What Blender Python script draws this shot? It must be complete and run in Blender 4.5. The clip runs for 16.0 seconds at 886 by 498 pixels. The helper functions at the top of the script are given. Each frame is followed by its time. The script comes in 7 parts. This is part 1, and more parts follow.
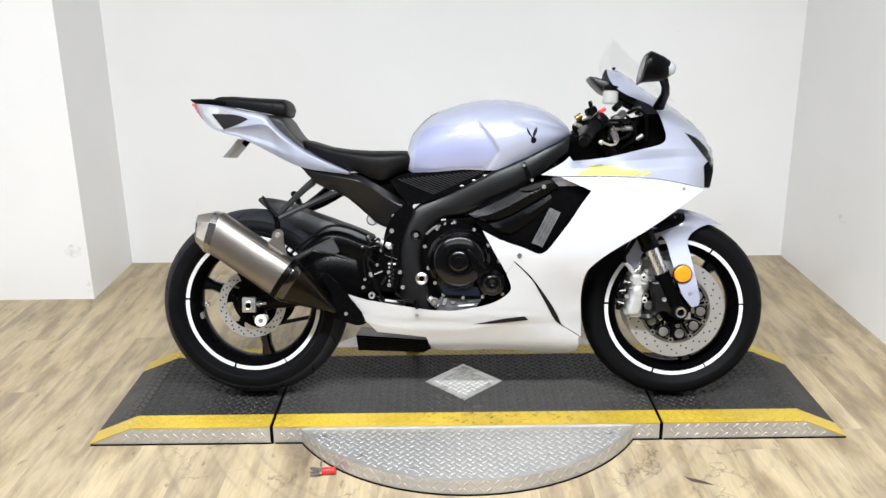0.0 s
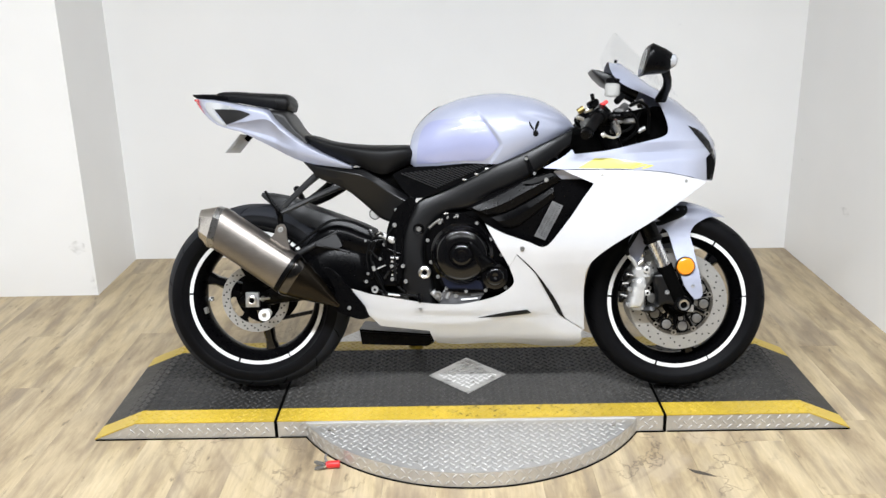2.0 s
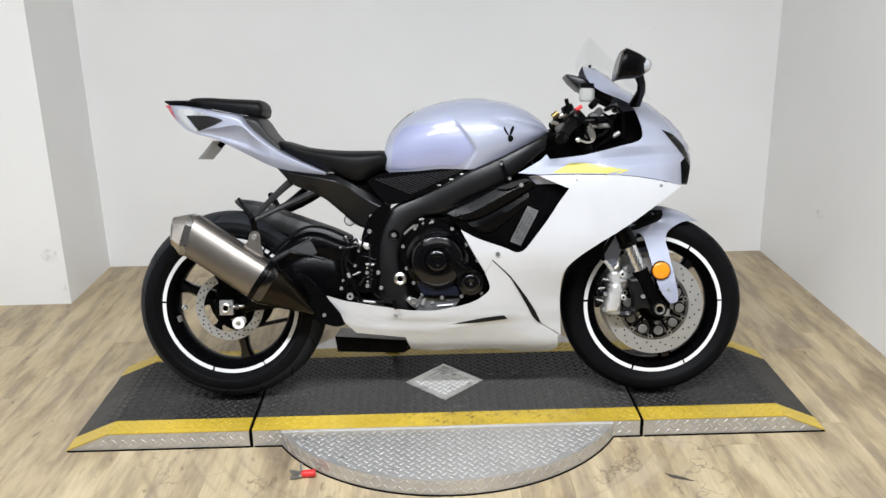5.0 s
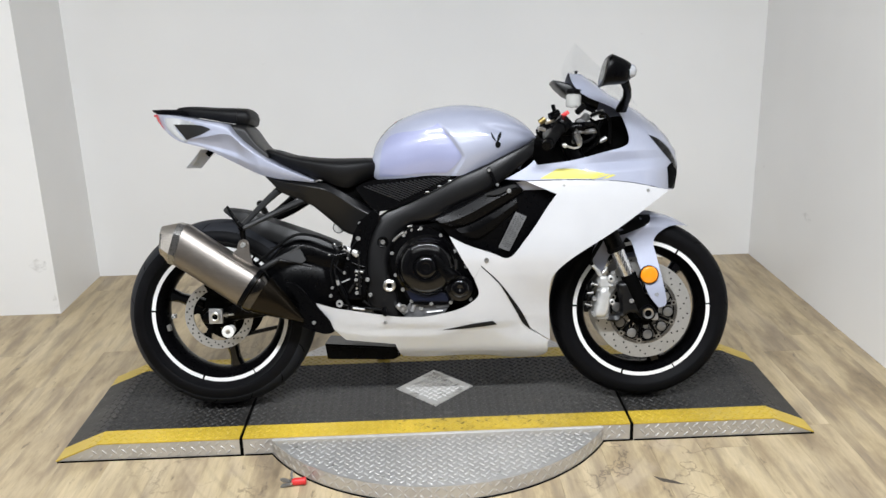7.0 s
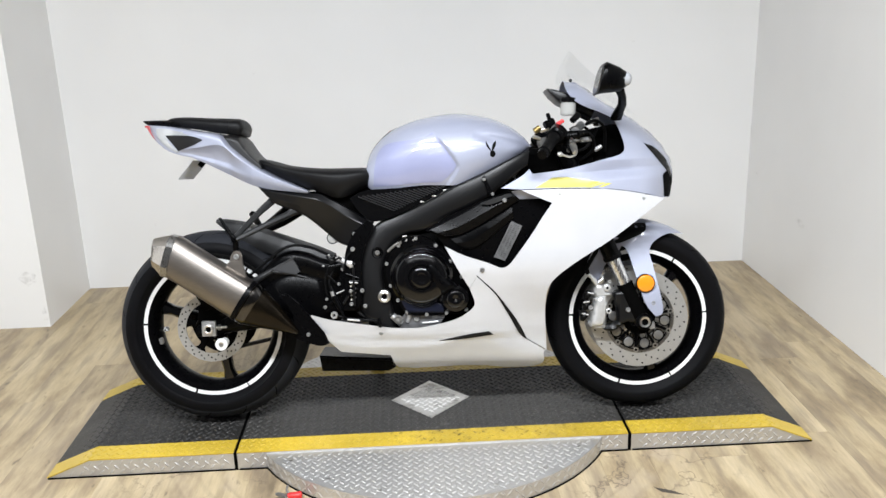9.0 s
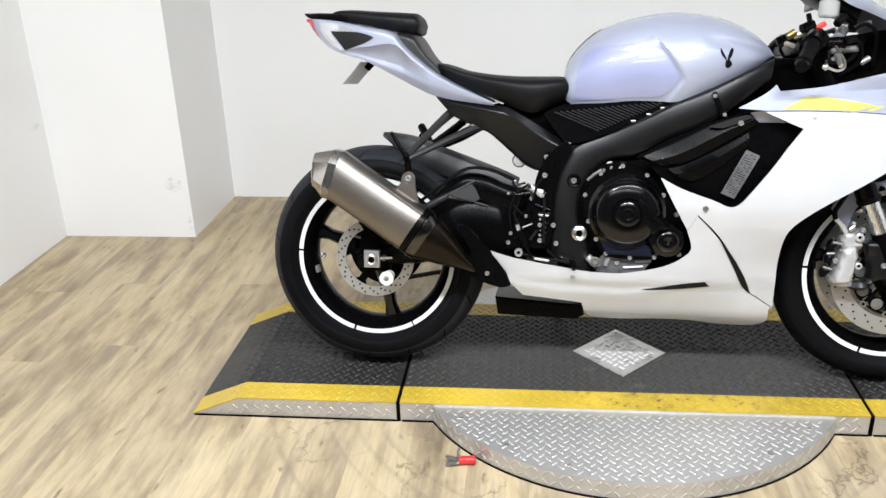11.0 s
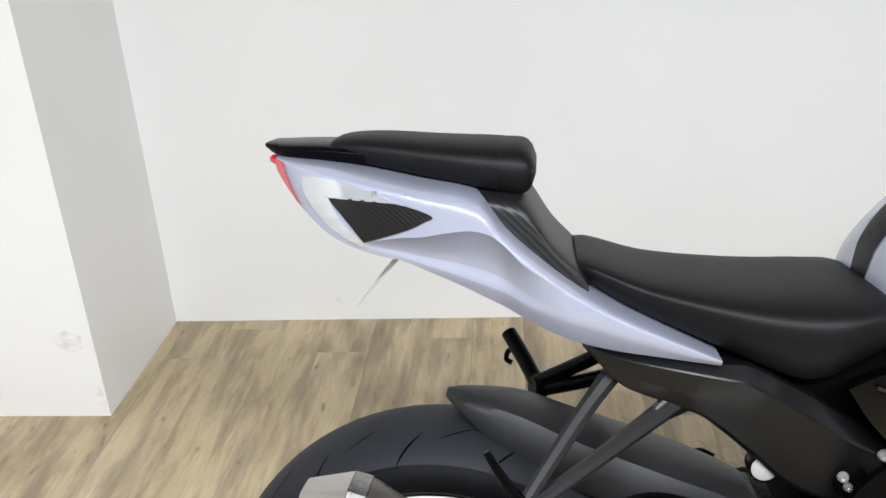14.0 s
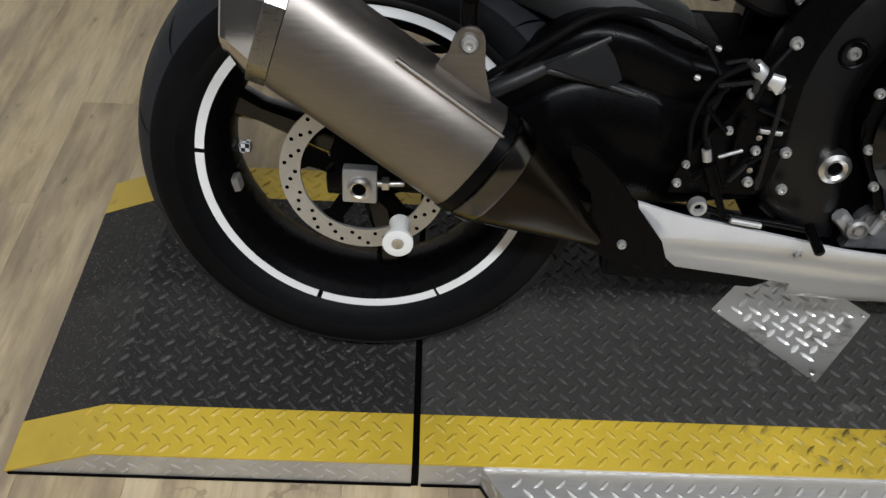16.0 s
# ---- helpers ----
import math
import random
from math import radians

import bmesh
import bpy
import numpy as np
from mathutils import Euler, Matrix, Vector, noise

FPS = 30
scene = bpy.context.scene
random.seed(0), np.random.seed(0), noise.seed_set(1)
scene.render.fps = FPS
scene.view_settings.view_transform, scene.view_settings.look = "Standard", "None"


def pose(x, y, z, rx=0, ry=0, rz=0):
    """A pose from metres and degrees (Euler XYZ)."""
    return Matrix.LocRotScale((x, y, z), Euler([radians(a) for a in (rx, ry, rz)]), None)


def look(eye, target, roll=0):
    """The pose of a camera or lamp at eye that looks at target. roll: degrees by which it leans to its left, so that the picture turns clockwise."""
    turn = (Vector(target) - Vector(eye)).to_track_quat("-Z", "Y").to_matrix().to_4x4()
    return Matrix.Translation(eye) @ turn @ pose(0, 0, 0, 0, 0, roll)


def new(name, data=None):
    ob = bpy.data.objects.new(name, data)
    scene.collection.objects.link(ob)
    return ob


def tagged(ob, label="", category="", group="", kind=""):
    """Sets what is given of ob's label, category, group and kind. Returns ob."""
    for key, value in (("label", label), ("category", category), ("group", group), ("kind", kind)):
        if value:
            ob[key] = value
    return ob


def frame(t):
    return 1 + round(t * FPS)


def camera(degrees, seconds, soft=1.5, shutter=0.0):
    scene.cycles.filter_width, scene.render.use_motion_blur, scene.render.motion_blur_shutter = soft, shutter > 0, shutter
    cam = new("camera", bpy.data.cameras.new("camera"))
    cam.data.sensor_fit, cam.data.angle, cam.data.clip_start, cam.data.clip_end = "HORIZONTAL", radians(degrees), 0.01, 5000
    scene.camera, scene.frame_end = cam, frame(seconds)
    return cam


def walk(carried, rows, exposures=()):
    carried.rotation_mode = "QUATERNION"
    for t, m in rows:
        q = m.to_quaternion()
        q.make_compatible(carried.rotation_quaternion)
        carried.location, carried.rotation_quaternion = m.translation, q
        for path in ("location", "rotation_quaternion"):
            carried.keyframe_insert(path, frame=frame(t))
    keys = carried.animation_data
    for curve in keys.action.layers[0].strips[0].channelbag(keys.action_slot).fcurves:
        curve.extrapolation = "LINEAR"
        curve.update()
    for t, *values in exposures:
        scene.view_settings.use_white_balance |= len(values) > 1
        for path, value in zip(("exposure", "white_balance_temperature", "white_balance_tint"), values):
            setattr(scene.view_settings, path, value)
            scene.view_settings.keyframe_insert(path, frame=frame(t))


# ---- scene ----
cam = camera(53.4, 16.0)
PATH = [
    (0, (-0.054, -2.76, 1.413), (-0.065, -0.855, 0.807), -0.8),
    (0.5, (-0.049, -2.759, 1.411), (-0.064, -0.853, 0.803), -1.1),
    (1, (-0.053, -2.757, 1.416), (-0.072, -0.852, 0.808), -1.0),
    (1.5, (-0.05, -2.762, 1.409), (-0.066, -0.856, 0.801), -1.2),
    (2, (-0.052, -2.765, 1.409), (-0.071, -0.862, 0.793), -1.2),
    (2.5, (-0.06, -2.769, 1.413), (-0.083, -0.869, 0.791), -1.0),
    (3, (-0.054, -2.771, 1.413), (-0.081, -0.869, 0.796), -1.2),
    (3.5, (-0.054, -2.764, 1.408), (-0.083, -0.864, 0.784), -1.5),
    (4, (-0.05, -2.764, 1.408), (-0.076, -0.859, 0.799), -1.4),
    (4.5, (-0.04, -2.753, 1.412), (-0.038, -0.848, 0.804), -1.3),
    (4.7, (-0.038, -2.749, 1.41), (-0.015, -0.844, 0.801), -1.1),
    (6.8, (-0.028, -2.762, 1.41), (-0.003, -0.852, 0.818), -1.6),
    (7, (-0.025, -2.756, 1.414), (0.018, -0.848, 0.818), -1.6),
    (7.5, (-0.034, -2.746, 1.412), (0.018, -0.836, 0.822), -1.7),
    (8, (-0.03, -2.743, 1.416), (0.009, -0.829, 0.839), -1.6),
    (10.3, (-0.153, -2.637, 1.412), (-0.047, -0.737, 0.799), -2.2),
    (10.5, (-0.197, -2.593, 1.396), (-0.128, -0.71, 0.727), -3.2),
    (11, (-0.246, -2.304, 1.339), (-0.458, -0.469, 0.571), -1.9),
    (11.5, (-0.311, -1.949, 1.346), (-0.613, -0.112, 0.615), -4.3),
    (12, (-0.387, -1.609, 1.34), (-0.558, 0.217, 0.541), -5.0),
    (12.5, (-0.427, -1.281, 1.349), (-0.815, 0.513, 0.555), -4.2),
    (13, (-0.535, -1.039, 1.33), (-0.697, 0.785, 0.526), -2.4),
    (13.5, (-0.588, -0.924, 1.334), (-0.697, 0.899, 0.52), -2.9),
    (14, (-0.584, -0.897, 1.332), (-0.747, 0.917, 0.507), -3.2),
    (14.5, (-0.591, -0.907, 1.284), (-0.694, 0.811, 0.265), -2.6),
    (15, (-0.612, -0.928, 1.208), (-0.65, 0.641, -0.033), 0.7),
    (15.5, (-0.62, -0.942, 1.163), (-0.594, 0.501, -0.221), 3.9),
    (16, (-0.625, -0.942, 1.141), (-0.56, 0.446, -0.298), 4.2),
]
EXPOSURES = [(0.0, 0.26), (3.0, 0.12), (3.5, 0.03), (7.0, -0.05), (8.0, 0.02), (10.5, 0.2), (12.0, 0.18), (13.5, 0.2), (14.5, 0.04), (15.0, -0.32), (15.5, -0.57), (16.0, -0.68)]
walk(cam, [(t, look(eye, target, roll)) for t, eye, target, roll in PATH], EXPOSURES)

# ---- light ----
world = bpy.data.worlds.new("world")
scene.world = world
world.use_nodes = True
world.node_tree.nodes["Background"].inputs[0].default_value = (0.9, 0.95, 1.0, 1)
world.node_tree.nodes["Background"].inputs[1].default_value = 0.15
LAMPS = [(-0.98, -2.05, 108), (0.52, -2.05, 108), (-0.98, -3.9, 10), (0.52, -3.9, 10)]
CEILING = 2.95
for lx, ly, watt in LAMPS:
    lamp = bpy.data.lights.new("tube_light", "AREA")
    lamp.shape, lamp.size, lamp.size_y, lamp.energy = "RECTANGLE", 1.25, 0.12, watt
    lamp.color = (0.908, 0.947, 1.0)
    lob = new("tube_light", lamp)
    lob.location = (lx, ly, CEILING - 0.09)
scene.view_settings.exposure = 0.0


# ---- materials ----
def mat(name, color, rough=0.5, metal=0.0, coat=0.0, spec=0.5):
    m = bpy.data.materials.new(name)
    m.use_nodes = True
    b = m.node_tree.nodes["Principled BSDF"]
    b.inputs["Base Color"].default_value = (*color, 1)
    b.inputs["Roughness"].default_value = rough
    b.inputs["Metallic"].default_value = metal
    b.inputs["Coat Weight"].default_value = coat
    b.inputs["Coat Roughness"].default_value = 0.06
    b.inputs["Specular IOR Level"].default_value = spec
    return m


class Nodes:
    """Short hand for wiring the nodes of one material."""

    def __init__(self, m):
        self.t = m.node_tree
        self.b = self.t.nodes["Principled BSDF"]

    def add(self, kind, **values):
        n = self.t.nodes.new(kind)
        for key, value in values.items():
            n.inputs[key.replace("_", " ")].default_value = value
        return n

    def link(self, a, b):
        self.t.links.new(a, b)

    def coords(self, scale=(1, 1, 1), source="Object"):
        tc = self.add("ShaderNodeTexCoord")
        mp = self.add("ShaderNodeMapping", Scale=scale)
        self.link(tc.outputs[source], mp.inputs["Vector"])
        return mp.outputs[0]

    def noise(self, vec, scale, detail=4, rough=0.6):
        n = self.add("ShaderNodeTexNoise", Scale=scale, Detail=detail, Roughness=rough)
        self.link(vec, n.inputs["Vector"])
        return n.outputs["Fac"]

    def ramp(self, fac, stops):
        n = self.add("ShaderNodeValToRGB")
        e = n.color_ramp.elements
        while len(e) < len(stops):
            e.new(0.5)
        for el, (pos, col) in zip(e, stops):
            el.position, el.color = pos, (*col, 1) if len(col) == 3 else col
        self.link(fac, n.inputs[0])
        return n.outputs[0]

    def mix(self, fac, a, b, mode="MIX"):
        n = self.t.nodes.new("ShaderNodeMix")
        n.data_type, n.blend_type = "RGBA", mode
        for socket, value in ((n.inputs[0], fac), (n.inputs[6], a), (n.inputs[7], b)):
            if isinstance(value, (int, float)):
                socket.default_value = value
            elif isinstance(value, tuple):
                socket.default_value = (*value, 1)
            else:
                self.link(value, socket)
        return n.outputs[2]

    def bump(self, height, strength, distance=0.002):
        n = self.add("ShaderNodeBump", Strength=strength, Distance=distance)
        self.link(height, n.inputs["Height"])
        self.link(n.outputs[0], self.b.inputs["Normal"])

    def color(self, out):
        self.link(out, self.b.inputs["Base Color"])

    def rough(self, fac, lo, hi):
        n = self.add("ShaderNodeMapRange", To_Min=lo, To_Max=hi)
        self.link(fac, n.inputs["Value"])
        self.link(n.outputs[0], self.b.inputs["Roughness"])


def grained(name, color, rough=0.5, metal=0.0, coat=0.0, vary=0.25, scale=40, bump=0.15, stretch=(1, 1, 1), spec=0.5):
    """A plain surface with a little unevenness of tone, gloss and relief at two scales."""
    m = mat(name, color, rough, metal, coat, spec)
    n = Nodes(m)
    v = n.coords(stretch)
    fine, wide = n.noise(v, scale, 5), n.noise(v, scale * 0.09, 3)
    lo, hi = tuple(c * (1 - vary) for c in color), tuple(min(1, c * (1 + vary)) for c in color)
    tone = n.mix(0.6, n.ramp(fine, [(0.3, lo), (0.7, hi)]), n.ramp(wide, [(0.3, lo), (0.7, hi)]))
    n.color(tone)
    n.rough(fine, max(0.02, rough * 0.8), min(1, rough * 1.25))
    if bump:
        n.bump(fine, bump, 0.001)
    return m


def wall_paint():
    m = mat("wall_paint", (0.8, 0.8, 0.795), 0.75)
    n = Nodes(m)
    v = n.coords()
    wide = n.noise(v, 0.9, 3)
    tone = n.ramp(wide, [(0.3, (0.83, 0.828, 0.82)), (0.7, (0.885, 0.883, 0.876))])
    spots = n.ramp(n.noise(v, 9, 2, 0.4), [(0.74, (0, 0, 0)), (0.78, (1, 1, 1))])
    scuff = n.ramp(n.noise(n.coords((2, 2, 9)), 6, 5), [(0.66, (0, 0, 0)), (0.74, (1, 1, 1))])
    part_of = n.mix(1.0, spots, scuff, "MULTIPLY")
    n.color(n.mix(part_of, tone, (0.45, 0.43, 0.4)))
    n.bump(n.noise(v, 160, 4), 0.12, 0.001)
    return m


def plank_wood():
    m = mat("plank_wood", (0.45, 0.34, 0.2), 0.42)
    n = Nodes(m)
    info = n.add("ShaderNodeObjectInfo")
    geo = n.add("ShaderNodeNewGeometry")
    shift = n.add("ShaderNodeVectorMath")
    shift.operation = "MULTIPLY"
    comb = n.add("ShaderNodeCombineXYZ")
    for i in range(3):
        n.link(info.outputs["Random"], comb.inputs[i])
    n.link(comb.outputs[0], shift.inputs[0])
    shift.inputs[1].default_value = (31, 57, 13)
    addv = n.add("ShaderNodeVectorMath")
    n.link(geo.outputs["Position"], addv.inputs[0])
    n.link(shift.outputs[0], addv.inputs[1])
    mp = n.add("ShaderNodeMapping", Scale=(5.0, 1.1, 1))
    n.link(addv.outputs[0], mp.inputs["Vector"])
    long = n.noise(mp.outputs[0], 2.2, 7, 0.62)
    mp2 = n.add("ShaderNodeMapping", Scale=(55, 5, 1))
    n.link(addv.outputs[0], mp2.inputs["Vector"])
    fine = n.noise(mp2.outputs[0], 2.0, 5, 0.65)
    warm = n.ramp(long, [(0.26, (0.187, 0.142, 0.088)), (0.40, (0.355, 0.273, 0.165)), (0.50, (0.492, 0.392, 0.237)), (0.70, (0.591, 0.485, 0.314))])
    grey = n.ramp(long, [(0.30, (0.158, 0.123, 0.088)), (0.46, (0.335, 0.265, 0.182)), (0.56, (0.443, 0.354, 0.233)), (0.72, (0.532, 0.436, 0.297))])
    pick = n.ramp(info.outputs["Random"], [(0.5, (0, 0, 0)), (0.9, (0.45, 0.45, 0.45))])
    tone = n.mix(pick, warm, grey)
    mp4 = n.add("ShaderNodeMapping", Scale=(12.0, 1.5, 1))
    n.link(addv.outputs[0], mp4.inputs["Vector"])
    cloud = n.ramp(n.noise(mp4.outputs[0], 1.6, 5, 0.55), [(0.47, (0, 0, 0)), (0.66, (0.7, 0.7, 0.7))])
    tone = n.mix(cloud, tone, (0.246, 0.194, 0.138))
    tone = n.mix(n.ramp(fine, [(0.35, (0.2, 0.2, 0.2)), (0.6, (0, 0, 0))]), tone, (0.12, 0.085, 0.05))
    mp3 = n.add("ShaderNodeMapping", Scale=(16, 5, 1))
    n.link(addv.outputs[0], mp3.inputs["Vector"])
    knots = n.ramp(n.noise(mp3.outputs[0], 2.0, 4, 0.6), [(0.64, (0, 0, 0)), (0.74, (0.7, 0.7, 0.7))])
    tone = n.mix(knots, tone, (0.075, 0.055, 0.036))
    # scuffs that the swinging ramps have worn into the boards
    xyz = n.add("ShaderNodeSeparateXYZ")
    n.link(geo.outputs["Position"], xyz.inputs[0])
    flat = n.add("ShaderNodeCombineXYZ")
    n.link(xyz.outputs[0], flat.inputs[0])
    n.link(xyz.outputs[1], flat.inputs[1])
    ln = n.add("ShaderNodeVectorMath")
    ln.operation = "LENGTH"
    n.link(flat.outputs[0], ln.inputs[0])
    half = n.add("ShaderNodeMath")
    half.operation = "MULTIPLY"
    half.inputs[1].default_value = 0.5
    n.link(ln.outputs["Value"], half.inputs[0])
    rings = n.ramp(half.outputs[0], [(0.366, (0, 0, 0)), (0.370, (0.5, 0.5, 0.5)), (0.375, (0, 0, 0)), (0.396, (0, 0, 0)), (0.400, (0.5, 0.5, 0.5)), (0.404, (0, 0, 0)), (0.430, (0, 0, 0)), (0.434, (0.35, 0.35, 0.35)), (0.439, (0, 0, 0)), (0.499, (0, 0, 0)), (0.505, (0.5, 0.5, 0.5)), (0.512, (0, 0, 0))])
    band = n.ramp(half.outputs[0], [(0.345, (0, 0, 0)), (0.365, (0.75, 0.75, 0.75)), (0.40, (0.75, 0.75, 0.75)), (0.47, (0, 0, 0))])
    rubbed = n.ramp(n.noise(geo.outputs["Position"], 7, 5), [(0.46, (0, 0, 0)), (0.60, (0.7, 0.7, 0.7))])
    tone = n.mix(n.mix(1.0, band, rubbed, "MULTIPLY"), tone, (0.46, 0.375, 0.27))
    # thin crooked cracks and lifted edges in the worn belt round the turntable
    belt = n.ramp(half.outputs[0], [(0.305, (0, 0, 0)), (0.32, (1, 1, 1)), (0.47, (1, 1, 1)), (0.54, (0, 0, 0))])
    crack = n.ramp(n.noise(geo.outputs["Position"], 4.2, 5, 0.55), [(0.480, (0, 0, 0)), (0.487, (0.8, 0.8, 0.8)), (0.492, (0.8, 0.8, 0.8)), (0.499, (0, 0, 0))])
    some = n.ramp(n.noise(geo.outputs["Position"], 2.3, 3), [(0.44, (0, 0, 0)), (0.56, (0.8, 0.8, 0.8))])
    tone = n.mix(n.mix(1.0, n.mix(1.0, belt, crack, "MULTIPLY"), some, "MULTIPLY"), tone, (0.11, 0.082, 0.056))
    broken = n.ramp(n.noise(geo.outputs["Position"], 5, 4), [(0.36, (0, 0, 0)), (0.55, (0.75, 0.75, 0.75))])
    n.color(n.mix(n.mix(1.0, rings, broken, "MULTIPLY"), tone, (0.15, 0.115, 0.085)))
    n.rough(fine, 0.36, 0.58)
    n.bump(fine, 0.25, 0.0008)
    return m


def worn_paint(name, paint, under, rough=0.5, wear=0.66, dust=0.35, lit_and_dusty=None, gloss=0.5, scuffed=0.0):
    """Paint on tread plate, rubbed through in places and dusty."""
    m = mat(name, paint, rough, spec=gloss)
    n = Nodes(m)
    v = n.coords()
    patch = n.noise(v, 14, 6, 0.7)
    grit = n.noise(v, 170, 3)
    dark = tuple(c * 0.72 for c in paint)
    base = n.mix(n.ramp(n.noise(v, 3.2, 4), [(0.35, (0, 0, 0)), (0.65, (1, 1, 1))]), paint, dark)
    base = n.mix(n.ramp(grit, [(0.6, (0, 0, 0)), (0.75, (dust, dust, dust))]), base, (0.32, 0.28, 0.22))
    if lit_and_dusty:
        # the deck's front side: rubbed and dusty grey, its lit tone painted in
        xyz = n.add("ShaderNodeSeparateXYZ")
        n.link(v, xyz.inputs[0])
        wob = n.add("ShaderNodeMath")
        wob.operation = "MULTIPLY_ADD"
        wob.inputs[1].default_value = 0.10
        n.link(n.noise(v, 7, 4), wob.inputs[0])
        n.link(xyz.outputs[1], wob.inputs[2])
        shift = n.add("ShaderNodeMath")
        shift.inputs[1].default_value = 0.5
        n.link(wob.outputs[0], shift.inputs[0])
        span = n.add("ShaderNodeMath")
        span.operation = "ABSOLUTE"
        n.link(xyz.outputs[0], span.inputs[0])
        middle = n.ramp(span.outputs[0], [(0.604, (0.9, 0.9, 0.9)), (0.606, (0.3, 0.3, 0.3))])
        front_half = n.ramp(shift.outputs[0], [(0.525, (1, 1, 1)), (0.575, (0, 0, 0))])
        base = n.mix(n.mix(1.0, middle, front_half, "MULTIPLY"), base, lit_and_dusty)
    if scuffed:
        # tyre marks where machines are rolled on and off
        far = n.add("ShaderNodeVectorMath")
        far.operation = "DISTANCE"
        flat = n.coords((1, 0.35, 0))
        n.link(flat, far.inputs[0])
        far.inputs[1].default_value = (0.12, -0.095, 0)
        reach = n.ramp(far.outputs["Value"], [(0.10, (1, 1, 1)), (0.42, (0.0, 0.0, 0.0))])
        rub = n.ramp(n.noise(v, 38, 4, 0.6), [(0.53, (0, 0, 0)), (0.62, (scuffed, scuffed, scuffed))])
        base = n.mix(n.mix(1.0, reach, rub, "MULTIPLY"), base, (0.025, 0.02, 0.01))
    specks = n.ramp(n.noise(v, 330, 2, 0.4), [(0.69, (0, 0, 0)), (0.73, (dust, dust, dust))])
    base = n.mix(specks, base, (0.38, 0.36, 0.33))
    n.color(n.mix(n.ramp(patch, [(wear, (0, 0, 0)), (wear + 0.06, (0.8, 0.8, 0.8))]), base, under))
    n.rough(patch, rough * 0.75, rough * 1.3)
    n.bump(grit, 0.2, 0.0006)
    return m


def brushed(name, color, rough, stretch, metal=1.0, coat=0.0):
    m = mat(name, color, rough, metal, coat)
    n = Nodes(m)
    fine = n.noise(n.coords(stretch), 8, 5, 0.6)
    wide = n.noise(n.coords(), 6, 3)
    lo, hi = tuple(c * 0.86 for c in color), tuple(min(1, c * 1.1) for c in color)
    n.color(n.mix(0.5, n.ramp(fine, [(0.3, lo), (0.7, hi)]), n.ramp(wide, [(0.3, lo), (0.7, hi)])))
    n.rough(fine, rough * 0.8, rough * 1.25)
    n.bump(fine, 0.06, 0.0005)
    return m


def flake_paint(name, color, metal=0.55, rough=0.32, coat=1.0):
    m = mat(name, color, rough, metal, coat)
    n = Nodes(m)
    v = n.coords()
    flakes = n.noise(v, 900, 2)
    wide = n.noise(v, 5, 2)
    lo, hi = tuple(c * 0.9 for c in color), tuple(min(1, c * 1.1) for c in color)
    n.color(n.mix(0.5, n.ramp(flakes, [(0.35, lo), (0.65, hi)]), n.ramp(wide, [(0.3, lo), (0.7, hi)])))
    return m


def weave(name, dark, light, scale):
    """Slanting ribs of a moulded or woven panel."""
    m = mat(name, dark, 0.45)
    n = Nodes(m)
    w = n.add("ShaderNodeTexWave", Scale=scale, Distortion=0.4)
    w.bands_direction = "DIAGONAL"
    n.link(n.coords(), w.inputs["Vector"])
    n.color(n.ramp(w.outputs["Fac"], [(0.35, dark), (0.8, light)]))
    n.bump(w.outputs["Fac"], 0.12, 0.002)
    return m


WALL = wall_paint()
PLANK = plank_wood()
# ceiling lies out of view; mid grey holds back its bounced light
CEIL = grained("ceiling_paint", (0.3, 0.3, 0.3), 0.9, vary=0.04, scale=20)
# near-black grey for the unseen walls, to keep fill light low
FARWALL = grained("bounce_cut_grey", (0.06, 0.06, 0.063), 0.8, vary=0.06, scale=12)
HOUSING = mat("white_enamel", (0.8, 0.8, 0.8), 0.4)
UNDER = grained("underlay", (0.06, 0.05, 0.04), 0.9)
ALU = brushed("tread_aluminium", (0.58, 0.57, 0.555), 0.42, (3, 40, 3), 0.72)
LUGALU = brushed("tread_lug_aluminium", (0.58, 0.57, 0.555), 0.50, (3, 40, 3), 0.66)
LOZENGELUG = brushed("rubbed_tread_lugs", (0.84, 0.83, 0.81), 0.32, (3, 40, 3), 0.3)
LOZENGE = brushed("bright_tread_aluminium", (0.62, 0.61, 0.59), 0.30, (3, 40, 3), 0.85)
dirt_ = Nodes(LOZENGE)
smear = dirt_.ramp(dirt_.noise(dirt_.coords((1, 1.6, 1)), 11, 5, 0.65), [(0.53, (0, 0, 0)), (0.66, (0.75, 0.75, 0.75))])
dirt_.color(dirt_.mix(smear, (0.60, 0.59, 0.57), (0.16, 0.145, 0.125)))
# the grey tuple paints in the lit, dusty front half of the deck
BLACKTOP = worn_paint("black_deck_paint", (0.0105, 0.0105, 0.011), (0.10, 0.095, 0.088), 0.42, 0.62, 0.55, (0.046, 0.044, 0.041), 0.3)
BLACKLUG = worn_paint("rubbed_black_paint", (0.027, 0.027, 0.0275), (0.10, 0.096, 0.09), 0.48, 0.62, 0.5, (0.052, 0.050, 0.047), 0.3)
YELLOWLUG = worn_paint("rubbed_yellow_paint", (0.57, 0.40, 0.042), (0.06, 0.05, 0.03), 0.42, 0.64, 0.1, scuffed=0.8)
YELLOW = worn_paint("yellow_deck_paint", (0.62, 0.435, 0.045), (0.05, 0.042, 0.02), 0.3, 0.65, 0.12, scuffed=0.25)
RUBBER = grained("rubber", (0.003, 0.003, 0.0033), 0.55, vary=0.3, scale=60, spec=0.08)
TYRE = grained("tyre_rubber", (0.0042, 0.0043, 0.005), 0.5, vary=0.35, scale=50, bump=0.1, spec=0.06)
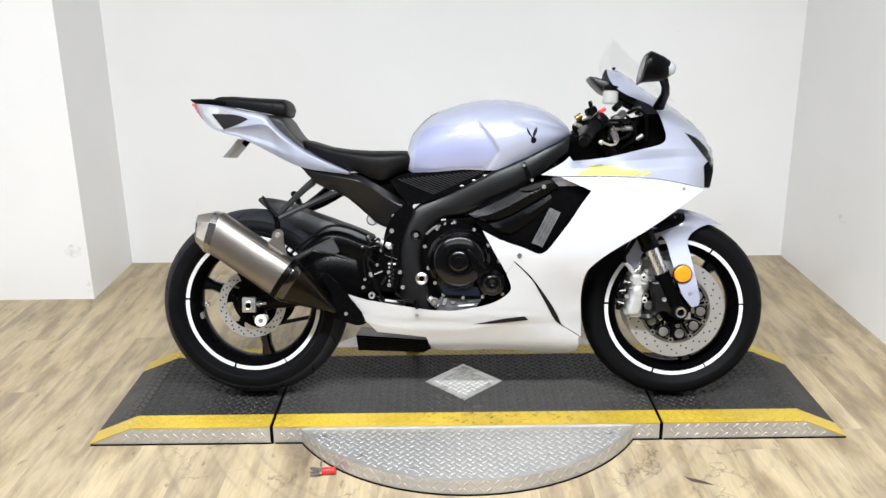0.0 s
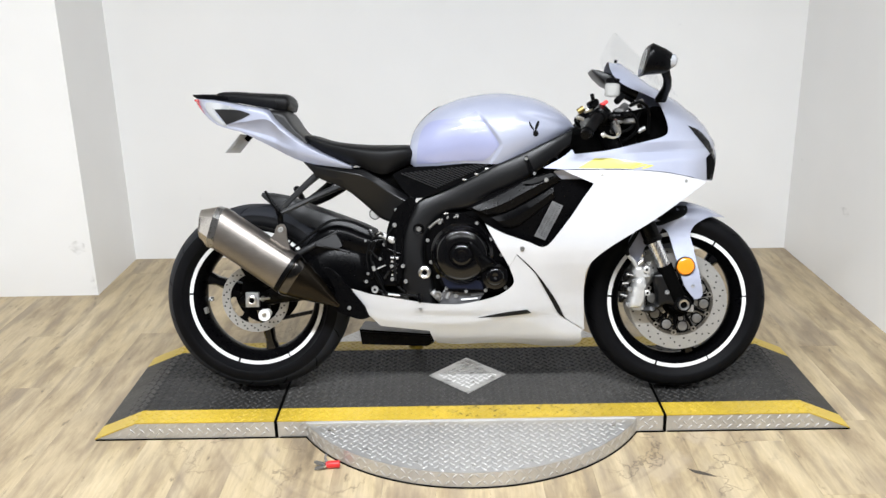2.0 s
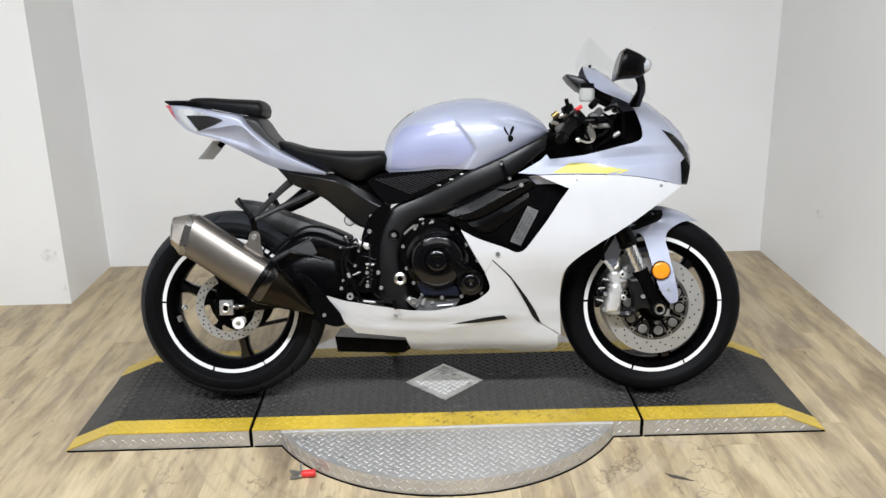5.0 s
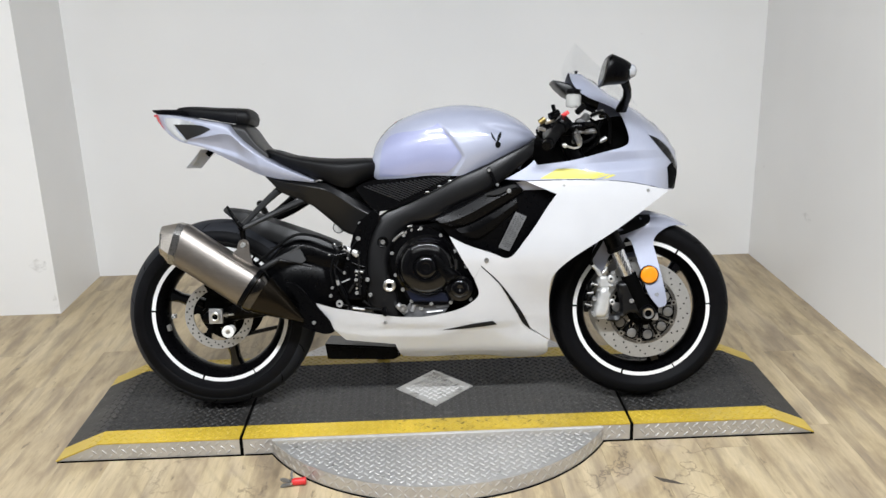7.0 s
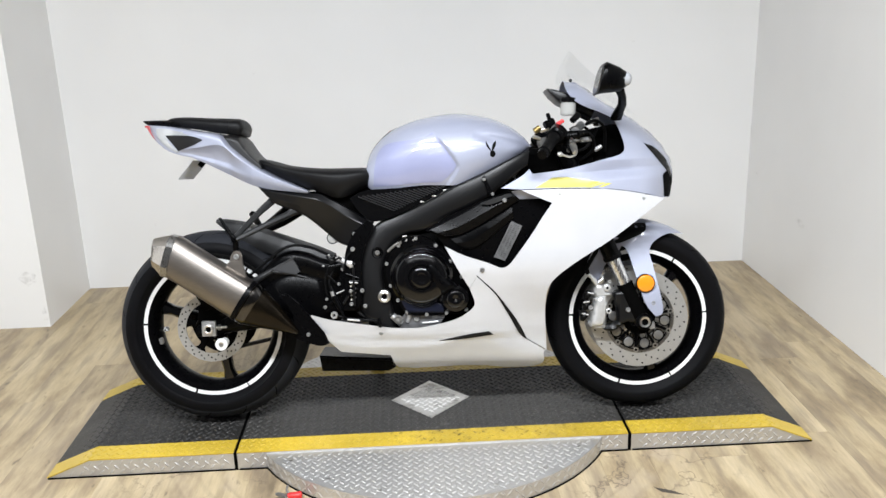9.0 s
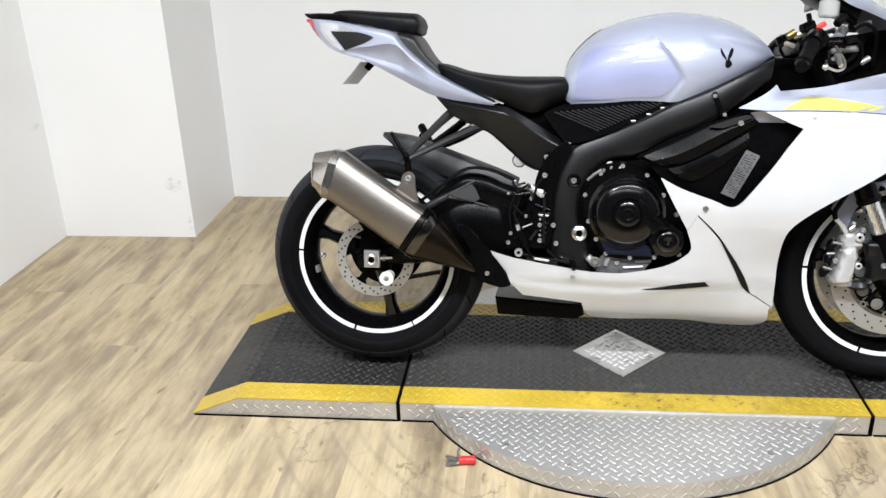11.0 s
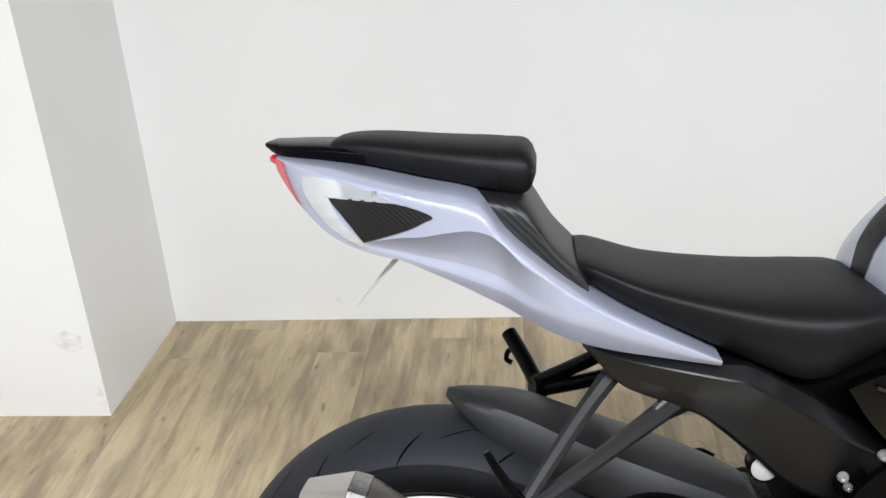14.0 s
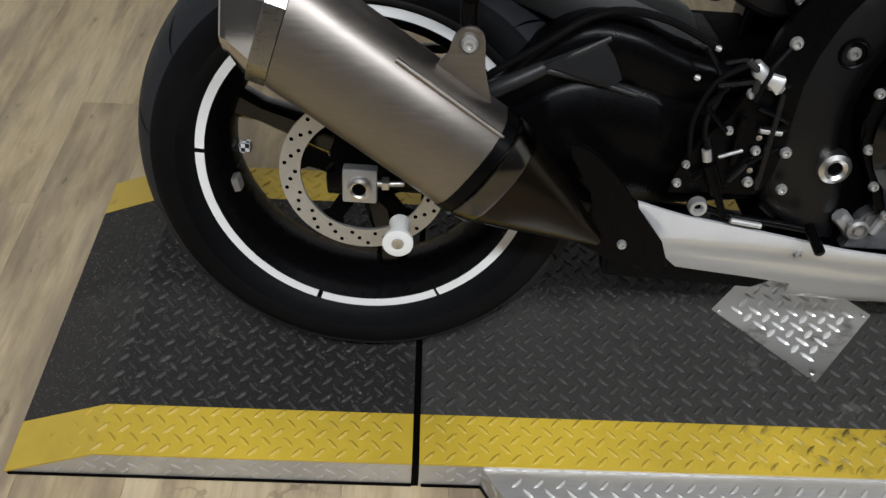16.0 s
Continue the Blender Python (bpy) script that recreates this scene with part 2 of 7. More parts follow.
TREAD = grained("scrubbed_rubber", (0.013, 0.0143, 0.018), 0.62, vary=0.3, scale=70, bump=0.15, spec=0.25)
GROOVE = mat("groove_rubber", (0.0015, 0.0015, 0.0015), 0.9, spec=0.0)
SILVER = flake_paint("silver_blue_paint", (0.355, 0.378, 0.475), 0.14, 0.46)
VIOLET = flake_paint("violet_paint", (0.305, 0.325, 0.495), 0.12, 0.46)
WHITE = flake_paint("white_paint", (0.57, 0.577, 0.598), 0.0, 0.35)
SATIN = grained("satin_black", (0.0016, 0.0016, 0.0019), 0.28, vary=0.25, scale=90, bump=0.08, spec=0.09)
GLOSSY = grained("gloss_black", (0.0014, 0.0014, 0.0017), 0.15, vary=0.2, scale=50, bump=0.02, spec=0.45)
MATT = grained("matt_black", (0.0012, 0.0012, 0.0012), 0.7, vary=0.3, scale=70, spec=0.03)
GREYPLASTIC = grained("dark_grey_plastic", (0.0034, 0.0035, 0.004), 0.36, vary=0.2, scale=160, bump=0.12, spec=0.36)
FRAMEBLACK = grained("frame_black", (0.0034, 0.0034, 0.0039), 0.35, metal=0.05, vary=0.2, scale=120, bump=0.05, spec=0.4)
VINYL = grained("seat_vinyl", (0.0045, 0.0045, 0.005), 0.5, vary=0.25, scale=420, bump=0.25, spec=0.2)
CARBON = weave("woven_carbon", (0.003, 0.003, 0.0033), (0.0055, 0.0055, 0.006), 110)
TITAN = brushed("brushed_titanium", (0.258, 0.235, 0.213), 0.40, (4, 4, 40))
POLISH = brushed("polished_aluminium", (0.34, 0.335, 0.325), 0.28, (20, 20, 20))
BRONZE = grained("bronzed_steel", (0.018, 0.0138, 0.0085), 0.22, metal=0.8, vary=0.3, scale=14, bump=0.0)
STEEL = brushed("bright_steel", (0.66, 0.65, 0.63), 0.3, (20, 20, 20))
DISC = brushed("brake_steel", (0.55, 0.545, 0.53), 0.42, (30, 30, 30), 0.8)
CAST = grained("cast_alloy", (0.45, 0.45, 0.45), 0.45, metal=0.7, vary=0.2, scale=80, bump=0.3)
SUMPALLOY = grained("sump_alloy", (0.20, 0.20, 0.205), 0.42, metal=0.6, vary=0.7, scale=55, bump=0.5)
CHROME = brushed("chrome_tube", (0.72, 0.72, 0.73), 0.26, (30, 30, 4))
TAPE = mat("white_tape", (0.82, 0.82, 0.82), 0.4)
AMBER = mat("amber_lens", (0.95, 0.30, 0.01), 0.25, coat=1.0)
REDLENS = mat("red_lens", (0.55, 0.015, 0.03), 0.18, coat=1.0)
REDPLASTIC = grained("red_plastic", (0.62, 0.03, 0.03), 0.42, vary=0.12, scale=60)
SIGNALLENS = mat("signal_lens", (0.40, 0.42, 0.45), 0.12, coat=1.0)
CLEARLENS = mat("clear_lens", (0.56, 0.58, 0.60), 0.12, metal=0.4, coat=1.0)
ln_ = Nodes(CLEARLENS)
ln_.bump(ln_.noise(ln_.coords((1, 1, 2)), 38, 2), 0.22, 0.004)
DARKALLOY = grained("dark_cast_alloy", (0.028, 0.028, 0.029), 0.4, metal=0.35, vary=0.3, scale=120, bump=0.3, spec=0.4)
YELLOWFILM = mat("yellow_film", (0.66, 0.61, 0.11), 0.3, coat=0.6)
BLACKFILM = mat("black_film", (0.003, 0.003, 0.003), 0.45, spec=0.15)
PLASTICWHITE = grained("white_plastic", (0.72, 0.72, 0.7), 0.45, vary=0.06, scale=60)
PLATE = grained("plate_grey", (0.60, 0.61, 0.63), 0.45, vary=0.1, scale=60)
pn = PLATE.node_tree
glow_through = pn.nodes.new("ShaderNodeBsdfTranslucent")     # light shines through the thin sheet
glow_through.inputs["Color"].default_value = (0.85, 0.86, 0.88, 1)
sheet = pn.nodes.new("ShaderNodeMixShader")
sheet.inputs[0].default_value = 0.5
ends = [q for q in pn.nodes if q.type == "OUTPUT_MATERIAL"][0].inputs["Surface"]
pn.links.new(ends.links[0].from_socket, sheet.inputs[1])
pn.links.new(glow_through.outputs[0], sheet.inputs[2])
pn.links.new(sheet.outputs[0], ends)
LABELGREY = grained("label_silver", (0.15, 0.15, 0.153), 0.4, metal=0.3, vary=0.45, scale=80)
BLUEBLACK = grained("blue_black_cover", (0.004, 0.006, 0.016), 0.35, vary=0.2, scale=60, spec=0.3)
FLUID = mat("clouded_fluid", (0.42, 0.42, 0.40), 0.25, coat=0.5)
GLASS = mat("clear_screen", (1, 1, 1), 0.02)
gn = Nodes(GLASS)
clear, sheen, both = gn.add("ShaderNodeBsdfTransparent"), gn.add("ShaderNodeBsdfGlossy"), gn.add("ShaderNodeMixShader")
clear.inputs[0].default_value = (0.982, 0.984, 0.986, 1)
sheen.inputs["Roughness"].default_value = 0.05
both.inputs[0].default_value = 0.02
gn.link(clear.outputs[0], both.inputs[1])
gn.link(sheen.outputs[0], both.inputs[2])
gn.link(both.outputs[0], GLASS.node_tree.nodes["Material Output"].inputs["Surface"])
CHECK = mat("checkered_cap", (0.8, 0.8, 0.8), 0.4)
cn = Nodes(CHECK)
squares = cn.add("ShaderNodeTexChecker", Scale=170)
squares.inputs["Color1"].default_value, squares.inputs["Color2"].default_value = (0.8, 0.8, 0.8, 1), (0.01, 0.01, 0.01, 1)
cn.link(cn.coords(), squares.inputs["Vector"])
cn.color(squares.outputs[0])
HUGGER = grained("dull_grey_plastic", (0.014, 0.0143, 0.015), 0.46, vary=0.2, scale=160, bump=0.12, spec=0.4)
COWLWEAVE = weave("woven_cowl", (0.004, 0.004, 0.0044), (0.012, 0.012, 0.0126), 70)
RIBPLASTIC = grained("ribbed_plastic", (0.014, 0.014, 0.0155), 0.36, vary=0.2, scale=160, bump=0.05, spec=0.5)
GOLD = grained("gold_anodised", (0.26, 0.19, 0.07), 0.35, metal=0.8, vary=0.15, scale=60)
CAPMETAL = grained("end_cap_metal", (0.52, 0.495, 0.465), 0.13, metal=1.0, vary=0.06, scale=30, bump=0.0)
DULL = grained("dull_alloy", (0.22, 0.215, 0.205), 0.42, metal=0.5, vary=0.35, scale=60, bump=0.1)
SILVERCAST = grained("bright_cast_alloy", (0.62, 0.62, 0.61), 0.38, metal=0.55, vary=0.14, scale=70, bump=0.2)
BOLT = grained("zinc_bolt", (0.46, 0.46, 0.45), 0.34, metal=0.6, vary=0.1, scale=90)
DARKCHROME = brushed("dark_chrome", (0.09, 0.085, 0.08), 0.16, (20, 20, 20))
SCUFF = mat("scuff", (0.33, 0.32, 0.31), 0.8)
sn = Nodes(SCUFF)
thin, mixed = sn.add("ShaderNodeBsdfTransparent"), sn.add("ShaderNodeMixShader")
patchy = sn.ramp(sn.noise(sn.coords((1, 1, 2)), 26, 4, 0.55), [(0.44, (0, 0, 0)), (0.7, (0.2, 0.2, 0.2))])
sn.link(patchy, mixed.inputs[0])
sn.link(thin.outputs[0], mixed.inputs[1])
sn.link(sn.b.outputs[0], mixed.inputs[2])
sn.link(mixed.outputs[0], SCUFF.node_tree.nodes["Material Output"].inputs["Surface"])
GLOW = mat("lamp_diffuser", (0.9, 0.9, 0.9), 0.5)
GLOW.node_tree.nodes["Principled BSDF"].inputs["Emission Color"].default_value = (0.96, 0.985, 1.0, 1)
GLOW.node_tree.nodes["Principled BSDF"].inputs["Emission Strength"].default_value = 4.0


# ---- mesh helpers ----
def part(name, bm, material, parent=None, label="", smooth=40):
    """Links a bmesh as one mesh object under a thing or a part."""
    me = bpy.data.meshes.new(name)
    bmesh.ops.recalc_face_normals(bm, faces=bm.faces)
    for e in bm.edges:
        if len(e.link_faces) == 2 and e.calc_face_angle(0) > radians(smooth):
            e.smooth = False
    for f in bm.faces:
        f.smooth = smooth > 0
    bm.to_mesh(me)
    bm.free()
    me.materials.append(material)
    ob = new(name, me)
    ob.parent = parent
    return tagged(ob, label)


def thing(name, label, category, m=None, group="", kind=""):
    ob = new(name)
    ob.empty_display_size = 0.05
    if m is not None:
        ob.matrix_world = m
    return tagged(ob, label, category, group, kind)


def join(bm, other):
    """Adds a bmesh to another one."""
    me = bpy.data.meshes.new("tmp")
    other.to_mesh(me)
    other.free()
    bm.from_mesh(me)
    bpy.data.meshes.remove(me)
    return bm


def box(lo, hi, bevel=0.0, seg=2, m=None):
    bm = bmesh.new()
    bmesh.ops.create_cube(bm, size=1)
    lo, hi = Vector(lo), Vector(hi)
    for v in bm.verts:
        v.co = (lo + hi) / 2 + Vector(v.co[i] * (hi - lo)[i] for i in range(3))
    if bevel:
        bmesh.ops.bevel(bm, geom=bm.edges[:], offset=bevel, segments=seg, affect="EDGES", profile=0.6)
    if m is not None:
        bm.transform(m)
    return bm


def rod(a, b, r, r2=None, seg=16, bevel=0.0):
    """A round bar from a to b."""
    a, b = Vector(a), Vector(b)
    bm = bmesh.new()
    bmesh.ops.create_cone(bm, cap_ends=True, segments=seg, radius1=r, radius2=r if r2 is None else r2, depth=(b - a).length)
    if bevel:
        ring_edges = [e for e in bm.edges if abs(e.verts[0].co.z - e.verts[1].co.z) < 1e-6]
        bmesh.ops.bevel(bm, geom=ring_edges, offset=bevel, segments=2, affect="EDGES")
    bm.transform(Matrix.Translation((a + b) / 2) @ (b - a).to_track_quat("Z", "Y").to_matrix().to_4x4())
    return bm


def catmull(pts, steps=6, closed=False):
    pts = [Vector(p) for p in pts]
    n = len(pts)
    out = []
    for i in range(n if closed else n - 1):
        p0, p1, p2, p3 = (pts[(i + k) % n] if closed else pts[min(max(i + k, 0), n - 1)] for k in (-1, 0, 1, 2))
        for s in range(steps):
            t = s / steps
            out.append(0.5 * (2 * p1 + (p2 - p0) * t + (2 * p0 - 5 * p1 + 4 * p2 - p3) * t * t + (3 * p1 - p0 - 3 * p2 + p3) * t ** 3))
    if not closed:
        out.append(pts[-1])
    return out


def hose(pts, r, seg=8, steps=6, tip=None):
    """A round tube along a smooth line, narrowing to tip where that is given."""
    line = catmull(pts, steps)
    bm = bmesh.new()
    rings = []
    for i, p in enumerate(line):
        d = (line[min(i + 1, len(line) - 1)] - line[max(i - 1, 0)]).normalized()
        side = d.cross(Vector((0.31, 0.89, 0.33))).normalized()
        up = side.cross(d)
        w = r if tip is None else r + (tip - r) * i / (len(line) - 1)
        rings.append([bm.verts.new(p + w * (side * math.cos(a) + up * math.sin(a))) for a in (2 * math.pi * k / seg for k in range(seg))])
    for a, b in zip(rings, rings[1:]):
        for k in range(seg):
            bm.faces.new((a[k], a[(k + 1) % seg], b[(k + 1) % seg], b[k]))
    bm.faces.new(rings[0])
    bm.faces.new(rings[-1][::-1])
    return bm


def outline(pts, steps=4):
    """A closed 2D outline: smooth through its points, sharp at those with a third value."""
    n = len(pts)
    marks = [i for i, p in enumerate(pts) if len(p) > 2]
    if not marks:
        return [(p.x, p.y) for p in catmull([(a, b, 0) for a, b in pts], steps, True)]
    out = []
    for a, b in zip(marks, marks[1:] + [marks[0] + n]):
        run = [(pts[i % n][0], pts[i % n][1], 0) for i in range(a, b + 1)]
        line = catmull(run, steps) if len(run) > 2 else [Vector(p) for p in run]
        out += [(p.x, p.y) for p in line[:-1]]
    return out


def shell(pts, depth, thick=0.004, cell=0.03, side=-1, steps=4):
    """A panel seen from the side with the given outline; depth(x, z) is how far out it lies; it is thick inwards."""
    from mathutils.geometry import tessellate_polygon
    line = outline(pts, steps)
    bm = bmesh.new()
    verts = [bm.verts.new((x, 0, z)) for x, z in line]
    for tri in tessellate_polygon([[Vector((x, z, 0)) for x, z in line]]):
        try:
            bm.faces.new([verts[i] for i in tri])
        except ValueError:
            pass
    for axis in (0, 2):
        vals = [v.co[axis] for v in bm.verts]
        k = math.ceil(min(vals) / cell)
        while k * cell < max(vals):
            co, no = Vector(), Vector()
            co[axis], no[axis] = k * cell, 1
            bmesh.ops.bisect_plane(bm, geom=bm.verts[:] + bm.edges[:] + bm.faces[:], plane_co=co, plane_no=no, dist=1e-5)
            k += 1
    bmesh.ops.dissolve_limit(bm, angle_limit=0.001, verts=[], edges=[e for e in bm.edges if len(e.link_faces) == 2 and abs(e.verts[0].co.x - e.verts[1].co.x) > 1e-4 and abs(e.verts[0].co.z - e.verts[1].co.z) > 1e-4])
    outer = bm.faces[:]
    made = bmesh.ops.extrude_face_region(bm, geom=outer)
    inner = [g for g in made["geom"] if isinstance(g, bmesh.types.BMVert)]
    inner_set = set(inner)
    for v in bm.verts:
        d = depth(v.co.x, v.co.z)
        v.co.y = side * (d - thick if v in inner_set else d)
    return bm


def curve(pts):
    """A smooth function through (x, value) points."""
    xs, ys = [p[0] for p in pts], [p[1] for p in pts]
    n = len(xs)
    sl = []
    for i in range(n):
        a, b = max(i - 1, 0), min(i + 1, n - 1)
        s = (ys[b] - ys[a]) / (xs[b] - xs[a])
        if 0 < i < n - 1 and (ys[i] - ys[a]) * (ys[b] - ys[i]) <= 0:
            s = 0.0
        sl.append(s)

    def f(x):
        if x <= xs[0]:
            return ys[0]
        if x >= xs[-1]:
            return ys[-1]
        i = max(k for k in range(n - 1) if xs[k] <= x)
        h = xs[i + 1] - xs[i]
        t = (x - xs[i]) / h
        return (2 * t ** 3 - 3 * t * t + 1) * ys[i] + (t ** 3 - 2 * t * t + t) * h * sl[i] + (3 * t * t - 2 * t ** 3) * ys[i + 1] + (t ** 3 - t * t) * h * sl[i + 1]
    return f


def to_line(x, z, line):
    """How far a point of the side view lies from a line of points."""
    best = 9.0
    for (ax_, az), (bx, bz) in zip(line, line[1:]):
        dx, dz = bx - ax_, bz - az
        t = max(0.0, min(1.0, ((x - ax_) * dx + (z - az) * dz) / max(1e-9, dx * dx + dz * dz)))
        best = min(best, math.hypot(x - ax_ - t * dx, z - az - t * dz))
    return best


def puffed(pts, base, rise, radius):
    """A depth that swells from the panel's edge inwards, as a moulded or cast piece does."""
    edge = outline(pts, 4)
    edge = edge + edge[:1]

    def f(x, z):
        u = min(1.0, to_line(x, z, edge) / radius)
        return base(x, z) + rise * math.sqrt(max(0.0, 1 - (1 - u) ** 2))
    return f


class Hull:
    """A rounded body, alike on both sides, given by its upper and lower line and its half width along x."""

    def __init__(self, top, bottom, half, knee=0.3, power=2.4, tuck=0.1, shape=None):
        self.top, self.bottom, self.half = curve(top), curve(bottom), curve(half)
        self.x0, self.x1 = max(top[0][0], bottom[0][0]), min(top[-1][0], bottom[-1][0])
        self.knee, self.power, self.tuck, self.shape = knee, power, tuck, shape

    def share(self, s):
        if s <= self.knee:
            return 1 - self.tuck * ((self.knee - s) / self.knee) ** 2
        u = min(1, (s - self.knee) / (1 - self.knee))
        return max(0.0, 1 - u ** self.power) ** (1 / self.power)

    def depth(self, x, z):
        zb, zt = self.bottom(x), self.top(x)
        s = min(1, max(0, (z - zb) / max(1e-4, zt - zb)))
        d = self.half(x) * self.share(s)
        return d * self.shape(x, z) if self.shape else d

    def mesh(self, nx=40, ns=22, crowd=0.0):
        bm = bmesh.new()
        rings = []
        for i in range(nx + 1):
            u = i / nx
            u = u + crowd * math.sin(2 * math.pi * u) / (-2 * math.pi)
            x = self.x0 + (self.x1 - self.x0) * u
            zb, zt = self.bottom(x), self.top(x)
            col = []
            for j in range(ns + 1):
                v = j / ns
                s = self.knee * v / 0.35 if v < 0.35 else self.knee + (1 - self.knee) * math.sin((v - 0.35) / 0.65 * math.pi / 2)
                z = zb + s * (zt - zb)
                col.append((z, self.depth(x, z) if s < 0.9999 else 0.0))
            ring = [bm.verts.new((x, -d, z)) for z, d in col] + [bm.verts.new((x, d, z)) for z, d in reversed(col[:-1])]
            rings.append(ring)
        m = len(rings[0])
        for a, b in zip(rings, rings[1:]):
            for k in range(m):
                bm.faces.new((a[k], a[(k + 1) % m], b[(k + 1) % m], b[k]))
        bm.faces.new(rings[0])
        bm.faces.new(rings[-1][::-1])
        return bm


def _patch(self, xa, xb, low, lift, nx=24, ns=10):
    """A thin skin over the upper back of the body, from side to side."""
    bm = bmesh.new()
    rows = []
    for i in range(nx + 1):
        f = i / nx
        x = xa + (xb - xa) * f
        lo = low + (1 - low) * (0.9 * max(0, (f - 0.6) / 0.4) ** 2)
        zb, zt = self.bottom(x), self.top(x)
        half = []
        for j in range(ns + 1):
            s = lo + (1 - lo) * math.sin(j / ns * math.pi / 2)
            z = zb + s * (zt - zb)
            d = self.depth(x, z) if s < 0.9999 else 0.0
            half.append((x - lift * 0.5, d, z + lift))
        rows.append([bm.verts.new((a, -b, c)) for a, b, c in half] + [bm.verts.new((a, b, c)) for a, b, c in reversed(half[:-1])])
    for a, b in zip(rows, rows[1:]):
        for k in range(len(a) - 1):
            bm.faces.new((a[k], a[k + 1], b[k + 1], b[k]))
    return bm


def _lined(self, nx, lines, counts):
    """As mesh(), with rows that follow the given lines, so that creases on them are sharp."""
    bm = bmesh.new()
    rings = []
    for i in range(nx + 1):
        x = self.x0 + (self.x1 - self.x0) * i / nx
        zs = [self.bottom(x)] + [f(x) for f in lines] + [self.top(x)]
        col = []
        for k, (a, b) in enumerate(zip(zs, zs[1:])):
            for j in range(counts[k]):
                f = j / counts[k]
                z = a + (b - a) * (math.sin(f * math.pi / 2) if k == len(zs) - 2 else f)
                col.append((z, self.depth(x, z)))
        col.append((zs[-1], 0.0))
        rings.append([bm.verts.new((x, -d, z)) for z, d in col] + [bm.verts.new((x, d, z)) for z, d in reversed(col[:-1])])
    m = len(rings[0])
    for a, b in zip(rings, rings[1:]):
        for k in range(m):
            bm.faces.new((a[k], a[(k + 1) % m], b[(k + 1) % m], b[k]))
    bm.faces.new(rings[0])
    bm.faces.new(rings[-1][::-1])
    return bm


Hull.patch = _patch
Hull.lined = _lined


def loft(stations, seg=28, power=2.6, cap=True, facets=0):
    """A body through oval rings: each (centre, axis, half height, half width), with faintly bulging facets if wished."""
    def rim(a):
        ca, sa = math.cos(a), math.sin(a)
        return Vector((math.copysign(abs(ca) ** (2 / power), ca), math.copysign(abs(sa) ** (2 / power), sa)))

    bm = bmesh.new()
    rings = []
    for c, axis, hh, hwid in stations:
        c, axis = Vector(c), Vector(axis).normalized()
        side = Vector((0, 1, 0))
        side = (side - axis * side.dot(axis)).normalized()
        up = axis.cross(side)
        ring = []
        for k in range(seg):
            a = 2 * math.pi * k / seg
            q = rim(a)
            if facets:
                wide = 2 * math.pi / facets
                a0 = math.floor((a + 1e-6) / wide - 0.5) * wide + wide / 2
                q = rim(a0).lerp(rim(a0 + wide), (a - a0) / wide).lerp(q, 0.3)
            ring.append(bm.verts.new(c + side * hwid * q.x + up * hh * q.y))
        rings.append(ring)
    for a, b in zip(rings, rings[1:]):
        for k in range(seg):
            bm.faces.new((a[k], a[(k + 1) % seg], b[(k + 1) % seg], b[k]))
    if cap:
        bm.faces.new(rings[0])
        bm.faces.new(rings[-1][::-1])
    return bm


def turned(profile, centre, seg=72, closed=True):
    """A ring turned about an axle that lies along y; profile is (y, radius)."""
    bm = bmesh.new()
    cx, cz = centre
    rings = []
    for k in range(seg):
        a = 2 * math.pi * k / seg
        rings.append([bm.verts.new((cx + r * math.cos(a), y, cz + r * math.sin(a))) for y, r in profile])
    m = len(profile)
    for a, b in zip(rings, rings[1:] + rings[:1]):
        for j in range(m if closed else m - 1):
            bm.faces.new((a[j], a[(j + 1) % m], b[(j + 1) % m], b[j]))
    return bm


def prism(pts, y0, y1, steps=4, bevel=0.0):
    """A flat plate of the given side outline between two depths."""
    line = outline(pts, steps)
    bm = bmesh.new()
    a = [bm.verts.new((x, y0, z)) for x, z in line]
    b = [bm.verts.new((x, y1, z)) for x, z in line]
    fa, fb = bm.faces.new(a), bm.faces.new(b[::-1])
    n = len(line)
    for k in range(n):
        bm.faces.new((a[k], b[k], b[(k + 1) % n], a[(k + 1) % n]))
    if bevel:
        bmesh.ops.bevel(bm, geom=list(fa.edges) + list(fb.edges), offset=bevel, segments=2, affect="EDGES")
    bmesh.ops.triangulate(bm, faces=[f for f in bm.faces if len(f.verts) > 4])
    return bm


def along(pts, n):
    """Points at even steps on a smooth line through those given."""
    line = catmull([(p[0], p[1], 0) for p in pts], 8)
    run = [0.0]
    for a, b in zip(line, line[1:]):
        run.append(run[-1] + (b - a).length)
    out, k = [], 0
    for i in range(n):
        d = run[-1] * i / (n - 1)
        while k < len(run) - 2 and run[k + 1] < d:
            k += 1
        p = line[k].lerp(line[k + 1], (d - run[k]) / max(1e-9, run[k + 1] - run[k]))
        out.append((p.x, p.y))
    return out


def spar(top, low, depth, prof, thick=0.04, side=-1, n=48):
    """A long cast or moulded piece between two lines of the side view; prof gives (share across, how far proud)."""
    bm = bmesh.new()
    rows = []
    for (ax_, az), (bx, bz) in zip(along(top, n), along(low, n)):
        face = [(ax_ + (bx - ax_) * f, az + (bz - az) * f, up) for f, up in prof]
        row = [bm.verts.new((x, side * (depth(x, z) + up), z)) for x, z, up in face]
        back = [bm.verts.new((x, side * (depth(x, z) + up - thick), z)) for x, z, up in (face[-1], face[0])]
        rows.append(row + back)
    m = len(rows[0])
    for a, b in zip(rows, rows[1:]):
        for k in range(m):
            bm.faces.new((a[k], a[(k + 1) % m], b[(k + 1) % m], b[k]))
    bm.faces.new(rows[0])
    bm.faces.new(rows[-1][::-1])
    return bm


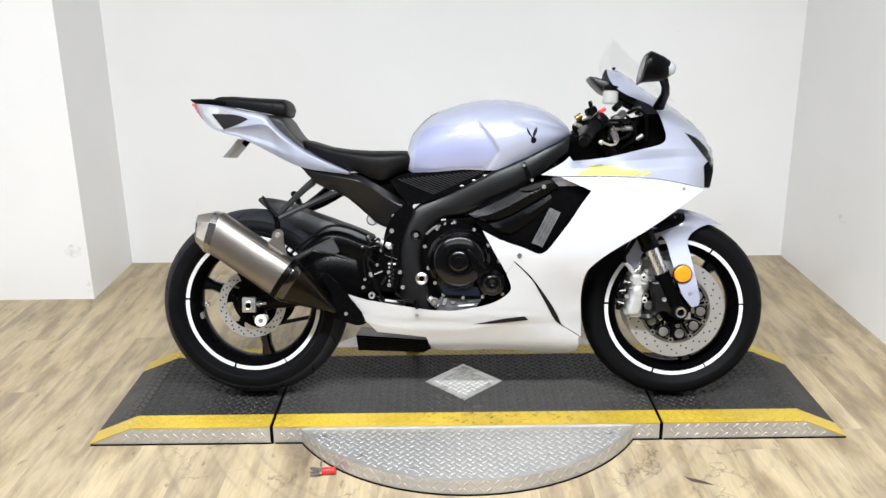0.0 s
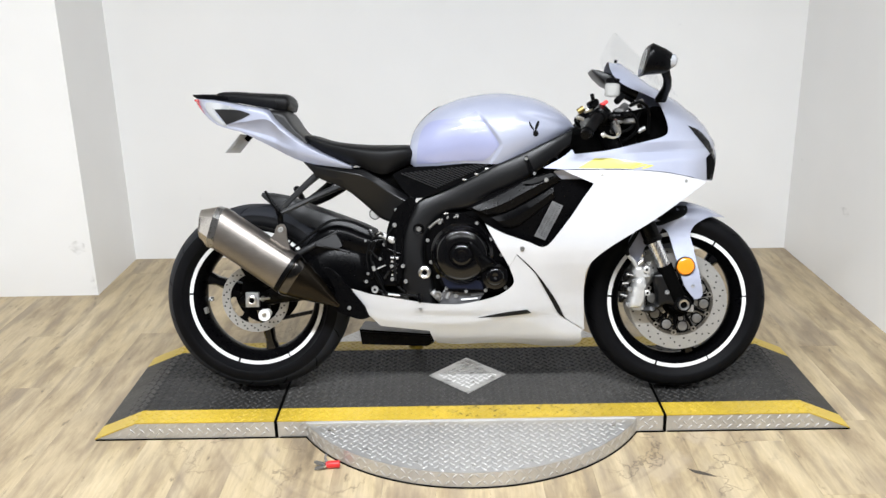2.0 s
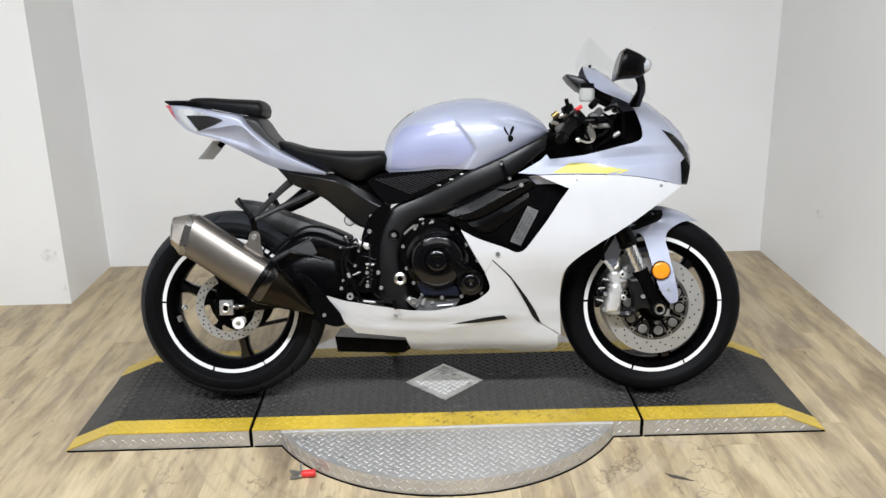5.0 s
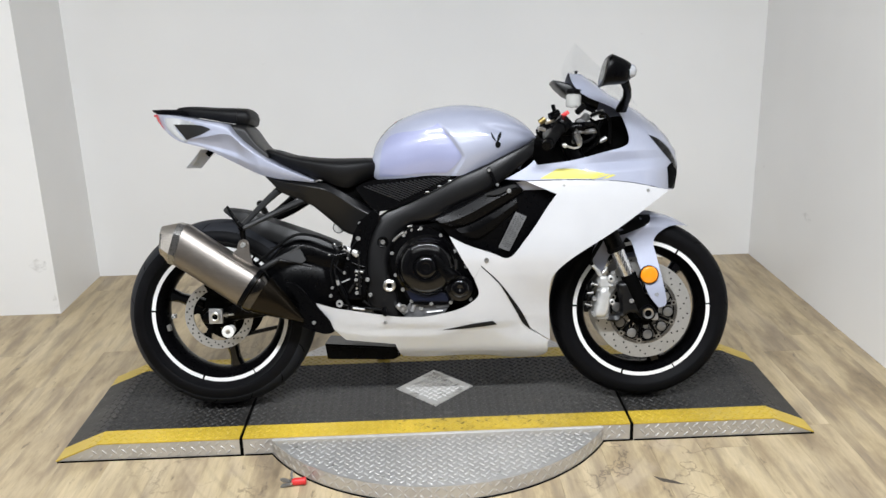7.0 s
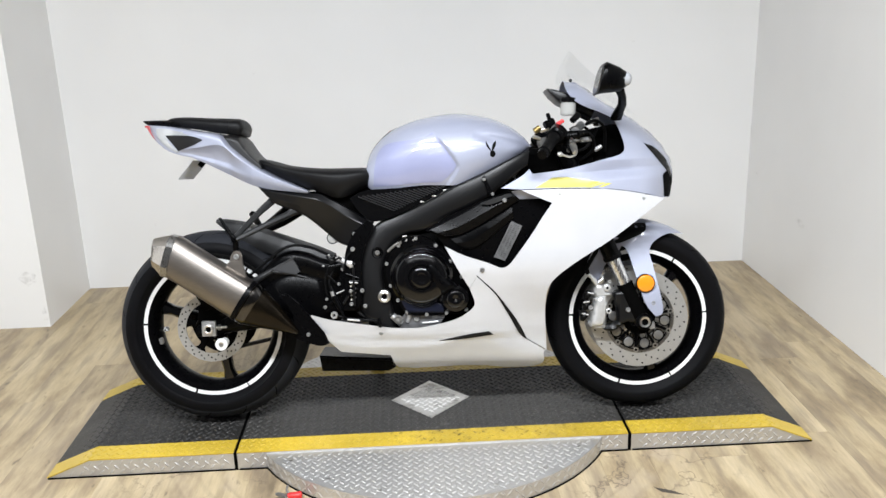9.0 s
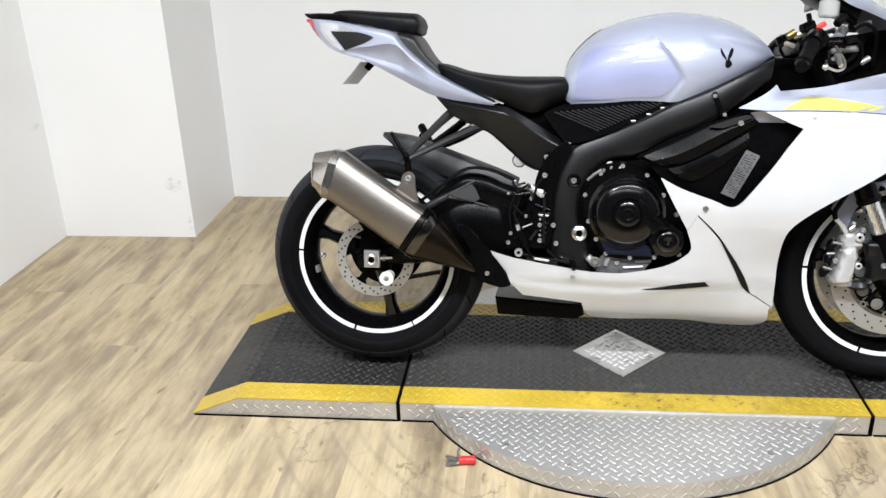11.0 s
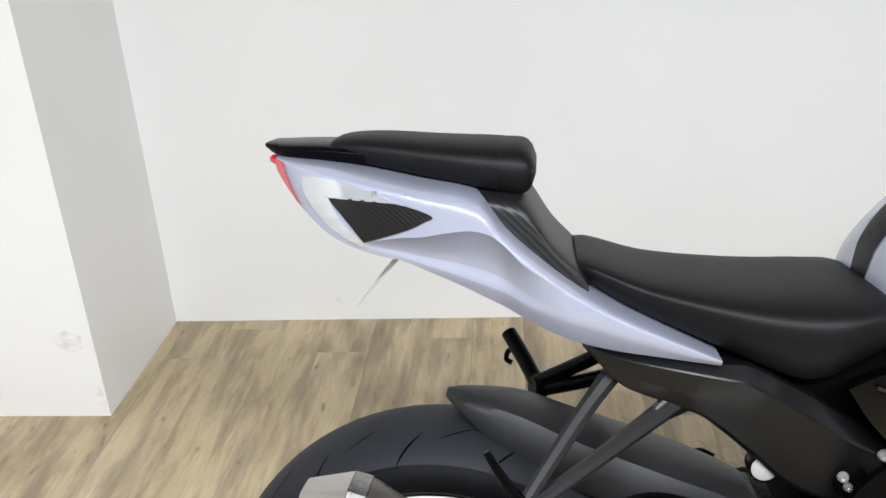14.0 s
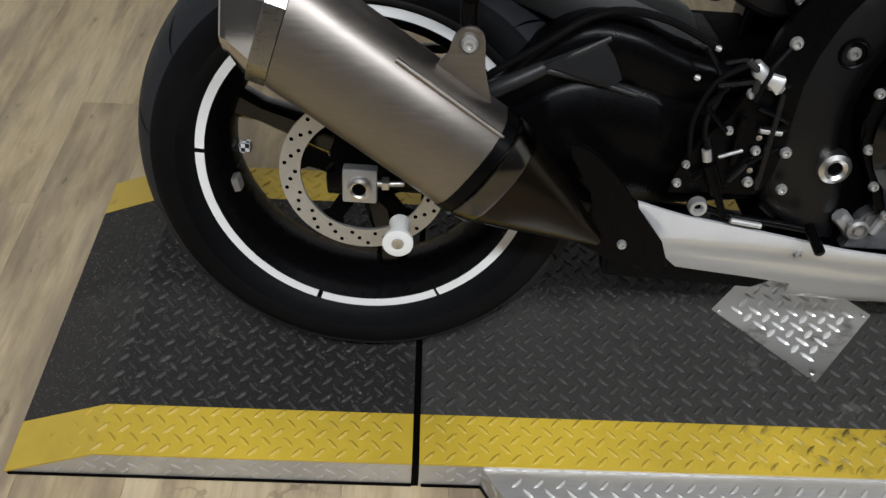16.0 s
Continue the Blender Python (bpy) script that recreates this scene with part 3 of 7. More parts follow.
def bolt_head(x, y, z, r=0.007, parent=None, material=None, socket=True, side=-1, deep=0.006):
    """A button-headed bolt with a recessed socket, its head facing sideways."""
    o, r = side, r * 0.88
    prof = [(0, r), (o * deep * 0.45, r), (o * deep, r * 0.72), (o * deep, r * 0.42), (o * deep * 0.4, r * 0.40), (o * deep * 0.4, 0.0003)]
    bm = turned([(y + a, b) for a, b in prof], (x, z), 12, False)
    return part("bolt", bm, material or BOLT, parent, smooth=35)


# ---- the room ----
XL, XR, YB, YF = -2.235, 1.640, 1.510, -5.4
COLX, COLY = -1.668, 0.995


def slab(name, lo, hi, material, label, category="wall"):
    ob = part(name, box(lo, hi), material, None, label, 0)
    return tagged(ob, label, category, kind="structure")


slab("wall_north", (XL - 0.15, YB, 0), (XR + 0.15, YB + 0.15, CEILING), WALL, "white painted plain back wall with faint scuffs")
slab("wall_west", (XL - 0.15, -1.0, 0), (XL, YB, CEILING), WALL, "white painted side wall meeting the boxed pillar")
slab("wall_east", (XR, -1.0, 0), (XR + 0.15, YB, CEILING), WALL, "white painted side wall with small scuffs")
# these three dark walls are added out of view to cut bounced light
slab("wall_west_rear", (XL - 0.15, YF, 0), (XL, -1.0, CEILING), FARWALL, "unseen dark side wall added to cut bounced light")
slab("wall_east_rear", (XR, YF, 0), (XR + 0.15, -1.0, CEILING), FARWALL, "unseen dark side wall added to cut bounced light")
slab("wall_south", (XL - 0.15, YF - 0.15, 0), (XR + 0.15, YF, CEILING), FARWALL, "unseen dark end wall added to cut bounced light")
slab("column", (XL, COLY, 0), (COLX, YB, CEILING), WALL, "white painted boxed pillar in the room corner", "pillar")
slab("ceiling", (XL - 0.15, YF - 0.15, CEILING), (XR + 0.15, YB + 0.15, CEILING + 0.12), CEIL, "unseen grey ceiling, kept dark to curb bounced light", "ceiling")
FLOOR = slab("floor", (XL - 0.15, YF - 0.15, -0.12), (XR + 0.15, YB + 0.15, -0.005), UNDER, "light oak vinyl plank floor with grey streaks", "floor")

def scuff_mark(owner, place, u, v, size, wide):
    """A thin rubbed patch on a wall, of uneven outline."""
    bm = bmesh.new()
    rim = []
    for k in range(14):
        a = 2 * math.pi * k / 14
        r = 0.75 + 0.25 * math.sin(3 * a + size * 90) * math.cos(2 * a)
        rim.append(bm.verts.new(Vector(place) + Vector(u) * math.cos(a) * size * r + Vector(v) * math.sin(a) * wide * r))
    bm.faces.new(rim)
    return part("scuff", bm, SCUFF, bpy.data.objects[owner], "grey rubbed scuff", 0)


FACING = ((1, 0, 0), (0, 0, 1))
SIDE_ON = ((0, 1, 0), (0, 0, 1))
scuff_mark("column", (-1.725, COLY - 0.001, 0.230), *FACING, 0.05, 0.04)
scuff_mark("column", (-1.685, COLY - 0.001, 0.05), *FACING, 0.016, 0.05)
scuff_mark("wall_east", (XR - 0.001, 0.89, 0.36), *SIDE_ON, 0.07, 0.022)
scuff_mark("wall_west", (XL + 0.001, 0.93, 0.50), *SIDE_ON, 0.05, 0.025)
scuff_mark("wall_north", (-1.13, YB - 0.001, 0.08), *FACING, 0.02, 0.025)

for lx, ly, watt in LAMPS:
    cl = thing("ceiling_light", "long white ceiling light with a glowing diffuser", "ceiling light", pose(lx, ly, CEILING), "ceiling lights")
    part("housing", box((-0.66, -0.10, -0.06), (0.66, 0.10, 0), 0.01), HOUSING, cl)
    part("diffuser", box((-0.64, -0.075, -0.075), (0.64, 0.075, -0.061), 0.004), GLOW, cl)

# torn spot in the floor covering
bm = bmesh.new()
rim_ = [(0.622, -0.522), (0.634, -0.531), (0.655, -0.540), (0.676, -0.552), (0.697, -0.571), (0.672, -0.563), (0.652, -0.556), (0.640, -0.551), (0.631, -0.539)]
face = bm.faces.new([bm.verts.new((x, y, 0.0004)) for x, y in rim_])
for v in bmesh.ops.extrude_face_region(bm, geom=[face])["geom"]:
    if isinstance(v, bmesh.types.BMVert):
        v.co.z += 0.0006
part("tear", bm, UNDER, FLOOR, "dark torn spot in the floor covering", 0)

# ---- the turntable with its ramps ----
DY = -0.012          # middle line of the deck
HALF = 0.300         # half its width
TOP = 0.060
table = thing("turntable", "low steel tread plate turntable with black deck and yellow edges", "turntable", pose(0, 0, 0))
ENDS = [(-1.187, -1.052, -0.6165), (-0.6065, None, 0.5995), (0.6095, 1.052, 1.183)]


def deck_line(x):
    if x < -1.052:
        return max(0.006, TOP * (x + 1.187) / 0.135)
    if x > 1.052:
        return max(0.006, TOP * (1.183 - x) / 0.131)
    return TOP


def strip(xa, xb, ya, yb, lift, drop):
    """A plate that follows the deck's slope between two ends."""
    xs = sorted({xa, xb} | {x for x in (-1.052, 1.052) if xa < x < xb})
    bm = bmesh.new()
    rows = [[bm.verts.new((x, y, max(0.0005, deck_line(x) + d))) for y, d in ((ya, drop), (ya, lift), (yb, lift), (yb, drop))] for x in xs]
    for a, b in zip(rows, rows[1:]):
        for k in range(4):
            bm.faces.new((a[k], a[(k + 1) % 4], b[(k + 1) % 4], b[k]))
    bm.faces.new(rows[0])
    bm.faces.new(rows[-1][::-1])
    return bm


def lugs(spots, material, name, size=0.0118, wide=0.0036, high=0.0024):
    """Raised lens-shaped tread on a plate: each spot is a place, the two directions along the plate and its outward one."""
    verts, faces = [], []
    for k, (p, u, v, w, flip) in enumerate(spots):
        a = (u + v * flip) * 0.7071
        b = (v - u * flip) * 0.7071
        o = len(verts)
        for c in (-a * size, -a * size * 0.45 + b * wide, a * size * 0.45 + b * wide, a * size, a * size * 0.45 - b * wide, -a * size * 0.45 - b * wide):
            verts.append(p + c)
        verts += [p - a * size * 0.5 + w * high, p + a * size * 0.5 + w * high]
        faces += [(o, o + 1, o + 6), (o + 1, o + 2, o + 7, o + 6), (o + 2, o + 3, o + 7), (o + 3, o + 4, o + 7), (o + 4, o + 5, o + 6, o + 7), (o + 5, o, o + 6)]
    me = bpy.data.meshes.new(name)
    me.from_pydata([tuple(v) for v in verts], [], faces)
    me.materials.append(material)
    for f in me.polygons:
        f.use_smooth = False
    ob = new(name, me)
    ob.parent = table
    return tagged(ob, kind="stuff")


X, Y, ZZ = Vector((1, 0, 0)), Vector((0, 1, 0)), Vector((0, 0, 1))
PITCH = 0.0215


def weave_spots(xa, xb, ya, yb):
    """Places on a lattice set at 45 degrees, with alternate turns, as on rolled tread plate."""
    q = PITCH / math.sqrt(2)
    n = int((max(abs(xa), abs(xb)) + max(abs(ya), abs(yb))) / q) + 2
    for a in range(-n, n + 1):
        for b in range(-n, n + 1):
            x, y = (a - b) * q, (a + b) * q
            if xa < x < xb and ya < y < yb:
                yield x, y, 1 if (a + b) % 2 else -1


blacks, yellows, sides, inlays = [], [], [], []
EDGE = 0.080
for sa, sk, sb in ENDS:
    deck = part("deck_section", strip(sa, sb, DY - HALF, DY + HALF, -0.004, -1), ALU, table, "bare tread plate sides", 0)
    part("deck_plate", strip(sa, sb, DY - HALF + EDGE, DY + HALF - EDGE, 0, -0.003), BLACKTOP, deck, "worn black painted tread plate", 0)
    part("foot_strip", box((sa + 0.004, DY - HALF - 0.0025, 0.0), (sb, DY - HALF + 0.002, 0.0045), 0.0), MATT, deck, "thin black rubber foot", 0)
    for ya, yb in ((DY - HALF - 0.001, DY - HALF + EDGE - 0.0005), (DY + HALF - EDGE + 0.0005, DY + HALF + 0.001)):
        part("edge_stripe", strip(sa, sb, ya, yb, 0.0005, -0.003), YELLOW, deck, "worn yellow painted edge", 0)
    for x, y, turn in weave_spots(sa + 0.012, sb - 0.010, -HALF + 0.006, HALF - 0.006):
        if abs(x) + abs(y - 0.004) < 0.148:
            continue
        near = HALF - abs(y)
        if abs(near - EDGE) < 0.003:
            continue
        e = 0.004
        slope = Vector((1, 0, (deck_line(x + e) - deck_line(x - e)) / (2 * e))).normalized()
        (yellows if near < EDGE else blacks).append((Vector((x, DY + y, deck_line(x) + 0.0005)), slope, Y, slope.cross(Y), turn))
    for x, z, turn in weave_spots(sa + 0.02, sb - 0.01, 0.010, 0.052):
        if z < deck_line(x) - 0.012:
            sides.append((Vector((x, DY - HALF - 0.0002, z)), X, ZZ, -Y, turn))
# matt black filler stands in for the shade inside the open joints
for gx in (-0.6115, 0.6045):
    part("gap_filler", box((gx - 0.0052, DY - HALF - 0.001, 0.0), (gx + 0.0052, DY + HALF, 0.0565), 0.0), MATT, table, "black filler painting the dark of the open joint", 0)
lugs(blacks, BLACKLUG, "deck_tread", high=0.003)
lugs(yellows, YELLOWLUG, "edge_tread")

# the round plate under the deck
DISC_R, DISC_Z = 0.598, 0.050
bm = bmesh.new()
bmesh.ops.create_cone(bm, cap_ends=True, segments=160, radius1=DISC_R, radius2=DISC_R, depth=DISC_Z - 0.004)
bm.transform(Matrix.Translation((0, DY, DISC_Z / 2 + 0.002)))
disc_plate = part("round_plate", bm, ALU, table, "bright aluminium tread plate disc")
bm = bmesh.new()
bmesh.ops.create_cone(bm, cap_ends=True, segments=160, radius1=DISC_R + 0.0025, radius2=DISC_R + 0.002, depth=0.0045)
bm.transform(Matrix.Translation((0, DY, 0.0023)))
part("rubber_rim", bm, RUBBER, disc_plate, "black rubber foot rim")
for x, y, turn in weave_spots(-DISC_R, DISC_R, -DISC_R, DISC_R):
    if math.hypot(x, y) < DISC_R - 0.012 and abs(y) > HALF + 0.012:
        sides.append((Vector((x, DY + y, DISC_Z)), X, Y, ZZ, turn))
k = int(2 * math.pi * DISC_R / PITCH)
for i in range(k):
    a = 2 * math.pi * i / k
    out = Vector((math.cos(a), math.sin(a), 0))
    if abs(out.y * DISC_R) > HALF - 0.01:
        for j in range(2):
            sides.append((Vector((0, DY, 0.016 + j * 0.023)) + out * DISC_R, ZZ.cross(out), ZZ, out, 1 if (i + j) % 2 else -1))
for i in range(9):
    a = math.pi * (1.12 + 0.76 * i / 8)
    bmx = rod((0.56 * math.cos(a), DY + 0.56 * math.sin(a), DISC_Z - 0.001), (0.56 * math.cos(a), DY + 0.56 * math.sin(a), DISC_Z + 0.0015), 0.006, seg=10)
    part("rivet", bmx, STEEL, disc_plate)
# bare lozenge let into the middle of the deck
LX, LY, LW, LD = -0.005, -0.013, 0.132, 0.139
bm = bmesh.new()
vs = [bm.verts.new((LX + a * LW, LY + b * LD, TOP + c)) for c in (0.0002, 0.002) for a, b in ((-1, 0), (0, -1), (1, 0), (0, 1))]
bm.faces.new(vs[4:])
bm.faces.new(vs[:4][::-1])
for i in range(4):
    bm.faces.new((vs[i], vs[(i + 1) % 4], vs[4 + (i + 1) % 4], vs[4 + i]))
lozenge = part("lozenge_plate", bm, LOZENGE, table, "bare aluminium tread plate lozenge", 0)
for x, y, turn in weave_spots(-0.13, 0.13, -0.13, 0.13):
    if abs(x) + abs(y) < 0.120:
        inlays.append((Vector((LX + x, LY + y, TOP + 0.002)), X, Y, ZZ, turn))
for a, b in ((-0.12, 0), (0.12, 0), (0, 0.12), (0, -0.12)):
    part("rivet", rod((LX + a, LY + b, TOP), (LX + a, LY + b, TOP + 0.0045), 0.005, seg=10), STEEL, lozenge)
lugs(sides, LUGALU, "plate_tread", 0.0112, 0.0034, 0.0019)
lugs(inlays, LOZENGELUG, "lozenge_tread", 0.0125, 0.0040, 0.0026)

# ---- red-handled clamp lying against the disc ----
clamp = thing("spring_clamp", "small spring clamp with a red plastic grip on the floor", "clamp", pose(-0.425, -0.492, 0.0, 0, 0, 4))
part("grip", loft([((0.033, 0, 0.012), (1, 0, 0), 0.009, 0.009), ((0.030, 0, 0.012), (1, 0, 0), 0.0115, 0.0115), ((0.022, 0, 0.012), (1, 0, 0), 0.0105, 0.0105), ((0.002, 0, 0.0115), (1, 0, 0), 0.0110, 0.0110), ((-0.008, 0, 0.011), (1, 0, 0), 0.0085, 0.0085)], 16, 2.2), REDPLASTIC, clamp, "red plastic grip")
for s in (-1, 1):
    part("jaw", prism([(-0.006, 0.008, 1), (-0.018, 0.012 + s * 0.006, 1), (-0.034, 0.013 + s * 0.011, 1), (-0.042, 0.013 + s * 0.009, 1), (-0.036, 0.012 + s * 0.003, 1), (-0.018, 0.011, 1)], -0.007 + s * 0.005, 0.002 + s * 0.005), DULL, clamp, "dull steel jaw")
part("lever", hose([(-0.004, 0.006, 0.014), (-0.010, 0.014, 0.026), (-0.006, 0.020, 0.036)], 0.0035, 8), DULL, clamp, "dull steel lever arm")
part("pivot_pin", rod((-0.010, -0.012, 0.013), (-0.010, 0.012, 0.013), 0.004, seg=10), STEEL, clamp)

# ---- the motorcycle: x forward, y to its left, z up from where the tyres stand ----
LEANS, YAWS = 12.0, -1.9
RX, RZ, RR = -0.693, 0.313, 0.3055      # rear axle and tyre radius
FX, FZ, FR = 0.672, 0.297, 0.2915       # front axle and tyre radius
BIKE = Matrix.Translation((-0.693, -0.075, 0.0605)) @ Matrix.Rotation(radians(YAWS), 4, "Z") @ Matrix.Rotation(radians(-LEANS), 4, "X") @ Matrix.Translation((0.693, 0, 0))
bike = thing("motorcycle", "silver-blue and white sport motorcycle leaning on its side stand", "motorcycle", BIKE)


def tyre(parent, cx, cz, radius, half, rim_half, name="tyre"):
    prof = []
    drop = 0.6 * half + 0.006
    for i in range(25):
        a = radians(-90 + 7.5 * i)
        y = half * math.sin(a)
        r = radius - drop * (1 - math.cos(a) ** 0.9) if abs(a) < radians(89) else radius - drop
        prof.append((y, r))
    low = radius - drop
    flank = [(rim_half - 0.004, 0.214), (rim_half - 0.0004, 0.2220), (rim_half + 0.45 * (half - rim_half), 0.2220 + 0.5 * (low - 0.2220)), (half * 0.975, low - 0.005)]
    prof = [(-y, r) for y, r in flank] + prof + flank[::-1]
    t = part(name, turned(prof, (cx, cz), 120), TYRE, parent, "black road tyre with cut grooves")
    skin = [(half * math.sin(radians(5 * i)), radius - drop * (1 - math.cos(radians(5 * i)) ** 0.9) + 0.0007) for i in range(-13, 14)]
    skin += [(y * 0.995, r - 0.003) for y, r in reversed(skin)]
    part("tread", turned(skin, (cx, cz), 120), TREAD if half > 0.08 else TYRE, t, "scrubbed dull tread rubber" if half > 0.08 else "black tread rubber")
    # grooves: slim lens-shaped cuts, slanting over the shoulder
    bm = bmesh.new()

    def place(u, s):
        y = half * s
        r = radius - (0.6 * half + 0.006) * (1 - math.cos(math.asin(min(0.999, abs(s)))) ** 0.9) + 0.0013
        return Vector((cx + r * math.cos(u), y, cz + r * math.sin(u)))
    for k in range(30):
        for sgn in (-1, 1):
            u0 = 2 * math.pi * (k + (0.25 if sgn > 0 else 0)) / 30
            long = (0.34, 0.62) if k % 2 else (0.52, 0.93)
            rows = []
            for i in range(9):
                f = i / 8
                s = long[0] + (long[1] - long[0]) * f
                u = u0 + 0.16 * (f - 0.5) * (1 if k % 2 else 0.7)
                wdt = 0.0062 * math.sin(math.pi * min(1, max(0.04, f))) ** 0.6
                rows.append((bm.verts.new(place(u - wdt, sgn * s)), bm.verts.new(place(u + wdt, sgn * s))))
            for a, b in zip(rows, rows[1:]):
                bm.faces.new((a[0], a[1], b[1], b[0]))
    g = part("tread_groove", bm, GROOVE, t, "dark cut tread grooves", 0)
    tagged(g, kind="stuff")
    return t


def spoke(cx, cz, ang, r0, r1, w0, w1, depth, fork=True):
    """One cast spoke, waisted, widening into the rim."""
    bm = bmesh.new()
    rings = []
    for i in range(9):
        f = i / 8
        r = r0 + (r1 - r0) * f
        w = w0 + (w1 - w0) * f + 0.012 * max(0, f - 0.75) * 4
        d = depth * (1 - 0.35 * f)
        pts = [(-w, -d * 0.4), (-w * 0.55, -d), (w * 0.55, -d), (w, -d * 0.4), (w, d * 0.4), (w * 0.55, d), (-w * 0.55, d), (-w, d * 0.4)]
        rings.append([bm.verts.new((cx + r * math.cos(ang) - a * math.sin(ang), b, cz + r * math.sin(ang) + a * math.cos(ang))) for a, b in pts])
    for a, b in zip(rings, rings[1:]):
        for k in range(8):
            bm.faces.new((a[k], a[(k + 1) % 8], b[(k + 1) % 8], b[k]))
    bm.faces.new(rings[0])
    bm.faces.new(rings[-1][::-1])
    return bm


def wheel(name, cx, cz, radius, half, rim_half, angles, label):
    prof = [(-rim_half, 0.2220), (-rim_half, 0.2085), (-rim_half + 0.010, 0.200), (-rim_half + 0.022, 0.190), (-0.012, 0.182), (0.012, 0.182), (rim_half - 0.022, 0.190), (rim_half - 0.010, 0.200), (rim_half, 0.2085), (rim_half, 0.2220), (rim_half - 0.006, 0.213), (0.0, 0.200), (-rim_half + 0.006, 0.213)]
    rim = part(name, turned(prof, (cx, cz), 120), SATIN, bike, label)
    tyre(rim, cx, cz, radius, half, rim_half)
    # the tape is cut into lengths with slim gaps
    for s in (-1, 1):
        y = s * (rim_half + 0.0008)
        for a0, a1 in ((0.06, 0.985), (1.015, 2.08), (2.10, 3.06), (3.09, 4.40), (4.43, 5.20), (5.22, 6.32)):
            bm = bmesh.new()
            rows = [(bm.verts.new((cx + 0.2095 * math.cos(u), y, cz + 0.2095 * math.sin(u))), bm.verts.new((cx + 0.2215 * math.cos(u), y, cz + 0.2215 * math.sin(u)))) for u in (a0 + (a1 - a0) * i / 24 for i in range(25))]
            for a, b in zip(rows, rows[1:]):
                bm.faces.new((a[0], a[1], b[1], b[0]))
            made = bmesh.ops.extrude_face_region(bm, geom=bm.faces[:])
            for v in made["geom"]:
                if isinstance(v, bmesh.types.BMVert):
                    v.co.y += s * 0.0008
            part("rim_tape", bm, TAPE, rim, "white reflective rim tape")
    for a in angles:
        part("spoke", spoke(cx, cz, radians(a), 0.03, 0.192, 0.026, 0.012, 0.026), GLOSSY, rim)
    part("hub", turned([(-0.055, 0.012), (-0.055, 0.030), (-0.04, 0.046), (0.04, 0.046), (0.055, 0.030), (0.055, 0.012)], (cx, cz), 36), GLOSSY, rim)
    return rim


def brake_disc(parent, cx, cz, y, r_out, r_in, holes, name="brake_disc", thick=0.005):
    d = part(name, turned([(y - thick / 2, r_in), (y - thick / 2, r_out), (y + thick / 2, r_out), (y + thick / 2, r_in)], (cx, cz), 72), DISC, parent, "drilled steel brake disc")
    bm = bmesh.new()
    for k in range(holes):
        u = 2 * math.pi * k / holes
        r = r_in + (r_out - r_in) * (0.24 + 0.26 * (k % 3))
        for yy in (y - thick / 2 - 0.0004, y + thick / 2 + 0.0004):
            vs = [bm.verts.new((cx + r * math.cos(u) + 0.0029 * math.cos(q), yy, cz + r * math.sin(u) + 0.0029 * math.sin(q))) for q in (2 * math.pi * j / 8 for j in range(8))]
            bm.faces.new(vs)
    tagged(part("drilling", bm, GROOVE, d, "", 0), kind="stuff")
    return d


rear = wheel("rear_wheel", RX, RZ, RR, 0.091, 0.062, (161, 41, -79), "black three-spoke rear wheel with white rim tape")
rd = brake_disc(rear, RX, RZ, -0.074, 0.110, 0.083, 54)
for k in range(5):
    a = 2 * math.pi * k / 5 + 0.4
    part("carrier_arm", spoke(RX, RZ, a, 0.03, 0.086, 0.012, 0.010, 0.003), MATT, rd).location = (0, -0.071, 0)
part("sprocket", turned([(0.088, 0.05), (0.088, 0.112), (0.094, 0.112), (0.094, 0.05)], (RX, RZ), 48), SATIN, rear)
part("valve_stem", rod((-0.882, 0.010, 0.299), (-0.858, 0.010, 0.299), 0.0045), STEEL, rear, "small valve stem")
part("valve_cap", box((-0.873, 0.002, 0.292), (-0.858, 0.018, 0.306), 0.002), CHECK, rear, "black and white checkered valve cap")
part("balance_weight", box((-0.005, -0.016, -0.010), (0.005, 0.004, 0.010), 0.002, m=Matrix.Translation((RX - 0.176, -0.03, RZ - 0.045)) @ Matrix.Rotation(radians(-14), 4, "Y")), DULL, rear, "grey balance weight")
front = wheel("front_wheel", FX, FZ, FR, 0.060, 0.047, (46, 166, -74), "black three-spoke front wheel with white rim tape")
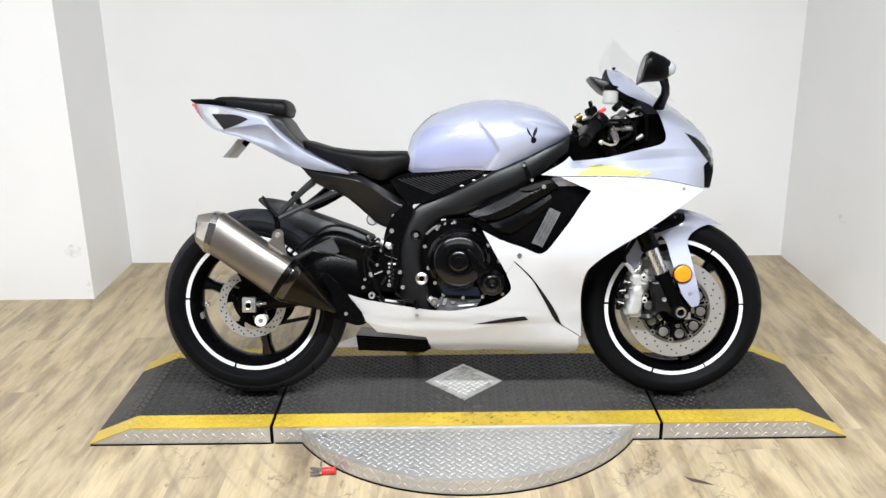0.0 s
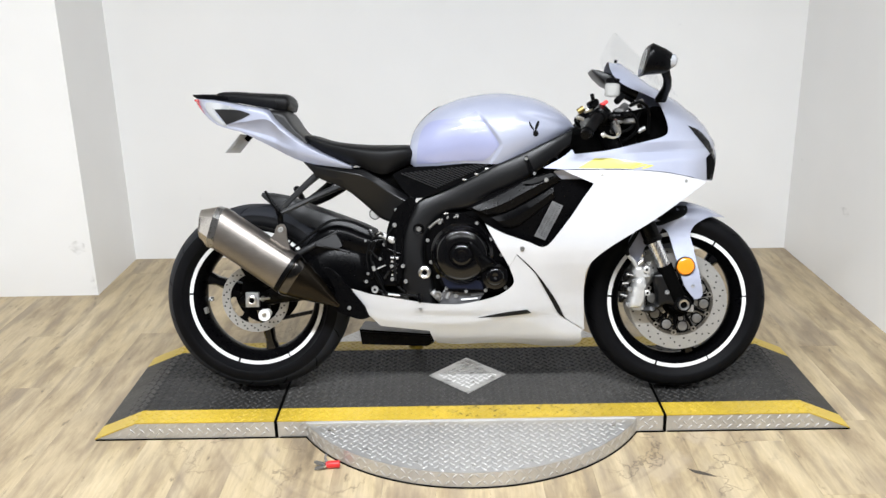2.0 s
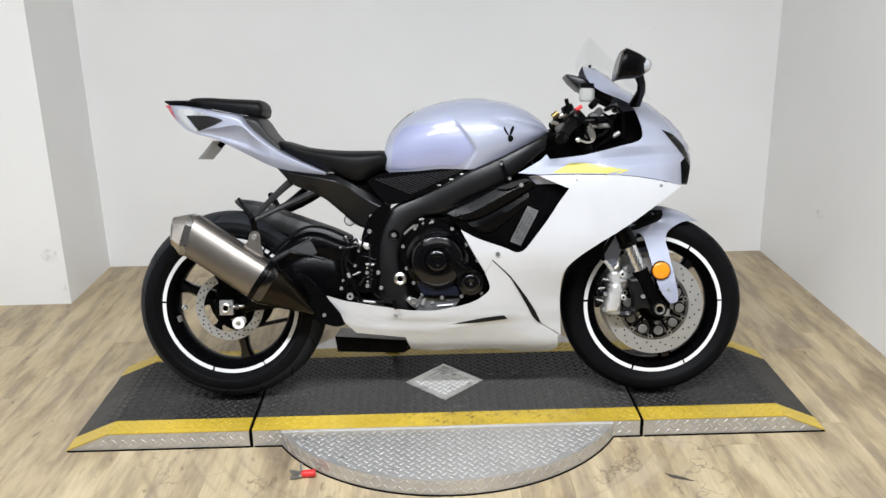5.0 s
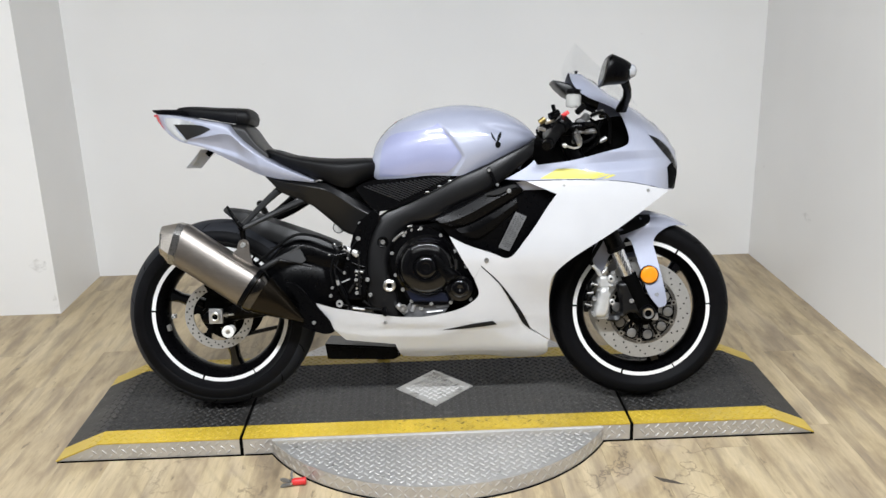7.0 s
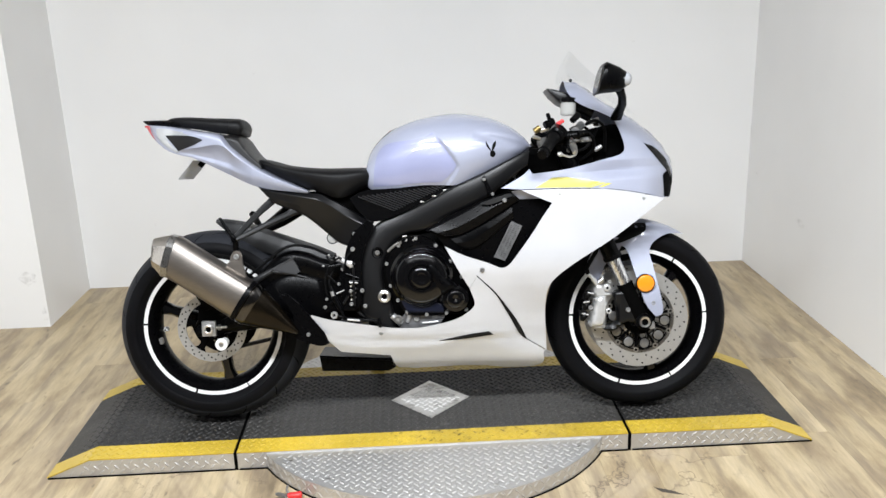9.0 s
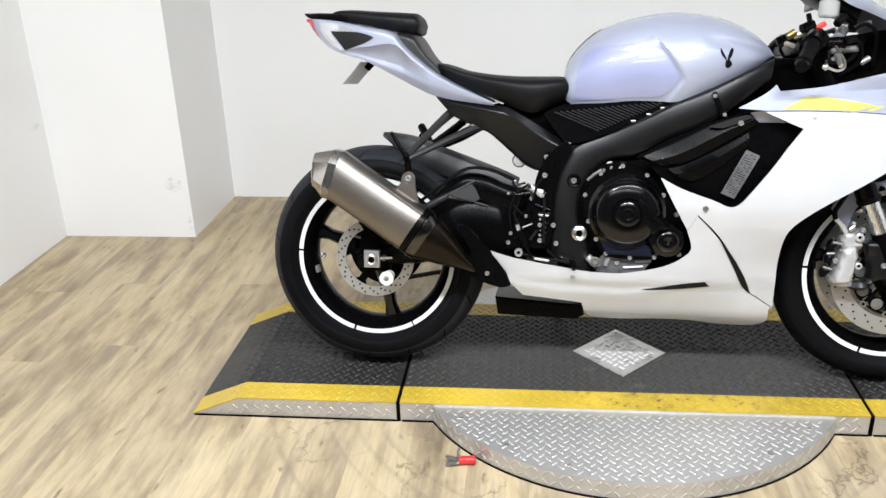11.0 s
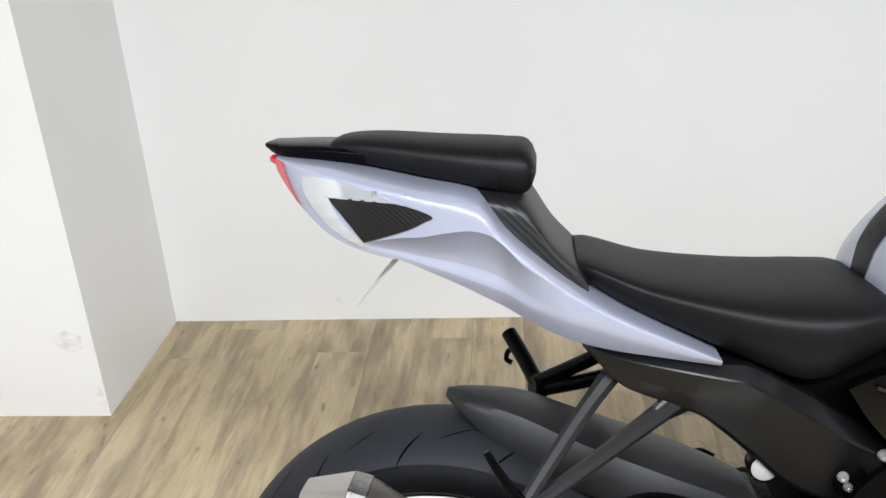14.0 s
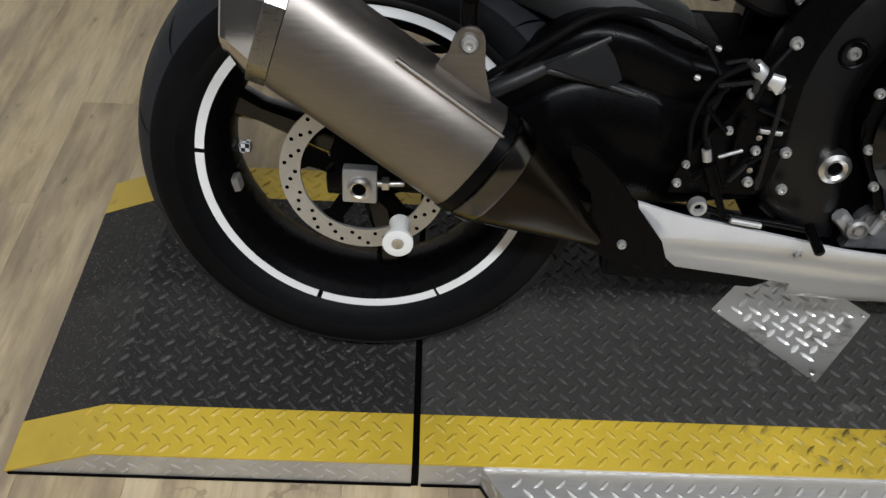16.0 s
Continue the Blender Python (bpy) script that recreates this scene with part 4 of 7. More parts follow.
for s in (-1, 1):
    fd = brake_disc(front, FX, FZ, s * 0.066, 0.156, 0.112, 54)
    part("disc_edge", turned([(s * 0.0625, 0.1045), (s * 0.0625, 0.1115), (s * 0.0695, 0.1115), (s * 0.0695, 0.1045)], (FX, FZ), 72), POLISH, fd, "bright inner edge of the disc")
    part("carrier", turned([(s * 0.063, 0.034), (s * 0.063, 0.052), (s * 0.068, 0.052), (s * 0.068, 0.034)], (FX, FZ), 48), MATT, fd, "dark disc carrier")
    part("carrier_ring", turned([(s * 0.063, 0.0985), (s * 0.063, 0.1025), (s * 0.068, 0.1025), (s * 0.068, 0.0985)], (FX, FZ), 48), SATIN, fd)
    for k in range(10):
        a = 2 * math.pi * k / 10 + 0.2
        o = Vector((FX + 0.045 * math.cos(a), s * 0.0655, FZ + 0.045 * math.sin(a)))
        part("carrier_arm", rod(o, (FX + 0.100 * math.cos(a), s * 0.0655, FZ + 0.100 * math.sin(a)), 0.0046, seg=6), SATIN, fd)
        bx, bz = FX + 0.083 * math.cos(a + 0.31), FZ + 0.083 * math.sin(a + 0.31)
        part("bobbin", turned([(s * 0.060, 0.001), (s * 0.060, 0.0158), (s * 0.0672, 0.0158), (s * 0.0684, 0.0135), (s * 0.0676, 0.001)], (bx, bz), 18, False), DULL, fd, "dull grey alloy insert")
        part("carrier_loop", turned([(s * 0.0625, 0.0158), (s * 0.0625, 0.0192), (s * 0.0695, 0.0192), (s * 0.0695, 0.0158)], (bx, bz), 18), SATIN, fd)
        if k % 2:
            bx, bz = FX + 0.0575 * math.cos(a + 0.31), FZ + 0.0575 * math.sin(a + 0.31)
            part("bobbin", turned([(s * 0.060, 0.001), (s * 0.060, 0.0085), (s * 0.0665, 0.0085), (s * 0.068, 0.007), (s * 0.067, 0.001)], (bx, bz), 14, False), DULL, fd, "dull grey alloy insert")
        rx_, rz_ = FX + 0.1025 * math.cos(a), FZ + 0.1025 * math.sin(a)
        rv = part("rivet", turned([(s * 0.062, 0.004), (s * 0.062, 0.0085), (s * 0.072, 0.0085), (s * 0.072, 0.0042)], (rx_, rz_), 16), STEEL, fd, "bright floating disc rivet")
        part("rivet_bore", turned([(s * 0.070, 0.0002), (s * 0.070, 0.0044)], (rx_, rz_), 12, False), MATT, rv)

# ---- swing arm, chain and rear brake ----
arm_line = [(-0.742, 0.318, 1), (-0.730, 0.350), (-0.66, 0.358), (-0.585, 0.378), (-0.51, 0.404), (-0.424, 0.424), (-0.335, 0.436), (-0.26, 0.440), (-0.205, 0.430, 1), (-0.205, 0.345, 1), (-0.30, 0.335), (-0.45, 0.300), (-0.62, 0.276), (-0.735, 0.282, 1)]
arm_top = [(-0.742, 0.330), (-0.722, 0.352), (-0.66, 0.364), (-0.595, 0.400), (-0.538, 0.470), (-0.500, 0.512), (-0.471, 0.537), (-0.430, 0.552), (-0.380, 0.545), (-0.331, 0.524), (-0.26, 0.505), (-0.205, 0.470)]
arm_low = [(-0.738, 0.284), (-0.70, 0.284), (-0.62, 0.298), (-0.55, 0.308), (-0.50, 0.314), (-0.45, 0.314), (-0.40, 0.312), (-0.36, 0.312), (-0.30, 0.318), (-0.205, 0.330)]
arm = part("swing_arm", spar(arm_top, arm_low, lambda x, z: 0.116 - 0.032 * min(1, max(0, (-0.56 - x) / 0.10)), [(0, -0.014), (0.03, -0.002), (0.08, 0.004), (0.20, 0.003), (0.30, -0.004), (0.34, 0.004), (0.55, 0.007), (0.80, 0.005), (0.95, -0.003), (1, -0.014)], 0.03, -1, 48), SATIN, bike, "black cast swing arm")
# ridges take a lighter alloy than the arm, painting in their lit edges
for pts, ra, rb in (([(-0.560, -0.117, 0.452), (-0.52, -0.121, 0.474), (-0.484, -0.119, 0.494)], 0.012, 0.009), ([(-0.490, -0.119, 0.492), (-0.452, -0.119, 0.512), (-0.414, -0.117, 0.533)], 0.007, 0.004), ([(-0.490, -0.119, 0.492), (-0.43, -0.120, 0.482), (-0.375, -0.121, 0.468)], 0.006, 0.003)):
    part("cast_ridge", hose(pts, ra, 10, 6, rb), DARKALLOY, arm, "raised ridge of the casting, toned lighter as its lit edge")
part("cast_facet", shell([(-0.487, 0.499, 1), (-0.451, 0.517), (-0.420, 0.529, 1), (-0.406, 0.510), (-0.396, 0.489, 1), (-0.410, 0.480, 1), (-0.443, 0.488)], lambda x, z: 0.121 + 0.22 * (0.525 - z), 0.03, 0.01), FRAMEBLACK, arm, "dark slanting facet of the casting")
guard_ = part("chain_guard", box((-0.352, 0.150, 0.452), (-0.282, 0.196, 0.462), 0.004), HUGGER, arm, "dark grey chain guard tab")
part("guard_clip", hose([(-0.338, 0.190, 0.462), (-0.337, 0.192, 0.477), (-0.322, 0.194, 0.482), (-0.303, 0.192, 0.474)], 0.0045, 8), SATIN, guard_, "black bent clip")
part("left_beam", prism(arm_line, 0.10, 0.135, 4, 0.006), SATIN, arm)
part("cross_piece", box((-0.40, -0.1, 0.36), (-0.24, 0.11, 0.50), 0.02), SATIN, arm)
part("brake_hose", hose([(-0.62, -0.118, 0.41), (-0.56, -0.13, 0.475), (-0.494, -0.138, 0.526), (-0.447, -0.14, 0.561), (-0.408, -0.14, 0.572), (-0.358, -0.14, 0.564), (-0.304, -0.14, 0.540)], 0.0045), RUBBER, arm, "black rubber brake hose")
adj = part("axle_adjuster", box((-0.718, -0.107, 0.290), (-0.674, -0.090, 0.338), 0.003), CAST, arm, "silver axle adjuster block")
part("axle_nut", turned([(-0.1135, 0.009), (-0.115, 0.0115), (-0.1135, 0.015), (-0.107, 0.0165), (-0.107, 0.009)], (RX - 0.003, RZ), 24), STEEL, adj)
part("axle_bore", turned([(-0.1115, 0.0002), (-0.1115, 0.0095)], (RX - 0.003, RZ), 20, False), MATT, adj)
part("adjuster_bolt", rod((-0.674, -0.099, 0.316), (-0.640, -0.099, 0.318), 0.0042, bevel=0.001), STEEL, adj)
part("adjuster_nut", rod((-0.668, -0.099, 0.3163), (-0.659, -0.099, 0.3168), 0.0095, seg=6), STEEL, adj)
spool = part("paddock_spool", turned([(-0.126, 0.004), (-0.126, 0.014), (-0.142, 0.011), (-0.160, 0.011), (-0.166, 0.019), (-0.172, 0.019), (-0.174, 0.012), (-0.172, 0.004)], (-0.642, 0.275), 24), PLASTICWHITE, arm, "white stand spool")
part("bolt", turned([(-0.1735, 0.0003), (-0.1745, 0.007), (-0.172, 0.009)], (-0.642, 0.275), 12, False), STEEL, spool)
cal = part("rear_caliper", loft([((-0.72, -0.082, 0.395), (1, 0, 0.55), 0.030, 0.018), ((-0.69, -0.084, 0.41), (1, 0, 0.4), 0.036, 0.026), ((-0.63, -0.086, 0.395), (1, 0, -0.3), 0.034, 0.026), ((-0.585, -0.084, 0.372), (1, 0, -0.5), 0.026, 0.018)], 20, 3.5), MATT, arm, "black rear brake caliper")
part("caliper_bracket", prism([(-0.70, 0.29, 1), (-0.64, 0.30), (-0.60, 0.36), (-0.64, 0.42, 1), (-0.71, 0.40), (-0.735, 0.34)], -0.088, -0.080, 4, 0.002), MATT, arm)
bm = bmesh.new()
for k in range(58):
    f = k / 57
    for za, zb in ((0.313 + 0.108, 0.452), (0.313 - 0.104, 0.305)):
        x, z = -0.69 + 0.47 * f, za + (zb - za) * f
        join(bm, box((x - 0.006, 0.087 + 0.002 * (k % 2), z - 0.006), (x + 0.0065, 0.096 - 0.002 * (k % 2), z + 0.006)))
tagged(part("chain", bm, DARKALLOY, bike, "dark roller chain"), kind="stuff")

# hugger over the rear tyre
bm = bmesh.new()
hug = catmull([(-0.678, 0.654, 0.006), (-0.660, 0.654, 0.024), (-0.63, 0.651, 0.038), (-0.58, 0.640, 0.054), (-0.521, 0.616, 0.064), (-0.46, 0.594, 0.070), (-0.397, 0.571, 0.072), (-0.34, 0.549, 0.068), (-0.30, 0.530, 0.064)], 4)
rings = []
for p in hug:
    x, z, w = p
    d = 0.052 * min(1, max(0, x + 0.682) / 0.10) + 0.004
    prof = [(-w, -d), (-w, -d * 0.45), (-w * 0.86, -0.006), (-w * 0.4, 0.0), (0, 0.001), (w * 0.4, 0), (w * 0.86, -0.006), (w, -d * 0.45), (w, -d)]
    rings.append([bm.verts.new((x + 0.35 * b, a, z + b)) for a, b in prof])
for a, b in zip(rings, rings[1:]):
    for k in range(8):
        bm.faces.new((a[k], a[k + 1], b[k + 1], b[k]))
made = bmesh.ops.extrude_face_region(bm, geom=bm.faces[:])
for v in made["geom"]:
    if isinstance(v, bmesh.types.BMVert):
        v.co.z -= 0.004
        v.co.y *= 0.96
part("rear_hugger", bm, HUGGER, bike, "dark grey plastic rear hugger")

# ---- exhaust ----
A0, A1 = Vector((-0.764, -0.194, 0.553)), Vector((-0.555, -0.197, 0.411))
ax = (A1 - A0).normalized()
face = Vector((0.95, 0, -0.31)).normalized()      # the can is cut off steeper than square
can = part("exhaust_can", loft([(A0, face, 0.0675, 0.050), (A0 + ax * 0.006, face, 0.0680, 0.0505), (A0 + ax * 0.05, ax, 0.0645, 0.0515), (A0.lerp(A1, 0.6), ax, 0.0650, 0.0525), (A1 - ax * 0.006, ax, 0.0660, 0.053), (A1, ax, 0.0645, 0.052)], 36, 2.5), TITAN, bike, "brushed titanium exhaust can")
tip = Vector((-0.825, -0.190, 0.568))
tip_face = Vector((1, 0, -0.10)).normalized()
cap = part("end_cap", loft([(A0 - face * 0.022 + Vector((0, 0, 0.001)), face, 0.0665, 0.0490), (tip + Vector((0.008, 0, -0.001)), tip_face, 0.0485, 0.038), (tip + Vector((0.002, 0, 0)), tip_face, 0.0465, 0.036), (tip, tip_face, 0.0445, 0.034), (tip + Vector((0.001, 0, 0)), tip_face, 0.0390, 0.030), (tip + Vector((0.030, 0, -0.004)), tip_face, 0.0372, 0.028)], 32, 2.6, True, 8), CAPMETAL, can, "polished faceted end cap", 14)
part("cap_collar", loft([(A0 - ax * 0.001, face, 0.0685, 0.0510), (A0 - face * 0.0215, face, 0.0680, 0.0500), (A0 - face * 0.0225, face, 0.0660, 0.0485)], 32, 2.6, True, 8), POLISH, can, "polished faceted collar behind the cap", 14)
part("outlet", loft([(tip + Vector((0.0295, 0, -0.004)), tip_face, 0.0371, 0.0279), (tip + Vector((0.031, 0, -0.004)), tip_face, 0.0371, 0.0279)], 12, 2.6), MATT, cap, "black outlet mouth")
rear = A0.lerp(A1, 0.985)
part("band", loft([(rear - ax * 0.0075, ax, 0.0653, 0.0525), (rear - ax * 0.0065, ax, 0.0673, 0.0545), (rear + ax * 0.0065, ax, 0.0679, 0.0549), (rear + ax * 0.0075, ax, 0.0659, 0.0530)], 36, 2.5), SATIN, can, "clamp band round the can")
part("link_cover", loft([(A1 + ax * 0.002, ax, 0.066, 0.050), (A1 + ax * 0.04, ax, 0.060, 0.046), ((-0.478, -0.192, 0.360), ax, 0.043, 0.036), ((-0.436, -0.186, 0.330), ax, 0.022, 0.024), ((-0.402, -0.180, 0.306), ax, 0.006, 0.012)], 28, 2.3), BRONZE, can, "bronzed dark link pipe cover")
part("link_band", loft([(A1 + ax * 0.006, ax, 0.0675, 0.0515), (A1 + ax * 0.008, ax, 0.069, 0.053), (A1 + ax * 0.030, ax, 0.066, 0.051), (A1 + ax * 0.033, ax, 0.063, 0.049)], 32, 2.4), DARKCHROME, can, "dark chrome heat shield collar")
rise = Vector((0.562, 0, 0.827))
part("seam_strip", hose([A0.lerp(A1, f) + rise * 0.052 + Vector((0, -0.036, 0)) for f in (0.42, 0.6, 0.8, 0.97)], 0.0036, 8), TITAN, can, "welded seam strip along the can")
part("can_bracket", prism([(-0.612, 0.520, 1), (-0.597, 0.530), (-0.589, 0.556), (-0.574, 0.566), (-0.559, 0.556), (-0.555, 0.520), (-0.545, 0.482, 1), (-0.60, 0.505)], -0.204, -0.196, 4, 0.002), TITAN, can, "bright hanger tab")
bolt_head(-0.574, -0.204, 0.548, 0.0105, can, deep=0.008)
part("rubber_bush", turned([(-0.2045, 0.008), (-0.2055, 0.0122), (-0.178, 0.0122), (-0.178, 0.004)], (-0.574, 0.548), 24), TITAN, can)
part("heat_guard", prism([(-0.455, 0.425, 1), (-0.415, 0.415), (-0.322, 0.303, 1), (-0.308, 0.268, 1), (-0.345, 0.262), (-0.43, 0.30), (-0.41, 0.345)], -0.176, -0.168, 4, 0.003), SATIN, bike, "black exhaust heat guard")
bolt_head(-0.371, -0.176, 0.298, 0.007, bike)
part("link_pipe", hose([(-0.49, -0.155, 0.372), (-0.43, -0.11, 0.325), (-0.36, -0.07, 0.285), (-0.26, -0.03, 0.25)], 0.022, 16), SATIN, bike, "dark steel link pipe")

# ---- frame and engine ----
frame_line = [(0.327, 0.846, 1), (0.253, 0.812), (0.16, 0.768), (0.087, 0.739), (0.028, 0.708), (-0.06, 0.668), (-0.135, 0.640), (-0.170, 0.613), (-0.196, 0.577), (-0.207, 0.507), (-0.209, 0.38), (-0.202, 0.345), (-0.158, 0.314, 1), (-0.103, 0.305, 1), (-0.112, 0.38), (-0.135, 0.436), (-0.133, 0.499), (-0.108, 0.554), (-0.062, 0.593), (0.001, 0.606), (0.071, 0.645), (0.127, 0.668), (0.184, 0.695), (0.245, 0.738), (0.320, 0.795, 1)]


def frame_depth(x, z):
    swell = max(0, min(1, (x + 0.13) / 0.30))
    return 0.137 - 0.06 * min(0.20, max(0, z - 0.44)) + 0.046 * swell * swell * (3 - 2 * swell) - 0.04 * max(0, (x - 0.16) / 0.17) ** 2


for s in (-1, 1):
    bm = spar(frame_line[:13], frame_line[13:][::-1], lambda x, z: frame_depth(x, z), [(0, -0.008), (0.02, 0.0), (0.05, 0.004), (0.12, 0.0065), (0.45, 0.0095), (0.80, 0.0075), (0.93, 0.004), (0.98, -0.001), (1, -0.010)], 0.04, s, 60)
    fr = part("frame_beam", bm, FRAMEBLACK, bike, "black aluminium frame spar")
    if s < 0:
        part("cross_clip", prism([(0.176, 0.765, 1), (0.185, 0.768, 1), (0.209, 0.712, 1), (0.198, 0.705, 1)], -0.188, -0.15, 4, 0.002), SATIN, fr, "black clip over the spar")
        for bx, bz in ((0.182, 0.757), (0.207, 0.712)):
            bolt_head(bx, -0.186, bz, 0.006, fr)
        piv = part("pivot_nut", turned([(-0.1525, 0.009), (-0.155, 0.0135), (-0.1525, 0.0190), (-0.147, 0.0200), (-0.134, 0.0200), (-0.134, 0.009)], (-0.135, 0.405), 28), STEEL, fr, "bright swing arm pivot nut")
        part("pivot_bore", turned([(-0.1485, 0.0002), (-0.1485, 0.0095)], (-0.135, 0.405), 20, False), MATT, piv)
        part("mount_ring", turned([(-0.1345, 0.0125), (-0.1425, 0.0135), (-0.1435, 0.0155), (-0.1415, 0.0175), (-0.134, 0.0185)], (-0.152, 0.541), 28, False), SATIN, fr, "black raised ring round the mounting bolt")
        part("mount_recess", turned([(-0.1395, 0.0003), (-0.1395, 0.0130)], (-0.152, 0.541), 28, False), MATT, fr)
        bolt_head(-0.152, -0.1395, 0.541, 0.0090, fr, DULL, deep=0.005)

eng = part("engine_case", box((-0.19, -0.13, 0.27), (0.20, 0.13, 0.60), 0.02), MATT, bike, "black four-cylinder engine")
part("cylinder_head", box((0.05, -0.13, 0.48), (0.26, 0.13, 0.68), 0.03), MATT, eng)
part("gearbox", box((-0.30, -0.10, 0.34), (-0.18, 0.12, 0.50), 0.02), MATT, eng)
part("radiator", box((0.22, -0.12, 0.28), (0.27, 0.12, 0.62), 0.006, m=Matrix.Translation((0.02, 0, 0)) @ Matrix.Rotation(radians(-8), 4, "Y")), MATT, bike, "black radiator core")
part("sump", prism([(-0.092, 0.295, 1), (0.020, 0.295, 1), (0.046, 0.330), (0.060, 0.352, 1), (-0.02, 0.347), (-0.060, 0.352), (-0.080, 0.340), (-0.086, 0.318)], -0.150, -0.12, 4, 0.004), SUMPALLOY, eng, "bare mottled cast alloy sump side")
flange = [(-0.126, 0.46), (-0.118, 0.52), (-0.085, 0.572), (-0.03, 0.592), (0.03, 0.568), (0.075, 0.512), (0.108, 0.462), (0.134, 0.40), (0.122, 0.352), (0.056, 0.345), (-0.005, 0.343), (-0.068, 0.352), (-0.095, 0.395)]
part("cover_flange", prism(flange, -0.166, -0.13, 5, 0.004), SATIN, eng, "black cast cover flange")
CX, CZ = -0.017, 0.466
clutch = part("clutch_cover", turned([(-0.150, 0.100), (-0.172, 0.097), (-0.178, 0.090), (-0.184, 0.084), (-0.200, 0.079), (-0.206, 0.070), (-0.207, 0.040), (-0.203, 0.036), (-0.203, 0.032), (-0.215, 0.030), (-0.218, 0.024), (-0.216, 0.013), (-0.212, 0.012), (-0.212, 0.0003)], (CX, CZ), 72, False), GLOSSY, eng, "round gloss black clutch cover")
web_line = [(CX + 0.010, CZ + 0.052, 1), (CX + 0.040, CZ + 0.040), (0.058, 0.466), (0.092, 0.436, 1), (0.066, 0.424), (0.045, 0.410, 1), (CX + 0.03, CZ - 0.01, 1)]
part("web", shell(web_line, puffed(web_line, lambda x, z: 0.196, 0.014, 0.014), 0.03, 0.007), SATIN, clutch, "raised arm over the cover")
part("pickup_cover", turned([(-0.15, 0.048), (-0.180, 0.046), (-0.190, 0.040), (-0.192, 0.030), (-0.198, 0.027), (-0.202, 0.020), (-0.200, 0.007), (-0.197, 0.0003)], (0.085, 0.397), 48, False), GLOSSY, eng, "small round gloss black cover")
part("lower_cover", prism([(-0.085, 0.398, 1), (-0.02, 0.392), (0.042, 0.378), (0.048, 0.352, 1), (-0.065, 0.356, 1)], -0.176, -0.15, 4, 0.004), BLUEBLACK, eng, "blue-black lower cover")
part("filler_cap", turned([(-0.166, 0.013), (-0.172, 0.013), (-0.175, 0.010), (-0.170, 0.0085), (-0.170, 0.006), (-0.175, 0.005), (-0.174, 0.0003)], (-0.093, 0.335), 24, False), DULL, eng, "grey oil filler cap")
for bx, bz in ((-0.113, 0.44), (-0.123, 0.508), (-0.085, 0.563), (-0.031, 0.583), (0.030, 0.560), (0.072, 0.510), (0.106, 0.461), (0.117, 0.359), (0.056, 0.350), (-0.005, 0.347), (-0.066, 0.357), (-0.092, 0.394)):
    bolt_head(bx, -0.166, bz, 0.0068, eng)
bolt_head(-0.037, -0.150, 0.331, 0.009, eng)
part("water_pipe", hose([(-0.118, -0.168, 0.546), (-0.100, -0.170, 0.562), (-0.083, -0.170, 0.573)], 0.0042, 10), DULL, eng, "grey short water pipe")
for a, b, r in (((-0.080, -0.170, 0.566), (-0.070, -0.170, 0.590), 0.0055), ((-0.062, -0.170, 0.575), (-0.050, -0.170, 0.594), 0.005), ((-0.072, -0.169, 0.590), (-0.034, -0.169, 0.595), 0.0045), ((-0.040, -0.170, 0.577), (-0.028, -0.170, 0.588), 0.005)):
    part("pipe_clip", rod(a, Vector(a).lerp(Vector(b), 0.4), r * 0.7, bevel=0.001, seg=8), DULL, eng, "grey pipe clip")
for a, b, r in (((-0.112, -0.152, 0.345), (-0.085, -0.152, 0.318), 0.010), ((-0.066, -0.153, 0.322), (-0.058, -0.153, 0.345), 0.006), ((0.01, -0.152, 0.335), (0.05, -0.152, 0.338), 0.005), ((-0.02, -0.152, 0.318), (0.03, -0.152, 0.322), 0.004)):
    part("sump_rib", rod(a, b, r, bevel=0.001, seg=8), CAST, eng, "cast rib on the sump")

# ---- foot control plate, pedal, master cylinder and wiring behind the frame ----
plate_line = [(-0.175, 0.645, 1), (-0.16, 0.62), (-0.20, 0.54), (-0.205, 0.40), (-0.225, 0.365, 1), (-0.325, 0.362, 1), (-0.31, 0.42), (-0.265, 0.48), (-0.245, 0.56), (-0.215, 0.612)]
rs = part("footrest_plate", prism(plate_line, -0.158, -0.148, 4, 0.003), SATIN, bike, "black footrest hanger plate")
for bx, bz, r in ((-0.226, 0.556, 0.0085), (-0.202, 0.427, 0.0078), (-0.237, 0.427, 0.0068), (-0.236, 0.386, 0.0075), (-0.194, 0.379, 0.0078), (-0.258, 0.496, 0.0075), (-0.273, 0.45, 0.006), (-0.318, 0.379, 0.0065), (-0.312, 0.404, 0.0055), (-0.240, 0.506, 0.0055)):
    bolt_head(bx, -0.160, bz, r, rs)
part("footpeg", loft([((-0.285, -0.16, 0.372), (0, 1, 0), 0.010, 0.012), ((-0.285, -0.20, 0.372), (0, 1, 0), 0.011, 0.013), ((-0.285, -0.245, 0.376), (0, 1, 0), 0.010, 0.012), ((-0.285, -0.25, 0.376), (0, 1, 0), 0.006, 0.008)], 12, 3), CAST, rs, "grey ribbed footpeg")
ped = part("brake_pedal", hose([(-0.30, -0.166, 0.358), (-0.25, -0.168, 0.343), (-0.19, -0.170, 0.337), (-0.15, -0.172, 0.332)], 0.0048, 10), SATIN, rs, "black brake pedal")
part("pedal_tip", rod((-0.152, -0.170, 0.338), (-0.146, -0.208, 0.322), 0.0065, bevel=0.002), SATIN, ped)
mc = part("rear_master_cylinder", rod((-0.289, -0.168, 0.412), (-0.270, -0.170, 0.372), 0.0085, bevel=0.002), SATIN, rs, "black rear master cylinder")
